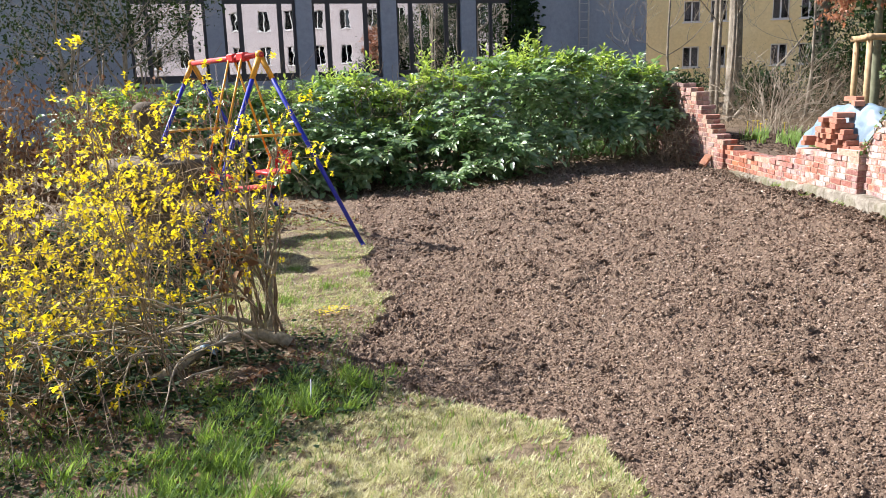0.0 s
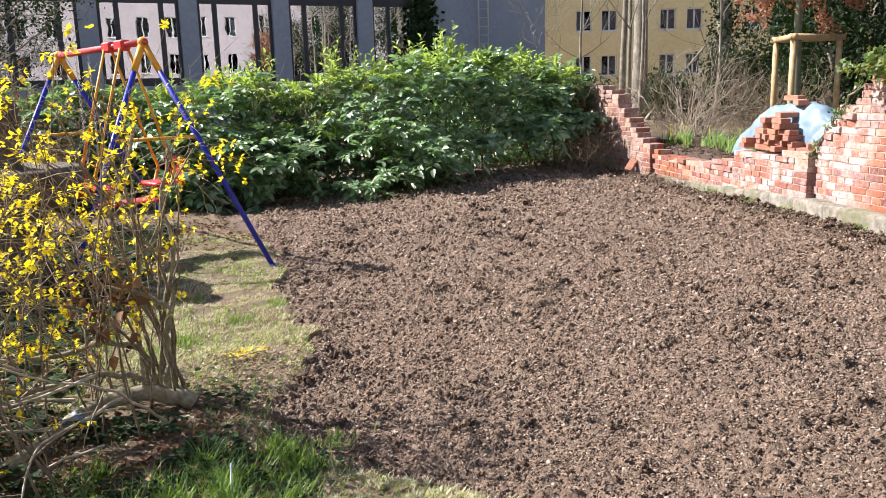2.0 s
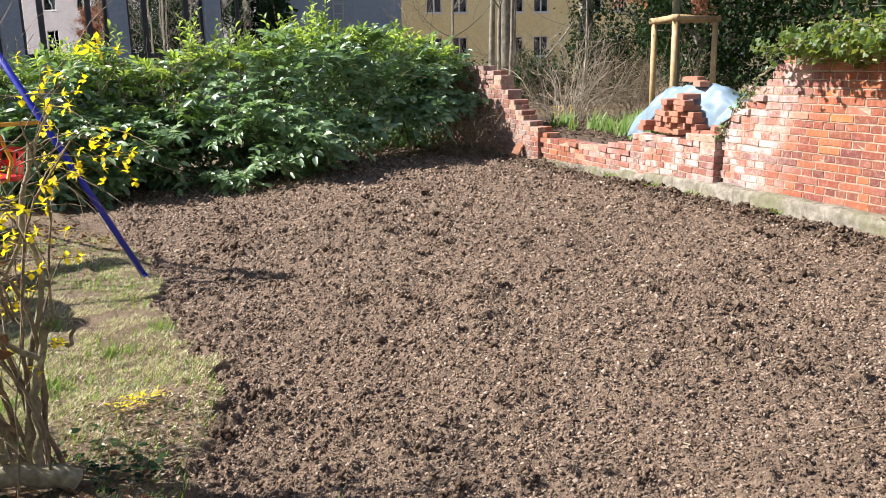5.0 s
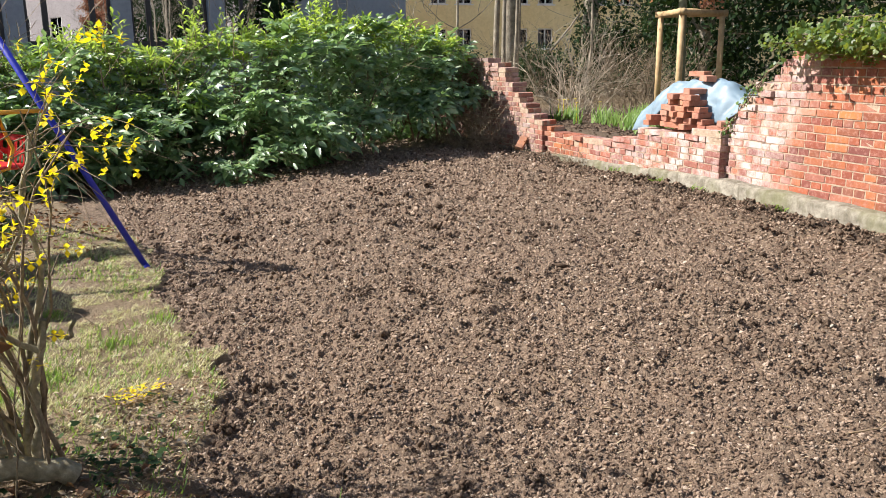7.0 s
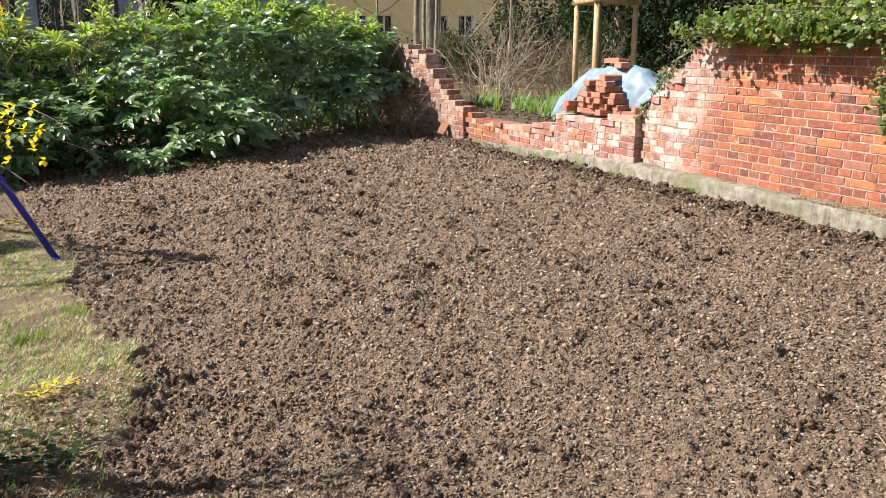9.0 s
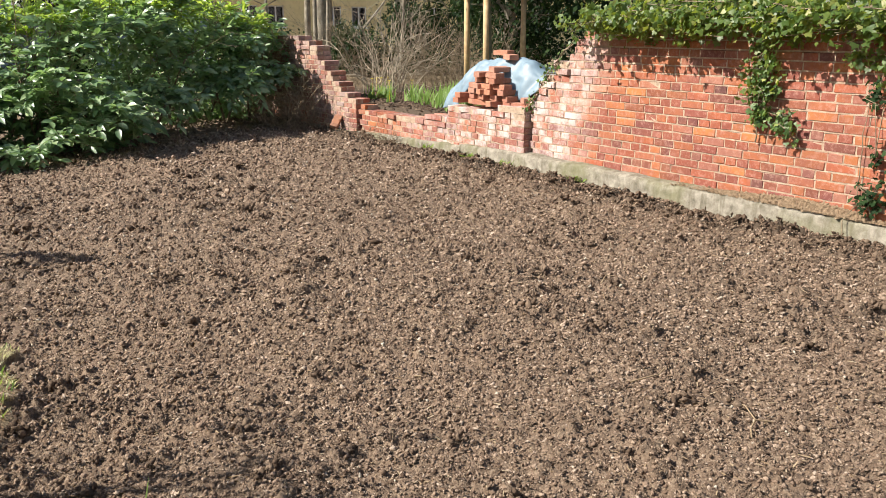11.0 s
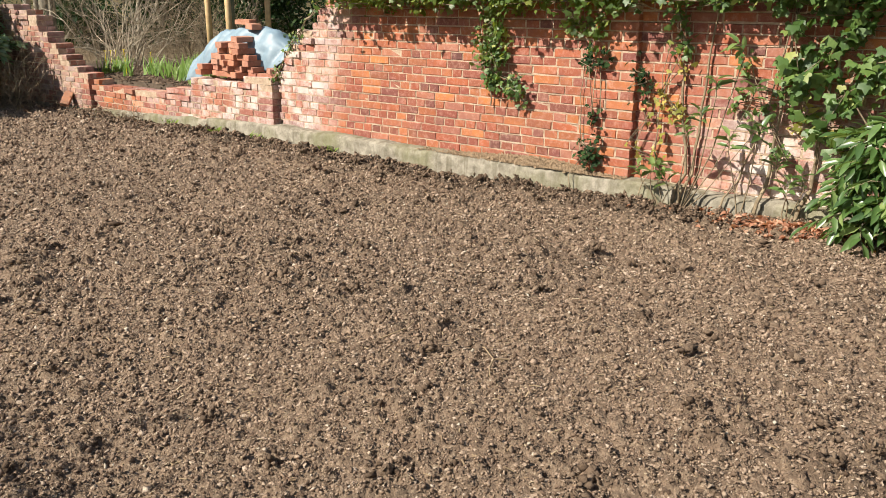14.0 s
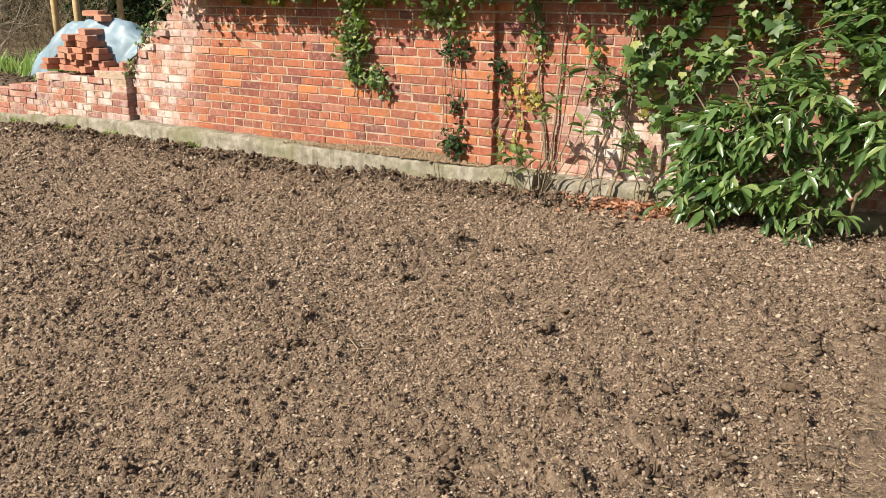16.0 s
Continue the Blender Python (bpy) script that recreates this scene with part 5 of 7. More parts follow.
# ---- laurel hedge at the far side ----
def hedge_front(x):
    return np.interp(x, [-5.5, -0.6, 0.4, 1.0, 1.5, 1.9, 2.4, 3.2, 4.5, 5.4], [13.5, 13.55, 13.5, 13.05, 12.85, 13.15, 13.8, 14.2, 14.8, 15.3])


def hedge_top(x):
    return np.interp(x, [-5.5, -3, -1.9, -1.3, -0.7, -0.34, 0.24, 0.74, 1.3, 1.86, 2.5, 3, 3.8, 4.5, 5.1, 5.4],
                     [1.40, 1.42, 1.40, 1.50, 1.58, 1.40, 1.38, 1.62, 1.62, 1.78, 1.93, 1.80, 1.84, 1.76, 1.60, 1.45])


def hedge():
    root = tagged(empty("laurel_hedge"), "broad arching glossy green cherry laurel hedge", "hedge")
    lv, st, tips = Soup(), Soup(), Soup()
    # main stems
    for _ in range(46):
        x = RNG.uniform(-5.5, 5.2)
        y = float(hedge_front(x)) + RNG.uniform(0.7, 1.6)
        branch(st, (x, y, -0.2), (RNG.normal() * 0.25, RNG.uniform(-0.5, 0.1), 1), RNG.uniform(1.2, 1.6), 0.025, 2, 0.5, 5, 0.14)
    hollow = lambda x: -0.08 + 0.58 * smooth((x - 1.9) / 0.6) + 0.22 * smooth((x - 3.6) / 1.0)

    back = lambda x: np.interp(x, [1.4, 2.6, 4.6], [1.45, 1.3, 1.0])

    def outer(n, deep):
        x = RNG.uniform(-5.6, 5.4, n)
        h = RNG.uniform(0.0, 1.0, n)
        z = hollow(x) + h * (hedge_top(x) - hollow(x))
        clump = (vnoise(x, z * 1.4, 0.7, 3) - 0.5) * 1.3 + (vnoise(x, z * 1.4, 0.3, 4) - 0.5) * 0.75
        if deep:
            keep = vnoise(x + 3, z * 1.5, 0.3, 9) > 0.34 + 0.20 * vnoise(x, z, 0.9, 10)
            x, h, z, clump = x[keep], h[keep], z[keep], clump[keep]
        y = hedge_front(x) - 0.02 + back(x) * h ** 1.25 - 0.25 * np.sin(np.pi * h) - clump + deep
        return x, y, z, h

    # arching sprays over the front, in layers
    x, y, z, h = outer(2300, 0.16)
    n = len(x)
    d = np.stack([RNG.normal(size=n) * 0.65, -0.95 + 0.3 * h, 0.12 + 0.4 * h + RNG.normal(size=n) * 0.2], -1)
    sprays(lv, st, np.stack([x, y, z], -1), d, RNG.uniform(0.3, 0.6, n), 11, RNG.uniform(0.12, 0.19, n), 0.42, RNG.uniform(0.1, 0.4, n), nod=0.05, up=(-0.25, -0.25, 0.9))
    # the dense body behind them
    n = 2300
    x, y, z, h = outer(n, 0.0)
    y = y + RNG.uniform(0.45, 1.5, n)
    sprays(lv, None, np.stack([x, y, z], -1), RNG.normal(size=(n, 3)) + np.array([0, -0.5, 0.5]), 0.42, 8, 0.155, 0.44, 0.3, nod=0.1, up=(-0.15, -0.3, 0.9), template=(OVAL_V, OVAL_F))
    n = 1700
    x = RNG.uniform(-5.4, 5.6, n)
    base = np.stack([x, hedge_front(x) + RNG.uniform(0.75, 2.2, n) + 0.7 * smooth((x - 1.9) / 0.6), RNG.uniform(-0.15, 0.75, n)], -1)
    sprays(lv, None, base, RNG.normal(size=(n, 3)) + np.array([0, -0.4, 0.3]), 0.42, 8, 0.16, 0.46, 0.4, template=(OVAL_V, OVAL_F))
    # crown: young shoots, brighter, rising from the top
    n = 420
    x = RNG.uniform(-5.4, 5.3, n)
    base = np.stack([x, hedge_front(x) + back(x) - 0.55 + RNG.uniform(0, 1.1, n), hedge_top(x) - RNG.uniform(0.0, 0.3, n)], -1)
    d = np.stack([RNG.normal(size=n) * 0.55, RNG.normal(size=n) * 0.5 - 0.2, RNG.uniform(0.4, 1.0, n)], -1)
    sprays(tips, st, base, d, RNG.uniform(0.18, 0.4, n), 9, 0.145, 0.36, 0.35, nod=0.1)
    for cx, rise, m in ((2.62, 0.60, 11), (2.2, 0.36, 8), (1.80, 0.50, 9), (0.54, 0.72, 7), (0.80, 0.60, 7), (-0.56, 0.56, 11), (-1.1, 0.42, 9), (1.25, 0.42, 8), (3.15, 0.32, 9), (4.0, 0.36, 8), (3.55, 0.22, 7), (-2.0, 0.35, 8)):
        base = np.stack([cx + RNG.normal(size=m) * 0.10, hedge_front(cx) + float(back(cx)) - 0.2 + RNG.normal(size=m) * 0.15, np.full(m, float(hedge_top(cx)) - 0.12)], -1)
        base[0, 0] = cx
        long = rise * np.linspace(1.2, 0.55, m)
        sprigs(tips, st, base, np.stack([RNG.normal(size=m) * 0.20, RNG.normal(size=m) * 0.2, np.ones(m)], -1), long, 10, 0.145, 0.38, 0.8, droop=-0.05)
    # young growth low on the sunny left half
    n = 150
    x = RNG.uniform(-5, 0.6, n)
    h = RNG.uniform(0.5, 1.0, n)
    base = np.stack([x, hedge_front(x) - 0.1 + back(x) * h ** 1.25, h * hedge_top(x)], -1)
    sprays(tips, st, base, np.stack([RNG.normal(size=n) * 0.5, np.full(n, -0.7), RNG.uniform(0.3, 0.9, n)], -1), 0.34, 9, 0.13, 0.36, 0.5)
    st.object("branchwork", M_CANE, root)["kind"] = "stuff"
    lv.object("foliage", M_LAUREL, root)["kind"] = "stuff"
    tips.object("young_growth", M_LAURELTIP, root, "bright young shoots along the top")["kind"] = "stuff"


hedge()


def brown_hedge():
    """Withered beech shrub behind the flowering bush."""
    for cx, cy, h in ((-4.4, 8.6, 1.5), (-5.6, 9.6, 1.55), (-3.9, 11.6, 1.4)):
        root = tagged(empty("beech_shrub"), "withered brown beech shrub", "shrub", "withered shrubs")
        sp, lv = Soup(), Soup()
        for _ in range(16):
            branch(sp, (cx + RNG.normal() * 0.35, cy + RNG.normal() * 0.3, -0.3), (RNG.normal() * 0.25, RNG.normal() * 0.25, 1), h * RNG.uniform(0.7, 1.0), 0.012, 2, 0.5, 4, 0.12, (4, 6))
        v = np.concatenate(sp.v)
        n = 2200
        at = v[RNG.integers(0, len(v), n)] + RNG.normal(size=(n, 3)) * 0.04
        d = unit(RNG.normal(size=(n, 3)) * 0.7 + np.array([0, 0, -0.6]))
        s = RNG.uniform(0.05, 0.085, n)
        lv.many(LAUREL_V, LAUREL_F, frames_along(d, spin=RNG.normal(size=n)) * np.stack([s * 0.55, s, s * 2], -1)[:, None, :], at)
        sp.object("branchwork", M_CANE, root)
        lv.object("foliage", M_DEADLEAF, root)


brown_hedge()


# ---- laurel bush and ivy on the wall at the right ----
def laurel_bush():
    root = tagged(empty("laurel_bush"), "cherry laurel bush in front of the brick wall", "bush")
    lv, st, tips = Soup(), Soup(), Soup()
    for k in range(11):
        sp = Soup()
        y0 = RNG.uniform(1.6, 2.8)
        a = np.array([5.38 + RNG.normal() * 0.05, y0, -0.12])
        b = a + np.array([RNG.uniform(-0.25, 0.05), RNG.uniform(-0.3, 0.5), RNG.uniform(0.35, 0.5)])
        c = b + np.array([RNG.uniform(-0.2, 0.05), RNG.uniform(-0.4, 0.5), RNG.uniform(0.3, 0.6)])
        sp.add(*tube([a, (a + b) / 2 + RNG.normal(size=3) * 0.02, b, (b + c) / 2, c], [0.016, 0.014, 0.012, 0.009, 0.005], 6))
        sp.object("stem", M_CANE, root, "dark bare stem")
    tall = lambda y: np.interp(y, [0.8, 1.8, 2.2, 2.5, 2.86, 3.15, 3.4], [1.9, 1.8, 1.55, 1.33, 0.92, 0.60, 0.32])
    n = 430
    y = 0.9 + 2.38 * RNG.uniform(0, 1, n) ** 0.85
    h = RNG.uniform(0.02, 1.0, n)
    x = 5.40 - RNG.uniform(0, 0.42, n) * (1 - 0.55 * h) * smooth((3.9 - y) / 1.2)
    base = np.stack([x, y, 0.07 + h * tall(y) * 0.92], -1)
    keep = vnoise(y * 1.0, base[:, 2] * 1.3, 0.22, 83) > 0.33
    base, h, n = base[keep], h[keep], int(keep.sum())
    d = np.stack([RNG.uniform(-1.0, 0.0, n), RNG.normal(size=n) * 0.6 + 0.25, 0.35 + 0.25 * RNG.normal(size=n)], -1)
    pick = h < 0.72
    sprays(lv, st, base[pick], d[pick], RNG.uniform(0.18, 0.34, pick.sum()), 9, RNG.uniform(0.11, 0.165, pick.sum()), 0.30, 0.5, nod=0.3)
    sprays(tips, st, base[~pick], d[~pick], RNG.uniform(0.18, 0.32, (~pick).sum()), 9, RNG.uniform(0.105, 0.155, (~pick).sum()), 0.30, 0.4, nod=0.12)
    st.object("branchwork", M_CANE, root)["kind"] = "stuff"
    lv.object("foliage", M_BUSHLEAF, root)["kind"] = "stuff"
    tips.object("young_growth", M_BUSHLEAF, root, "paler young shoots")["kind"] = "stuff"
    # young laurels rooted at the footing: thin stems, few large leaves
    for cx, cy, shoots in ((5.40, 4.60, ((0.02, 0.05, 0.16), (-0.08, -0.1, 0.10), (0.0, 0.16, 0.12), (-0.1, 0.05, 0.2))),
                           (5.42, 4.45, ((-0.02, -0.38, 1.10), (-0.05, -0.22, 0.82), (-0.10, -0.15, 0.60), (0.0, -0.45, 0.78), (-0.06, -0.05, 0.48), (-0.08, -0.5, 0.55))),
                           (5.38, 3.66, ((-0.05, 0.0, 0.16), (-0.1, -0.12, 0.24), (0.0, 0.1, 0.3))),
                           (5.42, 4.0, ((-0.05, 0.1, 0.42), (-0.08, -0.1, 0.52)))):
        r2 = tagged(empty("laurel_seedling"), "young cherry laurel growing at the wall's footing", "plant", "young laurels at the wall")
        l2, s2 = Soup(), Soup()
        b = np.array([cx, cy, -0.1])
        for ex, ey, ez in shoots:
            e = np.array([cx + ex, cy + ey, ez])
            s2.add(*tube([b, b * 0.6 + e * 0.4 + RNG.normal(size=3) * 0.03, e], [0.006, 0.005, 0.003], 4))
            sprigs(l2, s2, e[None], np.array([[RNG.normal() * 0.3 - 0.2, RNG.normal() * 0.3, 0.8]]), 0.14, 7, 0.155, 0.34, 0.95, droop=0.25)
        s2.object("branchwork", M_CANE, r2)
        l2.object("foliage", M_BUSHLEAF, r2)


laurel_bush()


def ivy_patch(name, label, centre, spread, n, size=(0.05, 0.085), hang=True, vines=3, mat=None, sun_up=0.5):
    """Ivy leaves on the wall's face or top, in bunches along the vines that carry them."""
    root = tagged(empty(name), label, "ivy", "ivy on the wall")
    lv, vn = Soup(), Soup()
    c = np.array(centre)
    knots = c + np.clip(RNG.normal(size=(max(4, n // 14), 3)), -1.8, 1.8) * np.array(spread)
    at = knots[RNG.integers(0, len(knots), n)] + RNG.normal(size=(n, 3)) * np.array([0.03, 0.04, 0.045])
    if hang:
        at[:, 0] = 5.66 - np.abs(RNG.normal(size=n)) * spread[0]
        on_pier = (at[:, 1] > 4.97) & (at[:, 1] < 5.39)
        at[on_pier, 0] -= 0.06
    d = unit(RNG.normal(size=(n, 3)) * 0.5 + np.array([-0.3, 0, -0.7 if hang else 0.0]))
    s = RNG.uniform(*size, n)
    lv.many(IVY_V, IVY_F, frames_along(d, up=(-0.9, 0.2, sun_up), spin=RNG.normal(size=n) * 0.55) * s[:, None, None], at)
    for _ in range(vines):
        k = RNG.integers(0, n, 5)
        p = at[k][np.argsort(-at[k][:, 2])]
        if hang:
            p[:, 0] = np.minimum(p[:, 0], 5.68)
        vn.add(*tube(p, 0.004, 4))
    vn.object("vine", M_CANE, root)
    lv.object("leaves", mat or M_IVY, root)
    return root


# mound of ivy along the wall's top, darker away from its broken end
for k, cy in enumerate(np.arange(8.1, 1.0, -0.62)):
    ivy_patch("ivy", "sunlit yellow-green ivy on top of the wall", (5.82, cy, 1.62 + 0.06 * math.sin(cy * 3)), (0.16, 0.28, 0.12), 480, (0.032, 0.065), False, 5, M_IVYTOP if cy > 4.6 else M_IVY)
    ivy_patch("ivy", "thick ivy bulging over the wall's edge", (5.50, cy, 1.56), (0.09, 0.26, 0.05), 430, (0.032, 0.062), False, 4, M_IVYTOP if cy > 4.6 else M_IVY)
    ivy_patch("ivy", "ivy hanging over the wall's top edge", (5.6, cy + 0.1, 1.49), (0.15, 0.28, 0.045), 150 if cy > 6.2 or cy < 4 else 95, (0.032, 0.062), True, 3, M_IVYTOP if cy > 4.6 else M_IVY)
STRANDS = [("strand of ivy hanging down the brickwork", (5.6, 6.40, 1.18), (0.036, 0.09, 0.16), 190, M_IVYTOP), ("strand of ivy hanging down the brickwork", (5.6, 6.38, 0.92), (0.036, 0.08, 0.12), 110, M_IVY),
           ("dark tip of a hanging ivy strand", (5.6, 6.25, 0.74), (0.030, 0.12, 0.06), 85, M_IVY), ("small bunch of ivy at the wall's top", (5.6, 5.64, 1.32), (0.030, 0.07, 0.06), 45, M_IVYTOP),
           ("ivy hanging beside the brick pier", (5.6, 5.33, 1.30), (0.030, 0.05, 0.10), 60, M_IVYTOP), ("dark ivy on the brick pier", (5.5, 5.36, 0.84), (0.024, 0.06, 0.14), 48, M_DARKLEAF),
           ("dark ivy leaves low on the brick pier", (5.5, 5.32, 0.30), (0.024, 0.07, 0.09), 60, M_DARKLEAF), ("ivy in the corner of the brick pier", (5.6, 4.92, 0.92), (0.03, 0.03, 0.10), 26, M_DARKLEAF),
           ("yellowing ivy on a climbing stem", (5.6, 4.64, 0.72), (0.024, 0.07, 0.20), 34, M_YELLOWLEAF), ("yellowing ivy low on the wall", (5.6, 4.80, 0.42), (0.024, 0.10, 0.10), 16, M_YELLOWLEAF),
           ("ivy on a climbing stem", (5.6, 4.60, 1.15), (0.024, 0.06, 0.12), 36, M_IVY), ("ivy climbing beside the laurel", (5.6, 4.02, 0.72), (0.030, 0.16, 0.18), 75, M_IVY),
           ("yellowing ivy beside the laurel", (5.6, 3.75, 0.66), (0.030, 0.18, 0.10), 22, M_YELLOWLEAF), ("broad dark ivy over the upper wall", (5.56, 3.62, 1.22), (0.09, 0.20, 0.18), 260, M_IVY),
           ("broad dark ivy over the wall", (5.56, 3.50, 0.86), (0.08, 0.15, 0.18), 190, M_IVY), ("broad dark ivy over the upper wall", (5.55, 2.95, 1.25), (0.10, 0.32, 0.18), 420, M_IVY),
           ("broad dark ivy over the upper wall", (5.55, 2.1, 1.2), (0.10, 0.40, 0.26), 460, M_IVY)]
for text, centre, spread, n, mat in STRANDS:
    broad = text.startswith("broad")
    ivy_patch("ivy", text, centre, spread, int(n * (0.75 if broad else 1.4)), (0.045, 0.092) if broad else (0.026, 0.056), True, 4, mat)
ivy_patch("ivy", "ivy at the broken end of the wall", (5.85, 9.1, 1.0), (0.05, 0.14, 0.10), 70, (0.03, 0.05), False, 3)


def climbing_stems():
    plant = tagged(empty("climbing_ivy"), "woody ivy stems climbing the brick wall", "ivy")
    for y0, y1, r in ((4.56, 4.64, 0.012), (4.48, 4.36, 0.011), (3.92, 3.86, 0.013), (6.40, 6.45, 0.006), (4.85, 4.75, 0.004), (4.2, 3.8, 0.007), (3.6, 3.5, 0.014), (5.45, 5.52, 0.004)):
        sp = Soup()
        t = np.linspace(0, 1, 16)
        y = y0 + (y1 - y0) * t + np.cumsum(RNG.normal(size=16)) * 0.012
        z = (-0.15 if y0 < 6 else 0.55) + t * (1.6 if y0 < 6 else 0.9)
        x = np.where(z < 0.08, 5.50, 5.675) - r
        sp.add(*tube(np.stack([x, y, z], -1), r * (1.2 - 0.6 * t), 6))
        sp.object("stem", M_CANE, plant)
    creeper = tagged(empty("creeper"), "thin ivy creeper along the wall's broken edge", "ivy")
    t = np.linspace(0, 1, 18)
    path = np.stack([np.full(18, 5.69), np.interp(t, [0, 0.35, 0.6, 1], [9.42, 9.22, 9.05, 8.68]), np.interp(t, [0, 0.35, 0.6, 1], [0.62, 0.88, 1.05, 1.42])], -1) + RNG.normal(size=(18, 3)) * 0.018
    for k in range(3):
        sp = Soup()
        sp.add(*tube(path + RNG.normal(size=(18, 3)) * 0.016, 0.006, 5))
        sp.object("stem", M_CANE, creeper)
    lv = Soup()
    at = path[RNG.integers(0, 18, 70)] + RNG.normal(size=(70, 3)) * np.array([0.02, 0.035, 0.035]) - np.array([0.02, 0, 0])
    lv.many(IVY_V, IVY_F, frames_along(unit(RNG.normal(size=(70, 3)) + np.array([-0.3, 0, -0.5])), up=(-0.9, 0.2, 0.4)) * RNG.uniform(0.02, 0.045, 70)[:, None, None], at)
    lv.object("leaves", M_IVY, creeper)


climbing_stems()


# ---- swing ----
def swing():
    root = tagged(empty("garden_swing"), "blue and red children's garden swing with double seat", "swing")
    N, F = Vector((-1.46, 9.45, 1.94)), Vector((-2.62, 11.05, 1.90))
    gz = lambda p: float(ground_z(p[0], p[1]))
    feet = [(N, (-0.365, 9.2)), (N, (-2.2, 8.7)), (F, (-1.75, 12.0)), (F, (-3.55, 10.6))]
    ax = (F - N).normalized()
    for apex, (fx, fy) in feet:
        foot = Vector((fx, fy, gz((fx, fy)) - 0.05))
        leg = rod("leg", apex + (foot - apex) * 0.04, foot, 0.026, M_BLUE, root, "blue painted steel leg")
        rod("sleeve", apex + (foot - apex) * 0.01, apex + (foot - apex) * 0.12, 0.034, M_YELLOW, leg, "yellow plastic sleeve", r2=0.030)
        rod("foot_cap", foot + (apex - foot) * 0.001, foot + (apex - foot) * 0.03, 0.03, M_BLUE, leg)
    bar = rod("top_bar", N - ax * 0.05, F + ax * 0.05, 0.032, M_PINK, root, "faded red top bar")
    for p in (N, F):
        bm = bmesh.new()
        bmesh.ops.create_icosphere(bm, subdivisions=2, radius=0.052)
        bmesh.ops.translate(bm, vec=p, verts=bm.verts)
        part("joint_cap", bm, M_YELLOW, root, "yellow plastic joint", True)
    # cross braces
    for apex, (a, b) in ((N, (feet[0][1], feet[1][1])), (F, (feet[2][1], feet[3][1]))):
        pa, pb = Vector((*a, gz(a))), Vector((*b, gz(b)))
        rod("cross_brace", apex.lerp(pa, 0.41), apex.lerp(pb, 0.41), 0.017, M_YELLOW, root, "yellow cross brace")
    # clamps on the bar
    for t in (0.22, 0.36):
        c = N.lerp(F, t)
        bm = box_bm(-0.05, 0.05, -0.09, 0.09, -0.05, 0.05, 0.015)
        bmesh.ops.transform(bm, matrix=Matrix.Translation(c) @ ax.to_track_quat("Y", "Z").to_matrix().to_4x4(), verts=bm.verts)
        part("clamp", bm, M_RED, root, "red plastic clamp")
    # face-to-face double seat on four rods
    sidev = Vector((ax.y, -ax.x, 0)).normalized()
    mid = N.lerp(F, 0.29)
    seat = empty("double_seat")
    seat.parent = root
    low = mid.z - 1.42
    for t in (0.2, 0.38):
        top = N.lerp(F, t)
        for s in (-1, 1):
            base = Vector((top.x, top.y, low)) + sidev * s * 0.36
            rod("hanger", top + sidev * s * 0.03, base + Vector((0, 0, 0.34)), 0.014, M_YELLOW, seat, "yellow hanger rod")
            loop = [base + Vector((0, 0, 0.34)), base + sidev * s * 0.06 + Vector((0, 0, 0.18)), base + Vector((0, 0, 0.02)), base - sidev * s * 0.16 + Vector((0, 0, -0.02))]
            sp = Soup()
            sp.add(*tube([tuple(p) for p in loop], 0.017, 8))
            sp.object("armrest", M_YELLOW, seat, "yellow bent armrest")
    rotz = math.degrees(math.atan2(sidev.y, sidev.x))
    for s in (-1, 1):
        c = Vector((mid.x, mid.y, low)) + sidev * s * 0.36
        base = pose(c.x, c.y, c.z, 0, 0, rotz + (180 if s < 0 else 0))
        bm = box_bm(-0.17, 0.15, -0.19, 0.19, 0.0, 0.045, 0.018)
        bmesh.ops.transform(bm, matrix=base, verts=bm.verts)
        part("seat_pan", bm, M_RED, seat, "red plastic seat", True)
        back = bmesh.new()
        bmesh.ops.create_grid(back, x_segments=13, y_segments=9, size=0.5)
        holes = [f for f in back.faces if int((f.calc_center_median().x + 0.5) * 13) % 2 == 1 and int((f.calc_center_median().y + 0.5) * 9) not in (0, 4, 8)]
        bmesh.ops.delete(back, geom=holes, context="FACES")
        for v in back.verts:
            v.co = Vector((0.2 - 0.35 * v.co.x * v.co.x, v.co.x * 0.4, 0.03 + (v.co.y + 0.5) * 0.28))
        bmesh.ops.solidify(back, geom=back.faces[:], thickness=0.022)
        bmesh.ops.transform(back, matrix=base @ pose(0, 0, 0, 0, 9, 0), verts=back.verts)
        part("backrest", back, M_RED, seat, "red slotted plastic backrest")
    bm = box_bm(-0.30, 0.30, -0.16, 0.16, -0.16, -0.13, 0.012)
    bmesh.ops.transform(bm, matrix=pose(mid.x, mid.y, low, 0, 0, rotz), verts=bm.verts)
    part("footboard", bm, M_PINK, seat, "faded red footboard", True)
    for s in (-1, 1):
        rod("footboard_strut", Vector((mid.x, mid.y, low - 0.14)) + sidev * s * 0.2, Vector((mid.x, mid.y, low + 0.01)) + sidev * s * 0.26, 0.014, M_YELLOW, seat)
    # single swing on chains at the far half
    for t in (0.62, 0.78):
        top = N.lerp(F, t)
        sp = Soup()
        for k in range(36):
            a = k * 1.57
            c = top + Vector((0, 0, -0.05 - k * 0.034))
            pts = [c + Vector((math.cos(a) * 0.011 * math.cos(q), math.sin(a) * 0.011 * math.cos(q), 0.022 * math.sin(q))) for q in np.linspace(0, 2 * math.pi, 9)]
            sp.add(*tube([tuple(p) for p in pts], 0.003, 4))
        sp.object("chain", M_CHAIN, root, "galvanised chain")


swing()


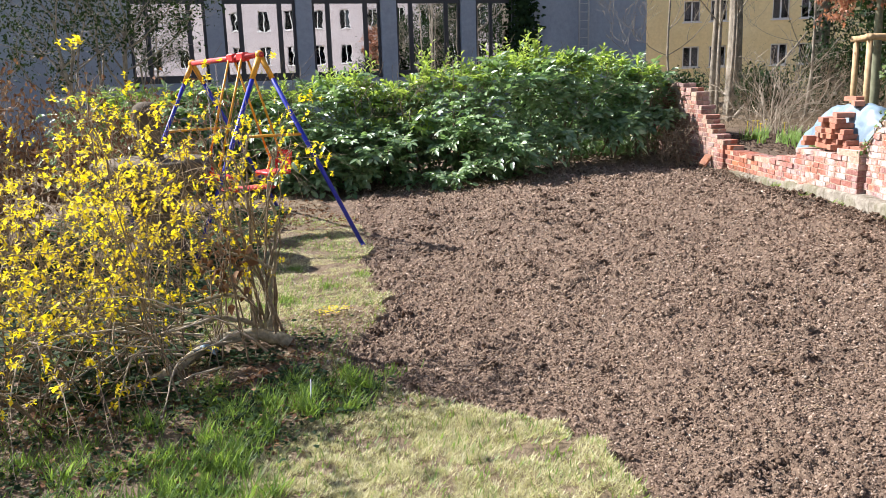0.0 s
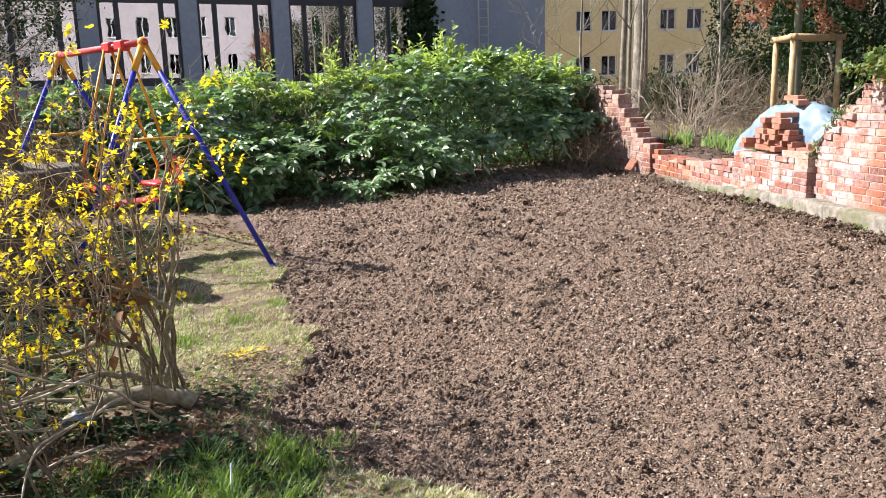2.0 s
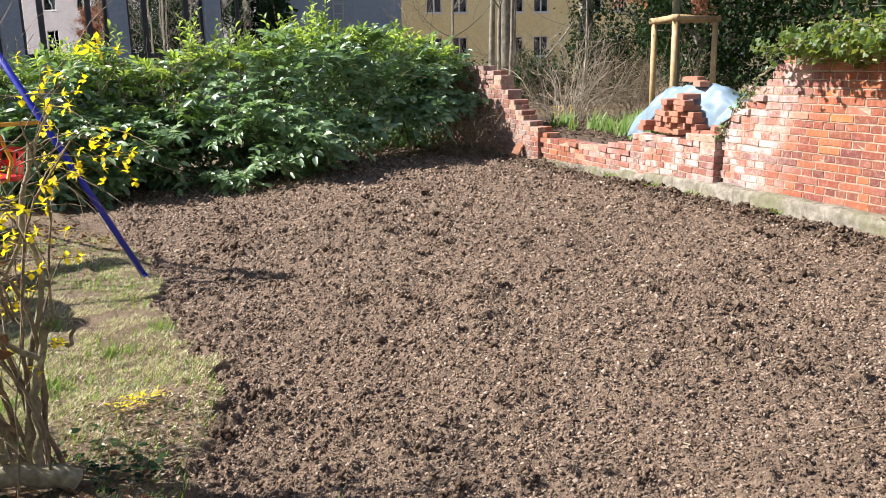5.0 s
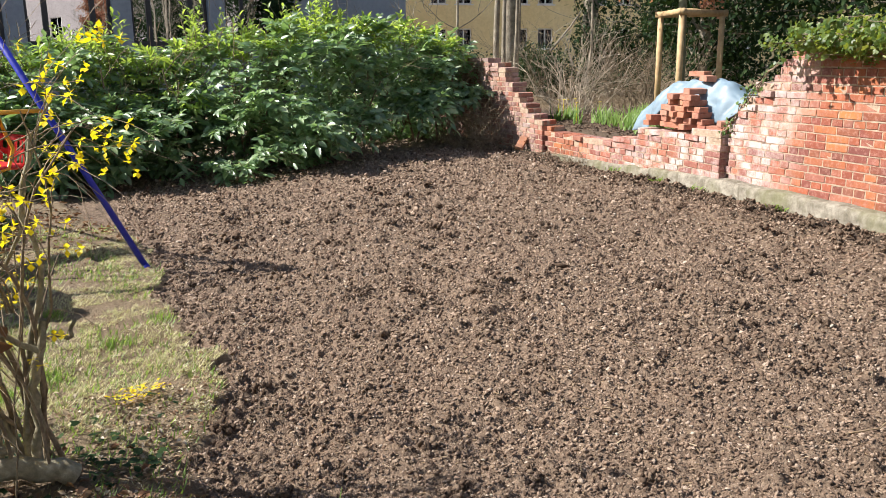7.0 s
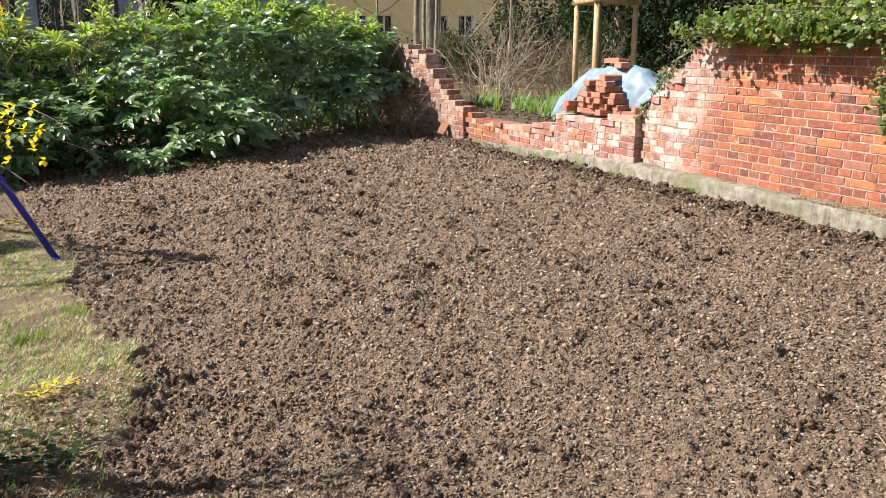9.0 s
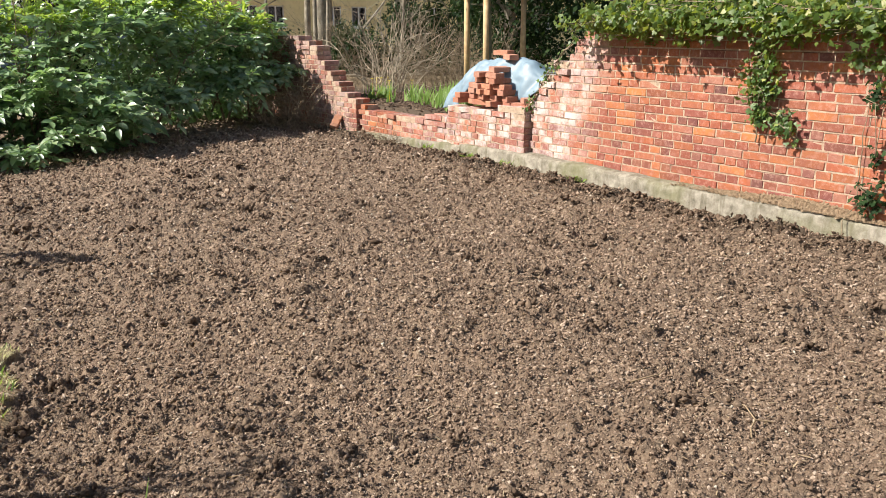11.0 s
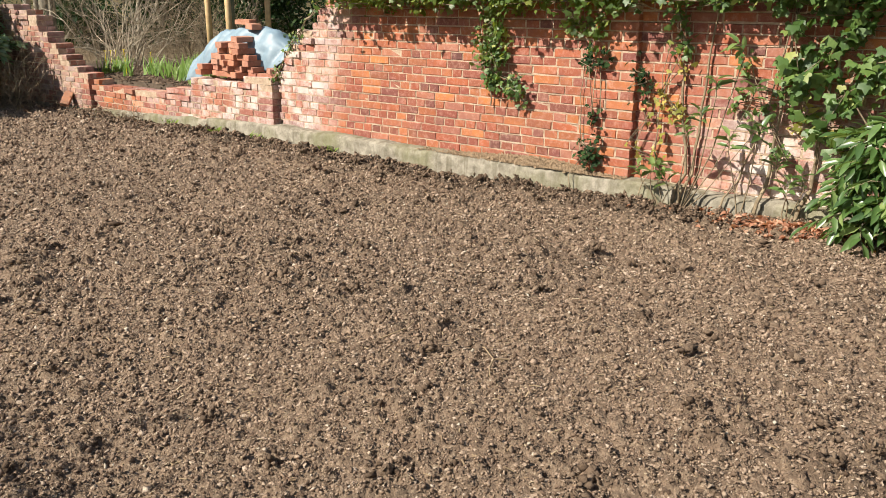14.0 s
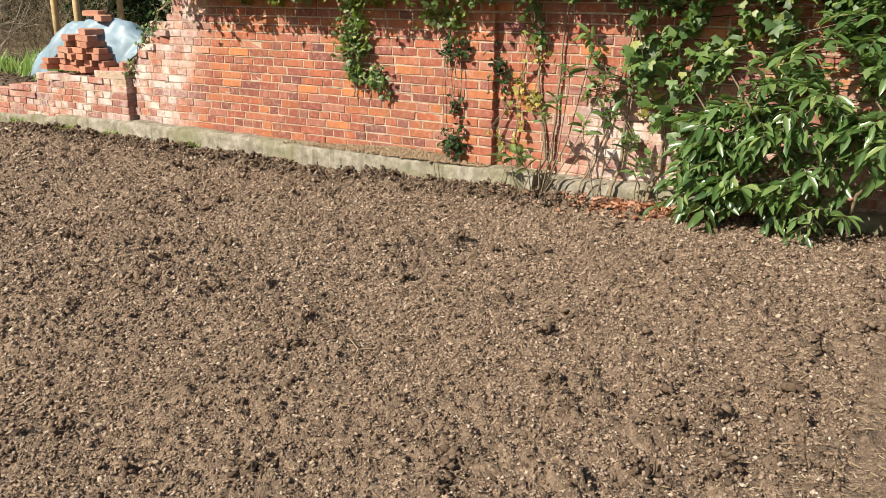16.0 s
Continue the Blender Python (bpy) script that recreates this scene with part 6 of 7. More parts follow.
# ---- weathered stone ornament behind the flowering bush ----
def stone_ornament():
    root = tagged(empty("stone_fountain"), "weathered brown stone fountain with moss", "garden ornament")
    x, y = -2.62, 8.9
    def lathe(name, prof, lab=""):
        sp = Soup()
        k = 20
        a = np.arange(k) * 2 * np.pi / k
        rows = []
        for r, z in prof:
            rr = 0.67 * r * (1 + 0.05 * (vnoise(np.cos(a) * 3 + 9, np.sin(a) * 3 + z * 4, 0.6, 3) - 0.5))
            rows.append(np.stack([x + rr * np.cos(a), y + rr * np.sin(a), np.full(k, z)], -1))
        n = len(prof)
        i, j = np.meshgrid(np.arange(n - 1), np.arange(k), indexing="ij")
        sp.add(np.array(rows), np.stack([i * k + j, i * k + (j + 1) % k, (i + 1) * k + (j + 1) % k, (i + 1) * k + j], -1).reshape(-1, 4))
        sp.object(name, M_STONE, root, lab)
    lathe("pedestal", [(0.55, -0.4), (0.55, -0.12), (0.42, -0.05), (0.36, 0.2), (0.42, 0.36), (0.45, 0.38)])
    lathe("lower_bowl", [(0.44, 0.38), (0.80, 0.55), (0.92, 0.70), (0.94, 0.82), (0.86, 0.85), (0.50, 0.82), (0.26, 0.84), (0.2, 0.86)])
    lathe("column", [(0.2, 0.86), (0.17, 1.0), (0.19, 1.2), (0.24, 1.30)])
    lathe("finial", [(0.2, 1.30), (0.24, 1.36), (0.2, 1.42), (0.12, 1.46), (0.0, 1.47)])


stone_ornament()


# ---- flowering forsythia at the left ----
def forsythia():
    root = tagged(empty("forsythia_bush"), "forsythia bush with bare canes and yellow blossom", "bush")
    petals = Soup()
    flower_at, flower_d = [], []

    def bloom(p, d, dens):
        if p[0] > -0.6 and p[2] < 0.95 or p[0] > -0.15 or (p[0] > -1.5 and p[1] < 4.8 and p[2] < 0.7):
            return
        if p[2] < 0.8:
            dens = dens * (0.4 if p[0] > -1.32 else 0.85)
        dens = dens * float(smooth((p[2] + 0.45) / 0.7))
        n = RNG.poisson(1.3) + 1 if RNG.uniform() < dens * 0.52 else 0
        for _ in range(n):
            flower_at.append(p + RNG.normal(size=3) * 0.03)
            flower_d.append(unit(RNG.normal(size=3) + np.array([0, -0.4, -0.1]) + 0.3 * d))

    def cane(base, d, L, r, sub, arch, dens, from_t=0.35, bound=-0.75, bark=M_CANE):
        n = 12
        for _ in range(12):
            pts, dd = [np.array(base, float)], unit(np.array(d, float))
            for k in range(n):
                dd = unit(dd + RNG.normal(size=3) * (0.125 if bark == M_CANE else 0.18) + np.array([0, 0, -arch * (k / n)]))
                pts.append(pts[-1] + dd * L / n)
            if max(p[0] for p in pts) < bound:
                break
        else:
            return
        rr = np.linspace(r, r * 0.3, n + 1)
        canes, twigs = Soup(), []
        canes.add(*tube(pts, rr, 5 if r > 0.006 else 4))
        for _ in range(sub):
            i = RNG.integers(3, n)
            td = unit(unit(pts[i + 1] - pts[i]) * 0.7 + RNG.normal(size=3) * 0.55)
            q = [pts[i]]
            m = 6
            tl = RNG.uniform(0.22, 0.6)
            for k in range(m):
                td = unit(td + RNG.normal(size=3) * 0.12 + np.array([0, 0, -0.05]))
                q.append(q[-1] + td * tl / m)
            if max(p[0] for p in q) > bound + (0.08 if q[-1][2] < 0.9 else 0.36):
                continue
            for p in q[2:]:
                bloom(p, td, dens)
            tw = Soup()
            tw.add(*tube(q, np.linspace(rr[i] * 0.5 + 0.0008, 0.0012, m + 1), 3))
            twigs.append(tw)
        for i in range(int(from_t * n), n + 1):
            bloom(pts[i], dd, dens * 0.8)
        ob = canes.object("cane", bark, root)
        for tw in twigs:
            tw.object("twig", M_TWIG, ob)

    # dense left body
    for _ in range(60):
        bx, by = RNG.uniform(-3.4, -1.15), RNG.uniform(4.5, 6.1)
        a = RNG.uniform(0, 6.28)
        cane((bx, by, -0.32), (math.cos(a) * 0.4, math.sin(a) * 0.4 - 0.05, 1), RNG.uniform(1.7, 2.3), RNG.uniform(0.004, 0.0085), 10, 0.20, 0.40)
    # tall canes before the swing
    for _ in range(16):
        bx, by = RNG.uniform(-1.6, -0.95), RNG.uniform(5.2, 6.1)
        cane((bx, by, -0.32), (RNG.normal() * 0.12, RNG.normal() * 0.14 - 0.1, 1), RNG.uniform(1.7, 2.15), RNG.uniform(0.0035, 0.007), 8, 0.13, 0.34, 0.45, -0.62)
    # tall leaders in the middle of the bush
    for _ in range(16):
        bx, by = RNG.uniform(-2.5, -1.5), RNG.uniform(4.9, 5.8)
        cane((bx, by, -0.32), (RNG.normal() * 0.15, RNG.normal() * 0.14 - 0.05, 1), RNG.uniform(1.95, 2.35), RNG.uniform(0.004, 0.0075), 10, 0.12, 0.42, 0.5)
    # low arching branches towards the lawn
    for _ in range(26):
        bx, by = RNG.uniform(-3.0, -1.7), RNG.uniform(4.2, 5.2)
        cane((bx, by, -0.3), (RNG.uniform(-0.3, 0.2), -0.8, 0.9), RNG.uniform(1.2, 1.7), RNG.uniform(0.005, 0.009), 5, 0.34, 0.4)
    # long bare canes sweeping down towards the grass
    for _ in range(18):
        bx, by = RNG.normal(-1.4, 0.25), RNG.normal(5.2, 0.2)
        cane((bx, by, RNG.uniform(-0.2, 0.2)), (RNG.uniform(-1.6, -0.5), -0.7, RNG.uniform(0.0, 0.35)), RNG.uniform(0.9, 1.6), RNG.uniform(0.006, 0.011), 5, 0.12, 0.45, bark=M_PALETWIG)
    # clump of upright canes at the right end, with fewer flowers
    for _ in range(10):
        bx, by = RNG.normal(-0.92, 0.07), RNG.normal(5.85, 0.12)
        cane((bx, by, -0.32), (RNG.normal() * 0.07 - 0.05, RNG.normal() * 0.10 - 0.22, 1), RNG.uniform(1.4, 2.1), RNG.uniform(0.007, 0.014), 6, 0.08, 0.30, 0.5, -0.58)
    for _ in range(6):
        cane((-0.95 + RNG.normal() * 0.05, 5.6, 0.5), (RNG.uniform(-0.15, 0.12), RNG.uniform(-0.5, -0.2), 0.9), RNG.uniform(0.9, 1.2), 0.005, 3, 0.12, 0.3, 0.5, -0.5)
    # thin flowering twigs reaching over the lawn
    for _ in range(6):
        z = RNG.uniform(0.85, 1.3)
        cane((-0.85 + RNG.normal() * 0.06, 5.66, z), (RNG.uniform(0.2, 0.8), RNG.uniform(-0.5, 0.3), RNG.uniform(0.1, 0.8)), RNG.uniform(0.35, 0.6), 0.0032, 3, 0.1, 0.5, 0.4, -0.5, M_TWIG)
    # crooked limbs at the foot of the bush
    for pts, r in (([(-0.78, 5.68, -0.25), (-0.90, 5.67, -0.19), (-1.08, 5.66, -0.15), (-1.24, 5.60, -0.18), (-1.38, 5.40, -0.20), (-1.50, 5.05, -0.25), (-1.75, 4.8, -0.27)], 0.047),
                   ([(-0.98, 5.85, -0.25), (-1.05, 5.82, 0.06), (-1.25, 5.78, 0.12), (-1.5, 5.7, 0.05), (-1.8, 5.6, 0.1)], 0.019),
                   ([(-1.0, 5.72, -0.12), (-1.2, 5.55, 0.0), (-1.5, 5.4, -0.02), (-1.9, 5.2, 0.1)], 0.017),
                   ([(-0.92, 5.74, -0.30), (-0.88, 5.72, 0.02), (-0.90, 5.71, 0.16), (-0.84, 5.70, 0.30), (-0.82, 5.69, 0.44)], 0.021),
                   ([(-0.95, 5.80, -0.25), (-0.93, 5.78, 0.15), (-0.86, 5.75, 0.38), (-0.80, 5.72, 0.62), (-0.85, 5.70, 0.90), (-0.78, 5.70, 1.18)], 0.013),
                   ([(-0.88, 5.76, 0.30), (-0.80, 5.72, 0.36), (-0.74, 5.70, 0.33), (-0.71, 5.69, 0.41)], 0.011),
                   ([(-1.06, 5.85, -0.25), (-1.07, 5.80, 0.30), (-0.98, 5.78, 0.60), (-1.03, 5.74, 0.95), (-0.95, 5.70, 1.30)], 0.012),
                   ([(-0.98, 5.78, 0.60), (-0.85, 5.74, 0.80), (-0.82, 5.70, 1.05), (-0.70, 5.68, 1.28)], 0.0075),
                   ([(-0.85, 5.70, 0.30), (-1.0, 5.66, 0.42), (-1.16, 5.62, 0.46), (-1.3, 5.58, 0.6)], 0.012)):
        t = np.linspace(0, 1, 14)
        q = np.stack([np.interp(t, np.linspace(0, 1, len(pts)), [p[k] for p in pts]) for k in range(3)], -1)
        q[1:-1] = (q[:-2] + 2 * q[1:-1] + q[2:]) / 4
        sp = Soup()
        sp.add(*tube(q + RNG.normal(size=q.shape) * 0.006, r * (1.1 - 0.4 * t), 9))
        sp.object("limb", M_LIMB, root, "crooked greyish limb")
    P, D = np.array(flower_at), np.array(flower_d)
    size = RNG.uniform(0.025, 0.039, len(P))
    X = unit(np.cross(D, np.array([0.3, 0.5, 0.8])))
    Y = np.cross(D, X)
    for k in range(4):
        a = k * 1.5708 + RNG.uniform(0, 0.5, len(P))
        pd = unit(np.cos(a)[:, None] * X + np.sin(a)[:, None] * Y + 0.45 * D)
        R = frames_along(pd, up=(0.1, 0.2, 1))
        petals.many(OVAL_V, OVAL_F, R * np.stack([size * 0.74, size, size], -1)[:, None, :], P)
    petals.object("blossom", M_PETAL, root, "bright yellow four-petalled flowers")["kind"] = "stuff"


forsythia()


# ---- litter and grass on the ground ----
def surface(x, y):
    return ground_z(x, y)


def lawn_relief(x, y):
    return 0.02 * vnoise(x, y, 0.25, 7) + 0.012 * vnoise(x, y, 0.06, 17) - 0.015


def worn(x, y):
    """How well the dry grass covers the ground, 0 to 1, in ragged patches."""
    return 0.5 * vnoise(x, y, 0.45, 14) + 0.3 * vnoise(x, y, 0.16, 24) + 0.2 * vnoise(x, y, 0.06, 25)


DRY_V = [(-.5, 0, 0), (.5, 0, 0), (0.1, 1, 0.12)]
DRY_F = [(0, 1, 2)]
ARC_V = [(-.5, 0, 0), (.5, 0, 0), (-.45, .4, .03), (.45, .4, .03), (-.3, .78, -.06), (.3, .78, -.06), (0, 1, -.22)]
ARC_F = [(0, 1, 3), (0, 3, 2), (2, 3, 5), (2, 5, 4), (4, 5, 6)]


CRUMB_V = np.array([(1, 0.15, 0.15), (-0.15, 1, 0.25), (-1, -0.1, 0.1), (0.1, -1, 0.3), (0.1, -0.1, 0.9), (0.0, 0.0, -1.0)])
CRUMB_F = [(0, 1, 4), (1, 2, 4), (2, 3, 4), (3, 0, 4), (1, 0, 5), (2, 1, 5), (3, 2, 5), (0, 3, 5)]


def crumble(sp, at, r, flat=0.95, shape=(CRUMB_V, CRUMB_F), wild=0.32):
    """Crumbs of radius r at those places, turned and squashed at random."""
    n = len(r)
    a = RNG.uniform(0, 6.28, n)
    c, s = np.cos(a), np.sin(a)
    R = np.zeros((n, 3, 3))
    R[:, 0, 0], R[:, 0, 1], R[:, 1, 0], R[:, 1, 1], R[:, 2, 2] = c, -s, s, c, 1
    R = R + RNG.normal(size=(n, 3, 3)) * wild
    S = np.stack([r * RNG.uniform(0.7, 1.3, n), r * RNG.uniform(0.7, 1.3, n), r * flat * RNG.uniform(0.7, 1.35, n)], -1)
    sp.many(shape[0], shape[1], R * S[:, None, :], at)


def soil_crumbs():
    shell = (CRUMB_V[:5] - np.array([0, 0, 0.35]), CRUMB_F[:4])
    n = 820000
    x, y = RNG.uniform(-0.6, 5.55, n), RNG.uniform(2.0, 14.2, n)
    far = np.maximum(0, np.hypot(x - 0.4, y - 2.6) - 1.6)
    mean = 0.0058 + 0.0010 * far
    keep = (RNG.uniform(size=n) < (0.0058 / mean) ** 2.0 * (1 - 0.5 * smooth((far - 1) / 4))) & (soil_mask(x, y) > 0.4)
    x, y, mean = x[keep], y[keep], mean[keep]
    r = mean * (0.55 + 1.0 * RNG.uniform(0, 1, len(x)) ** 2.5)
    sp = Soup()
    whole = RNG.uniform(size=len(r)) < 0.42
    at = np.stack([x, y, surface(x, y) + soil_height(x, y) + r * RNG.uniform(0.05, 0.6, len(r))], -1)
    crumble(sp, at[whole], r[whole] * 1.12)
    crumble(sp, at[~whole], r[~whole] * 0.9, 1.15, shell)
    ob = sp.object("soil_crumbs", M_CLOD)
    tagged(ob, "loose brown crumbs of dug soil", "soil", kind="stuff")
    # damp clods, each a heap of crumbs, thickest along the footing
    n = 5200
    y = 1.9 + 11.6 * RNG.uniform(0, 1, n) ** 1.35
    x = np.where(RNG.uniform(size=n) < 0.25, 5.47 - np.abs(RNG.normal(size=n)) * 0.16, RNG.uniform(-0.4, 5.5, n))
    keep = (soil_mask(x, y) > 0.4) & ((cloddy(x, y) > 0.22) | (RNG.uniform(size=n) < 0.22))
    x, y = x[keep], y[keep]
    n, m = len(x), 12
    size = 0.012 + 0.030 * RNG.uniform(0, 1, n) ** 3 + 0.0009 * y
    off = RNG.normal(size=(n, m, 3)) * np.array([0.66, 0.66, 0.34])
    off[:, 0] *= 0.2
    at = np.stack([x, y, surface(x, y) + soil_height(x, y) + size * 0.2], -1)[:, None, :] + off * size[:, None, None]
    r = size[:, None] * RNG.uniform(0.18, 0.5, (n, m))
    sp = Soup()
    kind = RNG.integers(0, 6, n)
    for k in range(6):
        rock = ICO_V * (1 + RNG.normal(size=(12, 1)) * 0.24)
        crumble(sp, at[kind == k, 0], size[kind == k] * 0.62, 0.8, (rock, ICO_F), 0.2)
    crumble(sp, at[:, 1:].reshape(-1, 3), r[:, 1:].ravel(), 1.0, wild=0.42)
    ob = sp.object("soil_clods", M_DAMPCLOD)
    tagged(ob, "dark damp clods lying on the dug soil", "soil", kind="stuff")
    OCT_V = [(1, 0, 0), (-1, 0, 0), (0, 1, 0), (0, -1, 0), (0, 0, 1), (0, 0, -1)]
    OCT_F = [(0, 2, 4), (2, 1, 4), (1, 3, 4), (3, 0, 4), (2, 0, 5), (1, 2, 5), (3, 1, 5), (0, 3, 5)]
    # dark mulch on the raised bed behind the wall
    n = 9000
    x, y = RNG.uniform(5.85, 8.2, n), RNG.uniform(9.8, 15.5, n)
    s = RNG.uniform(0.008, 0.024, n)
    sp = Soup()
    sp.many(OCT_V, OCT_F, (np.diag([1.3, 1.0, 0.6])[None] + RNG.normal(size=(n, 3, 3)) * 0.35) * s[:, None, None], np.stack([x, y, surface(x, y) + s * 0.3], -1))
    tagged(sp.object("bed_mulch", M_DAMPCLOD, shade=False), "dark crumbly mulch on the raised bed", "mulch", kind="stuff")
    # straw, bark chips and pale pebbles
    n = 13000
    x = RNG.uniform(-0.6, 5.5, n)
    y = 1.9 + 11.9 * RNG.uniform(0, 1, n) ** 1.6
    keep = (soil_mask(x, y) > 0.4) & (RNG.uniform(size=n) < 0.35 + vnoise(x, y, 0.5, 73))
    x, y = x[keep], y[keep]
    n = len(x)
    L = 0.007 + 0.035 * RNG.uniform(0, 1, n) ** 5 + 0.0011 * y
    a = RNG.uniform(0, 6.28, n)
    d = np.stack([np.cos(a), np.sin(a), RNG.normal(size=n) * 0.25], -1)
    w = np.minimum(L * RNG.uniform(0.10, 0.45, n), 0.004 + 0.0004 * y)
    BOX_V = [(-.5, -.5, -.3), (.5, -.5, -.3), (.4, .5, -.3), (-.4, .5, -.3), (-.45, -.5, .3), (.5, -.4, .3), (.35, .45, .3), (-.4, .5, .3)]
    BOX_F = [(0, 3, 2, 1), (4, 5, 6, 7), (0, 1, 5, 4), (1, 2, 6, 5), (2, 3, 7, 6), (3, 0, 4, 7)]
    st = Soup()
    st.many(BOX_V, BOX_F[1:], frames_along(d) * np.stack([w, L, w * 0.7], -1)[:, None, :], np.stack([x, y, surface(x, y) + soil_height(x, y) + 0.007], -1))
    ob = st.object("straw_bits", M_STRAW, shade=False)
    tagged(ob, "pale straw and bark chips in the soil", "litter", kind="stuff")
    n = 1500
    x, y = RNG.uniform(-0.3, 5.3, n), 2.0 + 9 * RNG.uniform(0, 1, n) ** 1.6
    keep = soil_mask(x, y) > 0.4
    x, y = x[keep], y[keep]
    r = 0.004 + 0.005 * RNG.uniform(0, 1, len(x)) ** 2 + 0.0006 * np.maximum(0, y - 3)
    sp = Soup()
    crumble(sp, np.stack([x, y, surface(x, y) + soil_height(x, y) + r * 0.7], -1), r)
    tagged(sp.object("pebbles", M_PEBBLE), "pale rounded pebbles in the dug soil", "pebbles", kind="stuff")


soil_crumbs()


def blades(name, label, mat, x, y, length, width, lean=0.6, kind="stuff", shape=(BLADE_V, BLADE_F)):
    n = len(x)
    a = RNG.uniform(0, 6.28, n)
    d = unit(np.stack([np.cos(a) * lean, np.sin(a) * lean, RNG.uniform(0.4, 1.0, n)], -1))
    z = surface(x, y) + lawn_relief(x, y) - 0.004
    sp = Soup()
    sp.many(shape[0], shape[1], frames_along(d, up=(0.2, 0.1, 1)) * np.stack([np.broadcast_to(width, (n, )), length, length * 0.8], -1)[:, None, :], np.stack([x, y, z], -1))
    ob = sp.object(name, mat)
    return tagged(ob, label, "grass", kind=kind)


def lawn():
    n = 460000
    x = np.concatenate([RNG.uniform(-1.2, 1.4, 270000), RNG.uniform(-2.6, 0.1, 130000), RNG.uniform(-2.6, 1.5, 60000)])
    y = np.concatenate([RNG.uniform(2.2, 5.4, 270000), RNG.uniform(5.4, 11.0, 130000), 2.6 - np.abs(RNG.normal(size=60000)) * 1.2])
    k = (soil_mask(x, y) < RNG.uniform(0.02, 0.55, n)) & (0.6 * vnoise(x, y, 0.35, 12) + 0.8 * vnoise(x, y, 0.09, 13) > 0.56 + 0.15 * smooth((y - 8.8) / 1.5)) & ((x > -1.2) | (y > 6.3) | (y < 3.4))
    k = k & ((np.abs(x + 0.6) > 0.75) | (np.abs(y - 5.2) > 0.9) | (RNG.uniform(size=n) < 0.3))
    x, y = x[k], y[k]
    c = (RNG.uniform(size=len(x)) < 0.8) & (worn(x, y) > 0.50 - 0.09 * smooth((4.7 - y) / 0.6)) & ((y > 5.0) | (RNG.uniform(size=len(x)) > smooth((-0.42 + 0.42 * (y - 4.0) - x) / 0.25)))
    m, each = 3400, 34
    tx = np.where(np.arange(m) % 2 == 0, RNG.uniform(-1.0, 1.35, m), RNG.uniform(-2.2, 0.1, m))
    ty = np.where(np.arange(m) % 2 == 0, RNG.uniform(2.3, 5.2, m), RNG.uniform(5.2, 10.3, m))
    hx, hy = np.repeat(tx, each), np.repeat(ty, each)
    spread = np.repeat(RNG.uniform(0.015, 0.05, m), each)
    hx, hy = hx + RNG.normal(size=len(hx)) * spread, hy + RNG.normal(size=len(hy)) * spread
    k = (soil_mask(hx, hy) < 0.4) & (worn(hx, hy) > 0.44) & ((np.abs(hx + 0.7) > 0.6) | (np.abs(hy - 5.2) > 0.7))
    x, y = np.concatenate([x[c], hx[k]]), np.concatenate([y[c], hy[k]])
    blades("dry_lawn", "short dry straw-coloured lawn", M_DRYGRASS, x, y, RNG.uniform(0.018, 0.052, len(x)), RNG.uniform(0.003, 0.0075, len(x)), 1.4, shape=(DRY_V, DRY_F))
    n = 21000
    x = RNG.uniform(-3.0, 1.4, n)
    y = RNG.uniform(2.0, 11, n)
    k = (soil_mask(x, y) < 0.45) & (vnoise(x, y, 0.5, 15) + 0.3 * vnoise(x, y, 0.13, 16) > 0.60 - 0.14 * smooth((5.5 - y) / 1))
    x, y = x[k], y[k]
    blades("lawn_grass", "thin green grass among the dry lawn", M_GRASS, x, y, RNG.uniform(0.03, 0.08, len(x)), 0.008, 1.0)
    # lush tufts at the foot of the forsythia, thickest along the lawn's edge
    m = 520
    tx, ty = RNG.uniform(-2.1, 0.1, m), RNG.uniform(2.8, 4.95, m)
    edge = -0.42 + 0.42 * (ty - 4.0) - tx
    k = (edge > -0.12) & (RNG.uniform(size=m) < np.interp(edge, [-0.12, 0.05, 0.5, 0.8, 1.5], [0.35, 1.0, 0.85, 0.30, 0.2])) & (vnoise(tx, ty, 0.3, 19) > 0.33) & (soil_mask(tx, ty) < 0.3)
    tx, ty = np.append(tx[k], [-0.30, -0.24, -0.19]), np.append(ty[k], [4.42, 4.40, 4.46])
    each = 42
    x, y = np.repeat(tx, each), np.repeat(ty, each)
    x, y = x + RNG.normal(size=len(x)) * 0.034, y + RNG.normal(size=len(y)) * 0.034
    tall = np.repeat(RNG.uniform(0.09, 0.20, len(tx)), each) * RNG.uniform(0.45, 1.1, len(x))
    blades("tall_grass", "lush green grass tufts beneath the bush", M_GRASS, x, y, tall, RNG.uniform(0.004, 0.008, len(x)), 0.42, shape=(ARC_V, ARC_F))
    # small weeds at the footing
    for tx, ty, m in ((5.46, 10.32, 46), (5.49, 9.66, 30), (5.48, 8.4, 16), (5.47, 11.3, 22)):
        a = RNG.normal(size=(2, m)) * np.array([[0.02], [0.06]])
        blades("weed", "small green weed at the wall's footing", M_GRASS, tx + a[0], ty + a[1], RNG.uniform(0.05, 0.13, m), 0.012, 0.7, kind="", shape=(OVAL_V, OVAL_F))
    # isolated tufts in the lawn
    for tx, ty in ((-0.62, 7.35), (-0.95, 6.9), (-1.2, 6.75), (-1.05, 8.1), (-0.35, 7.75), (0.0, 4.95), (-1.5, 7.0)):
        m = 90
        a = RNG.normal(size=(2, m)) * 0.05
        blades("grass_tuft", "fresh green grass tuft in the dry lawn", M_GRASS, tx + a[0], ty + a[1], RNG.uniform(0.035, 0.09, m), 0.007, 0.8)


lawn()


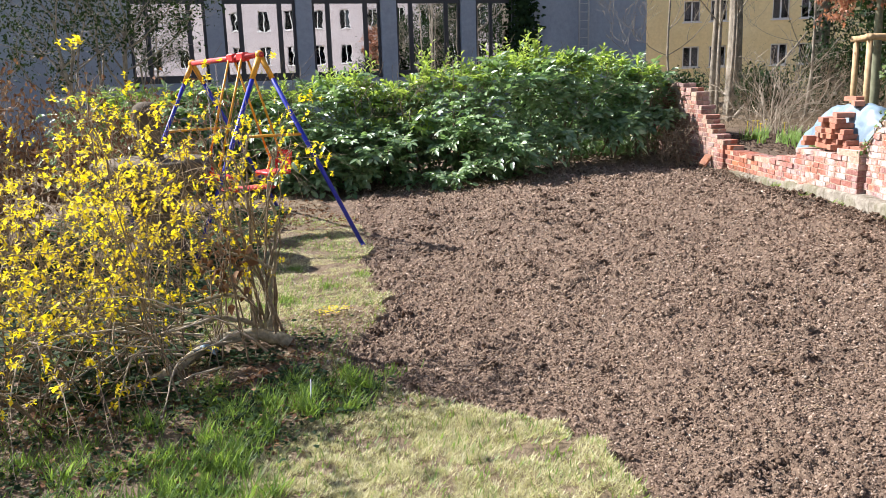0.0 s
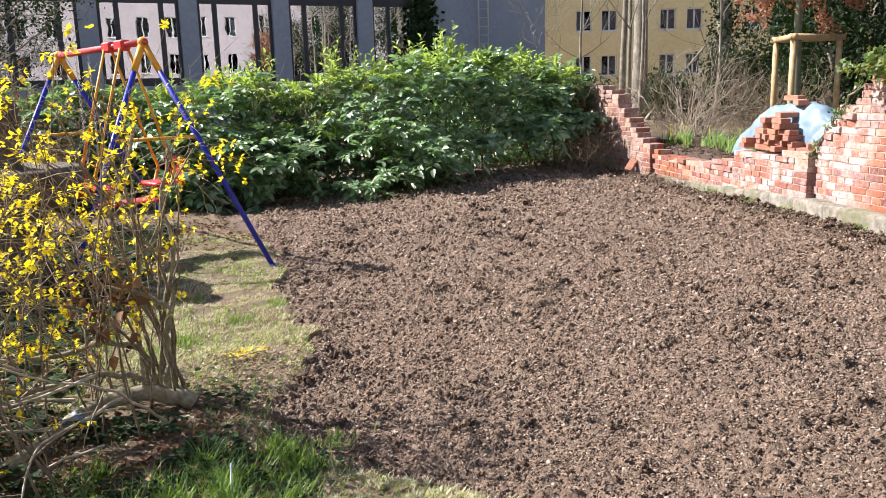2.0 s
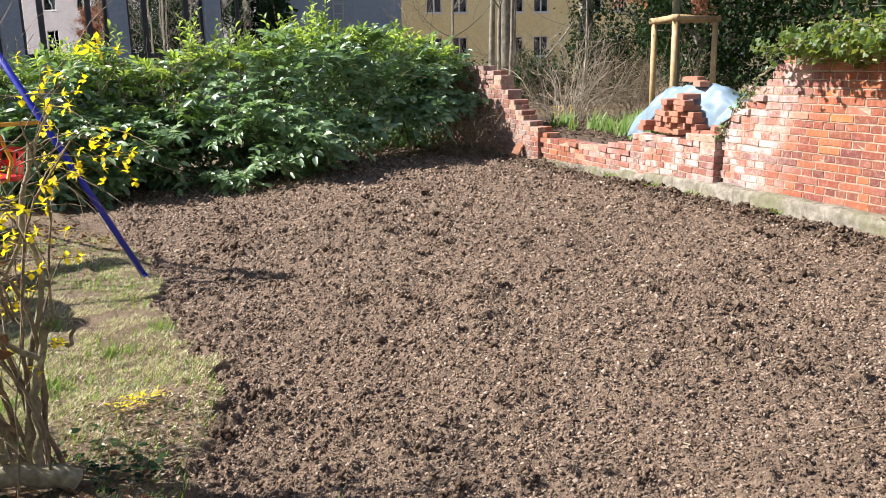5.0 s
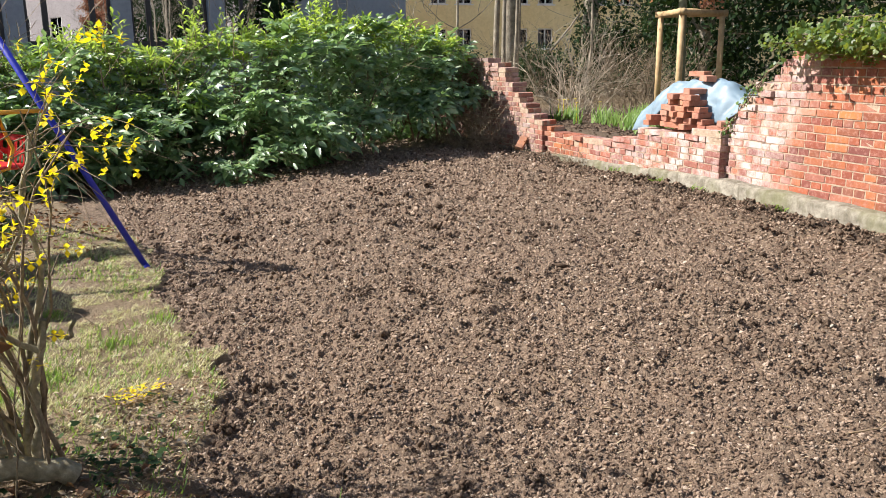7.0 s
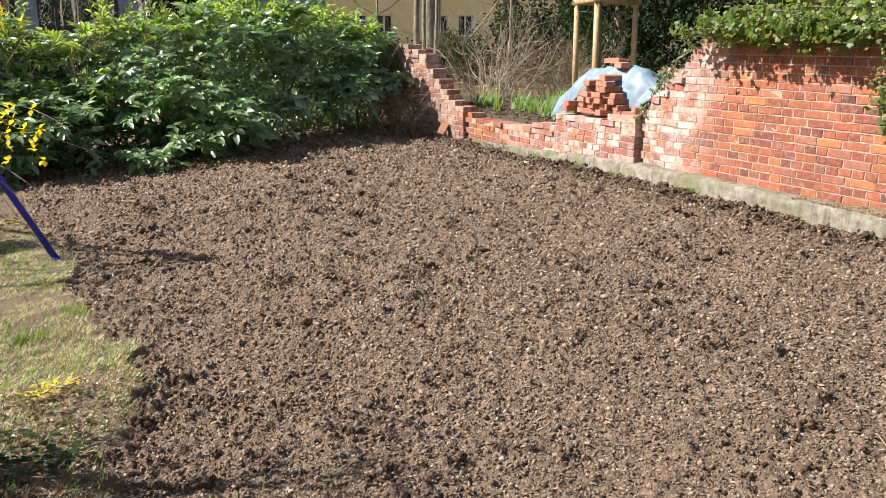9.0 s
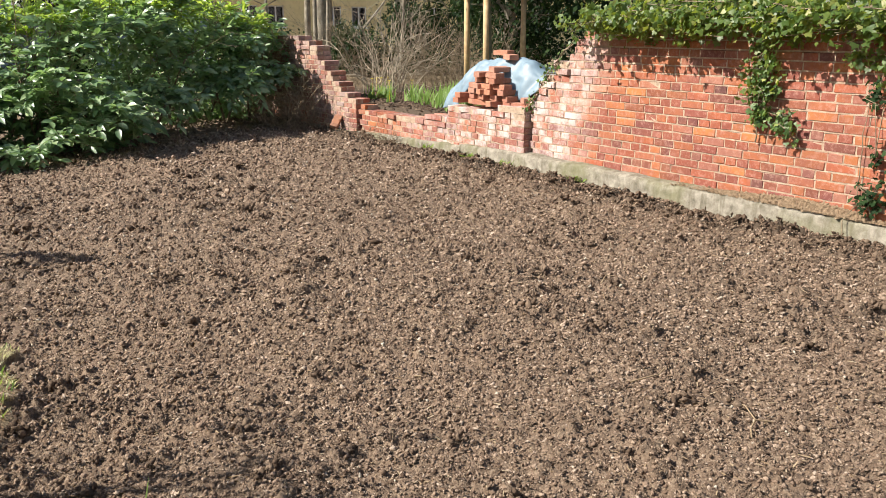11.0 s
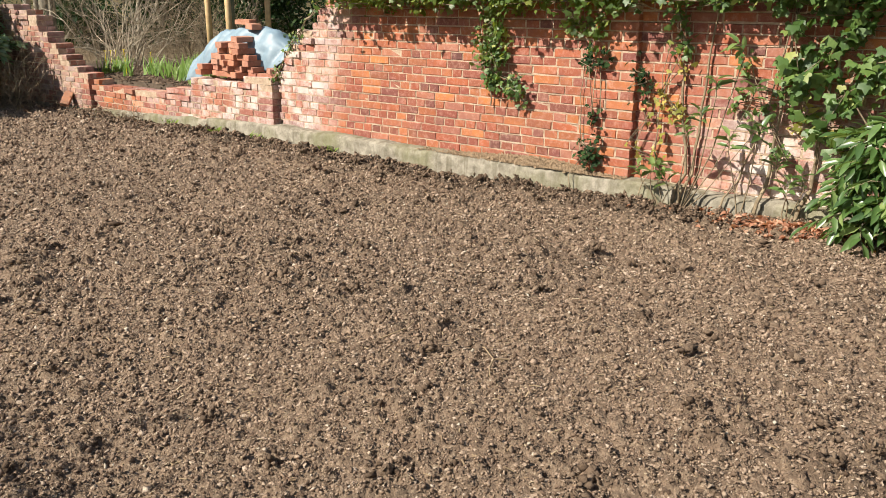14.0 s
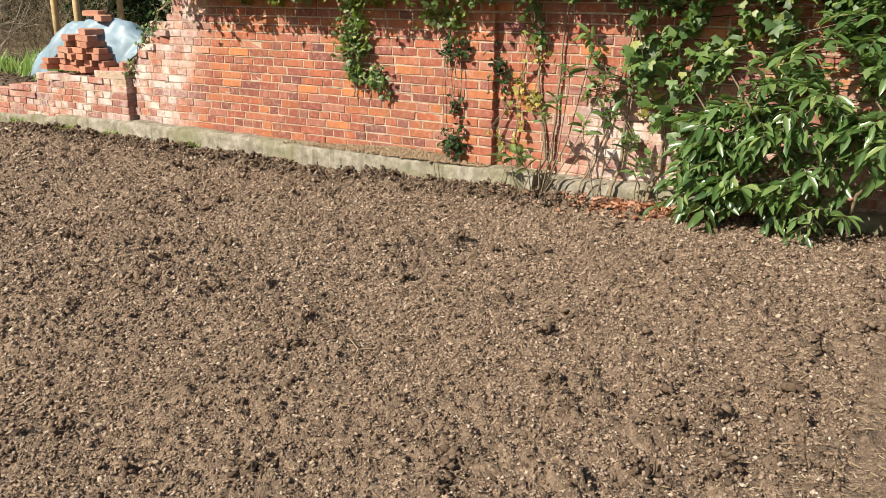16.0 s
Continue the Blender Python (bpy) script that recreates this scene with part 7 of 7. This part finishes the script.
def litter():
    """Ground ivy, dead leaves and fallen blossom."""
    n = 2600
    x, y = RNG.normal(-0.75, 0.55, n), RNG.normal(5.0, 0.45, n)
    k = (soil_mask(x, y) < 0.4) & (vnoise(x, y, 0.3, 31) > 0.4)
    x, y = x[k], y[k]
    n = len(x)
    a = RNG.uniform(0, 6.28, n)
    s = RNG.uniform(0.025, 0.05, n)
    sp = Soup()
    sp.many(IVY_V, IVY_F, frames_along(np.stack([np.cos(a), np.sin(a), RNG.normal(size=n) * 0.3], -1)) * s[:, None, None], np.stack([x, y, surface(x, y) + RNG.uniform(0.005, 0.07, n)], -1))
    tagged(sp.object("ground_ivy", M_DARKLEAF), "dark ground ivy beneath the bush", "ground cover", kind="stuff")
    n = 3000
    x, y = RNG.uniform(-2.3, -0.1, n), RNG.uniform(3.0, 4.9, n)
    k = (-0.42 + 0.42 * (y - 4.0) - x > 0.1) & (vnoise(x, y, 0.25, 33) > 0.45)
    x, y = x[k], y[k]
    n = len(x)
    a = RNG.uniform(0, 6.28, n)
    s = RNG.uniform(0.022, 0.048, n)
    turn = frames_along(np.stack([np.cos(a), np.sin(a), RNG.normal(size=n) * 0.3], -1), spin=RNG.normal(size=n) * 0.35)
    at = np.stack([x, y, surface(x, y) + RNG.uniform(0.004, 0.06, n)], -1)
    for q, name, label, mat, shape in ((slice(0, n * 2 // 3), "ground_ivy", "dark ground ivy among the grass tufts", M_DARKLEAF, (IVY_V, IVY_F)),
                                       (slice(n * 2 // 3, n), "dead_leaves", "brown dead leaves among the grass tufts", M_DEADLEAF, (OVAL_V, OVAL_F))):
        sp = Soup()
        sp.many(shape[0], shape[1], turn[q] * (s[q, None, None] * np.array([0.7, 1.0, 1.0])), at[q])
        tagged(sp.object(name, mat), label, "ground cover", kind="stuff")
    n = 5200
    x, y = RNG.uniform(-4.6, -1.55, n), RNG.uniform(4.6, 11.5, n)
    a = RNG.uniform(0, 6.28, n)
    s = RNG.uniform(0.05, 0.10, n)
    sp = Soup()
    sp.many(IVY_V, IVY_F, frames_along(np.stack([np.cos(a), np.sin(a), RNG.normal(size=n) * 0.35], -1)) * s[:, None, None], np.stack([x, y, surface(x, y) + RNG.uniform(0.01, 0.13, n)], -1))
    tagged(sp.object("ground_ivy", M_DARKLEAF), "dark ground ivy behind the flowering bush", "ground cover", kind="stuff")
    n = 2600
    x, y = RNG.uniform(-4.6, -1.5, n), RNG.uniform(4.4, 11.5, n)
    a = RNG.uniform(0, 6.28, n)
    s = RNG.uniform(0.04, 0.08, n)
    sp = Soup()
    sp.many(LAUREL_V, LAUREL_F, frames_along(np.stack([np.cos(a), np.sin(a), RNG.normal(size=n) * 0.3], -1), spin=RNG.normal(size=n) * 0.5) * np.stack([s * 0.6, s, s * 2], -1)[:, None, :],
            np.stack([x, y, surface(x, y) + RNG.uniform(0.0, 0.05, n)], -1))
    tagged(sp.object("dead_leaves", M_DEADLEAF), "brown dead leaves beneath the flowering bush", "leaf litter", kind="stuff")
    n = 1900
    x = np.concatenate([RNG.normal(-1.0, 0.9, n // 2), RNG.normal(-0.85, 0.3, n // 4)])
    y = np.concatenate([RNG.normal(11.4, 0.8, n // 2), RNG.normal(4.9, 0.45, n // 4)])
    keep = (soil_mask(x, y) < 0.5) | (x > 4.5)
    x, y = x[keep], y[keep]
    n = len(x)
    a = RNG.uniform(0, 6.28, n)
    s = RNG.uniform(0.03, 0.065, n)
    sp = Soup()
    sp.many(LAUREL_V, LAUREL_F, frames_along(np.stack([np.cos(a), np.sin(a), RNG.normal(size=n) * 0.3], -1), spin=RNG.normal(size=n) * 0.5) * np.stack([s * 0.6, s, s * 2], -1)[:, None, :],
            np.stack([x, y, surface(x, y) + RNG.uniform(0.0, 0.02, n)], -1))
    tagged(sp.object("dead_leaves", M_DEADLEAF), "brown dead leaves on the ground", "leaf litter", kind="stuff")
    # bits of leaf and straw strewn over the lawn and along the soil's border
    n = 4200
    x = np.concatenate([RNG.uniform(-1.6, 0.6, n // 2), RNG.normal(-0.35, 0.28, n // 2)])
    y = np.concatenate([RNG.uniform(4.2, 10.5, n // 2), RNG.uniform(4.4, 6.6, n // 2)])
    keep = soil_mask(x, y) < 0.6
    x, y = x[keep], y[keep]
    n = len(x)
    a = RNG.uniform(0, 6.28, n)
    s = RNG.uniform(0.012, 0.038, n)
    sp = Soup()
    sp.many(OVAL_V, OVAL_F, frames_along(np.stack([np.cos(a), np.sin(a), RNG.normal(size=n) * 0.3], -1), spin=RNG.normal(size=n) * 0.5) * np.stack([s * 0.5, s, s * 2], -1)[:, None, :],
            np.stack([x, y, surface(x, y) + lawn_relief(x, y) + RNG.uniform(0.004, 0.02, n)], -1))
    tagged(sp.object("leaf_bits", M_LEAFBIT), "small pale and brown leaf bits strewn on the lawn", "leaf litter", kind="stuff")
    # crisp brown leaves at the foot of the wall
    n = 520
    x, y = 5.42 - np.abs(RNG.normal(size=n)) * 0.14, RNG.normal(3.58, 0.32, n)
    a = RNG.uniform(0, 6.28, n)
    s = RNG.uniform(0.03, 0.06, n)
    sp = Soup()
    sp.many(LAUREL_V, LAUREL_F, frames_along(np.stack([np.cos(a), np.sin(a), RNG.normal(size=n) * 0.3], -1), spin=RNG.normal(size=n) * 0.5) * np.stack([s * 0.6, s, s * 2], -1)[:, None, :],
            np.stack([x, y, surface(x, y) + soil_height(x, y) + RNG.uniform(0.01, 0.035, n)], -1))
    tagged(sp.object("fallen_leaves", M_COPPER), "rust-brown fallen leaves at the wall's foot", "leaf litter", kind="stuff")
    # fallen flowering twig on the lawn
    sp = Soup()
    n = 84
    t = RNG.uniform(0, 1, n)
    at = np.stack([-0.62 + 0.24 * t, 6.38 + 0.10 * t, np.full(n, -0.235)], -1) + RNG.normal(size=(n, 3)) * 0.017
    a = RNG.uniform(0, 6.28, n)
    sp.many(OVAL_V, OVAL_F, frames_along(np.stack([np.cos(a), np.sin(a), np.full(n, 0.3)], -1)) * np.array([0.014, 0.028, 0.03])[None, None, :], at)
    twig = sp.object("fallen_twig", M_PETAL)
    s2 = Soup()
    s2.add(*tube([(-0.68, 6.35, -0.25), (-0.5, 6.42, -0.24), (-0.36, 6.49, -0.245)], 0.003, 5))
    s2.object("stem", M_CANE, twig)
    tagged(twig, "fallen forsythia twig in blossom on the lawn", "twig")
    # clump of withered leaves caught in the canes
    sp = Soup()
    n = 60
    at = np.array([-1.15, 5.5, 0.42]) + RNG.normal(size=(n, 3)) * np.array([0.09, 0.08, 0.14])
    d = unit(RNG.normal(size=(n, 3)) + np.array([0, 0, -0.6]))
    s = RNG.uniform(0.05, 0.09, n)
    sp.many(LAUREL_V, LAUREL_F, frames_along(d, spin=RNG.normal(size=n)) * np.stack([s * 0.6, s, s * 2], -1)[:, None, :], at)
    tagged(sp.object("withered_leaves", M_DEADLEAF), "withered brown leaves caught among the canes", "dead leaves")


litter()


def small_finds():
    """Stick, cord and twigs lying or standing by the lawn and on the soil."""
    z = float(ground_z(-0.48, 4.47))
    st = rod("plant_label_stick", (-0.48, 4.47, z - 0.03), (-0.473, 4.475, z + 0.19), 0.0045, M_WHITE, None, sides=8)
    tagged(st, "white plastic stick standing upright in the grass", "stick")
    sp = Soup()
    a = np.linspace(0, 8.2, 40)
    cx, cy = -0.53 + 0.03 * np.sin(a * 1.3) + 0.05 * (1 - a / 8), 4.56 + 0.042 * a + 0.03 * np.cos(a * 1.7)
    sp.add(*tube(np.stack([cx, cy, surface(cx, cy) + 0.012 + 0.012 * np.sin(a * 2)], -1), 0.004, 5))
    tagged(sp.object("cord", M_WHITE), "loop of pale cord lying on the ground", "cord")
    bm = bmesh.new()
    bmesh.ops.create_grid(bm, x_segments=9, y_segments=6, size=0.5)
    for v in bm.verts:
        q = v.co.copy()
        v.co = Vector((-1.30 + 0.15 * q.x, 5.36 + 0.09 * q.y, -0.185 + 0.05 * noise.noise(Vector((q.x * 3, q.y * 3, 2.0))) + 0.03 * math.cos(q.x * 4)))
    bmesh.ops.solidify(bm, geom=bm.faces[:], thickness=0.003)
    tagged(part("plastic_scrap", bm, M_TARP, None, "", True), "crumpled pale plastic scrap under the bush", "litter")
    for pts in ([(2.38, 4.12), (2.37, 4.02), (2.30, 3.92), (2.20, 3.87), (2.12, 3.81)], [(2.30, 3.92), (2.36, 3.88)], [(3.1, 5.6), (3.2, 5.66), (3.28, 5.64)], [(2.2, 4.5), (2.32, 4.44), (2.4, 4.47)]):
        sp = Soup()
        q = np.array([(x, y, float(surface(x, y) + soil_height(x, y)) + 0.016) for x, y in pts])
        sp.add(*tube(q, 0.0035, 5))
        tagged(sp.object("dry_root", M_STRAW), "pale dry root lying on the dug soil", "twig", "dry roots on the soil")


small_finds()
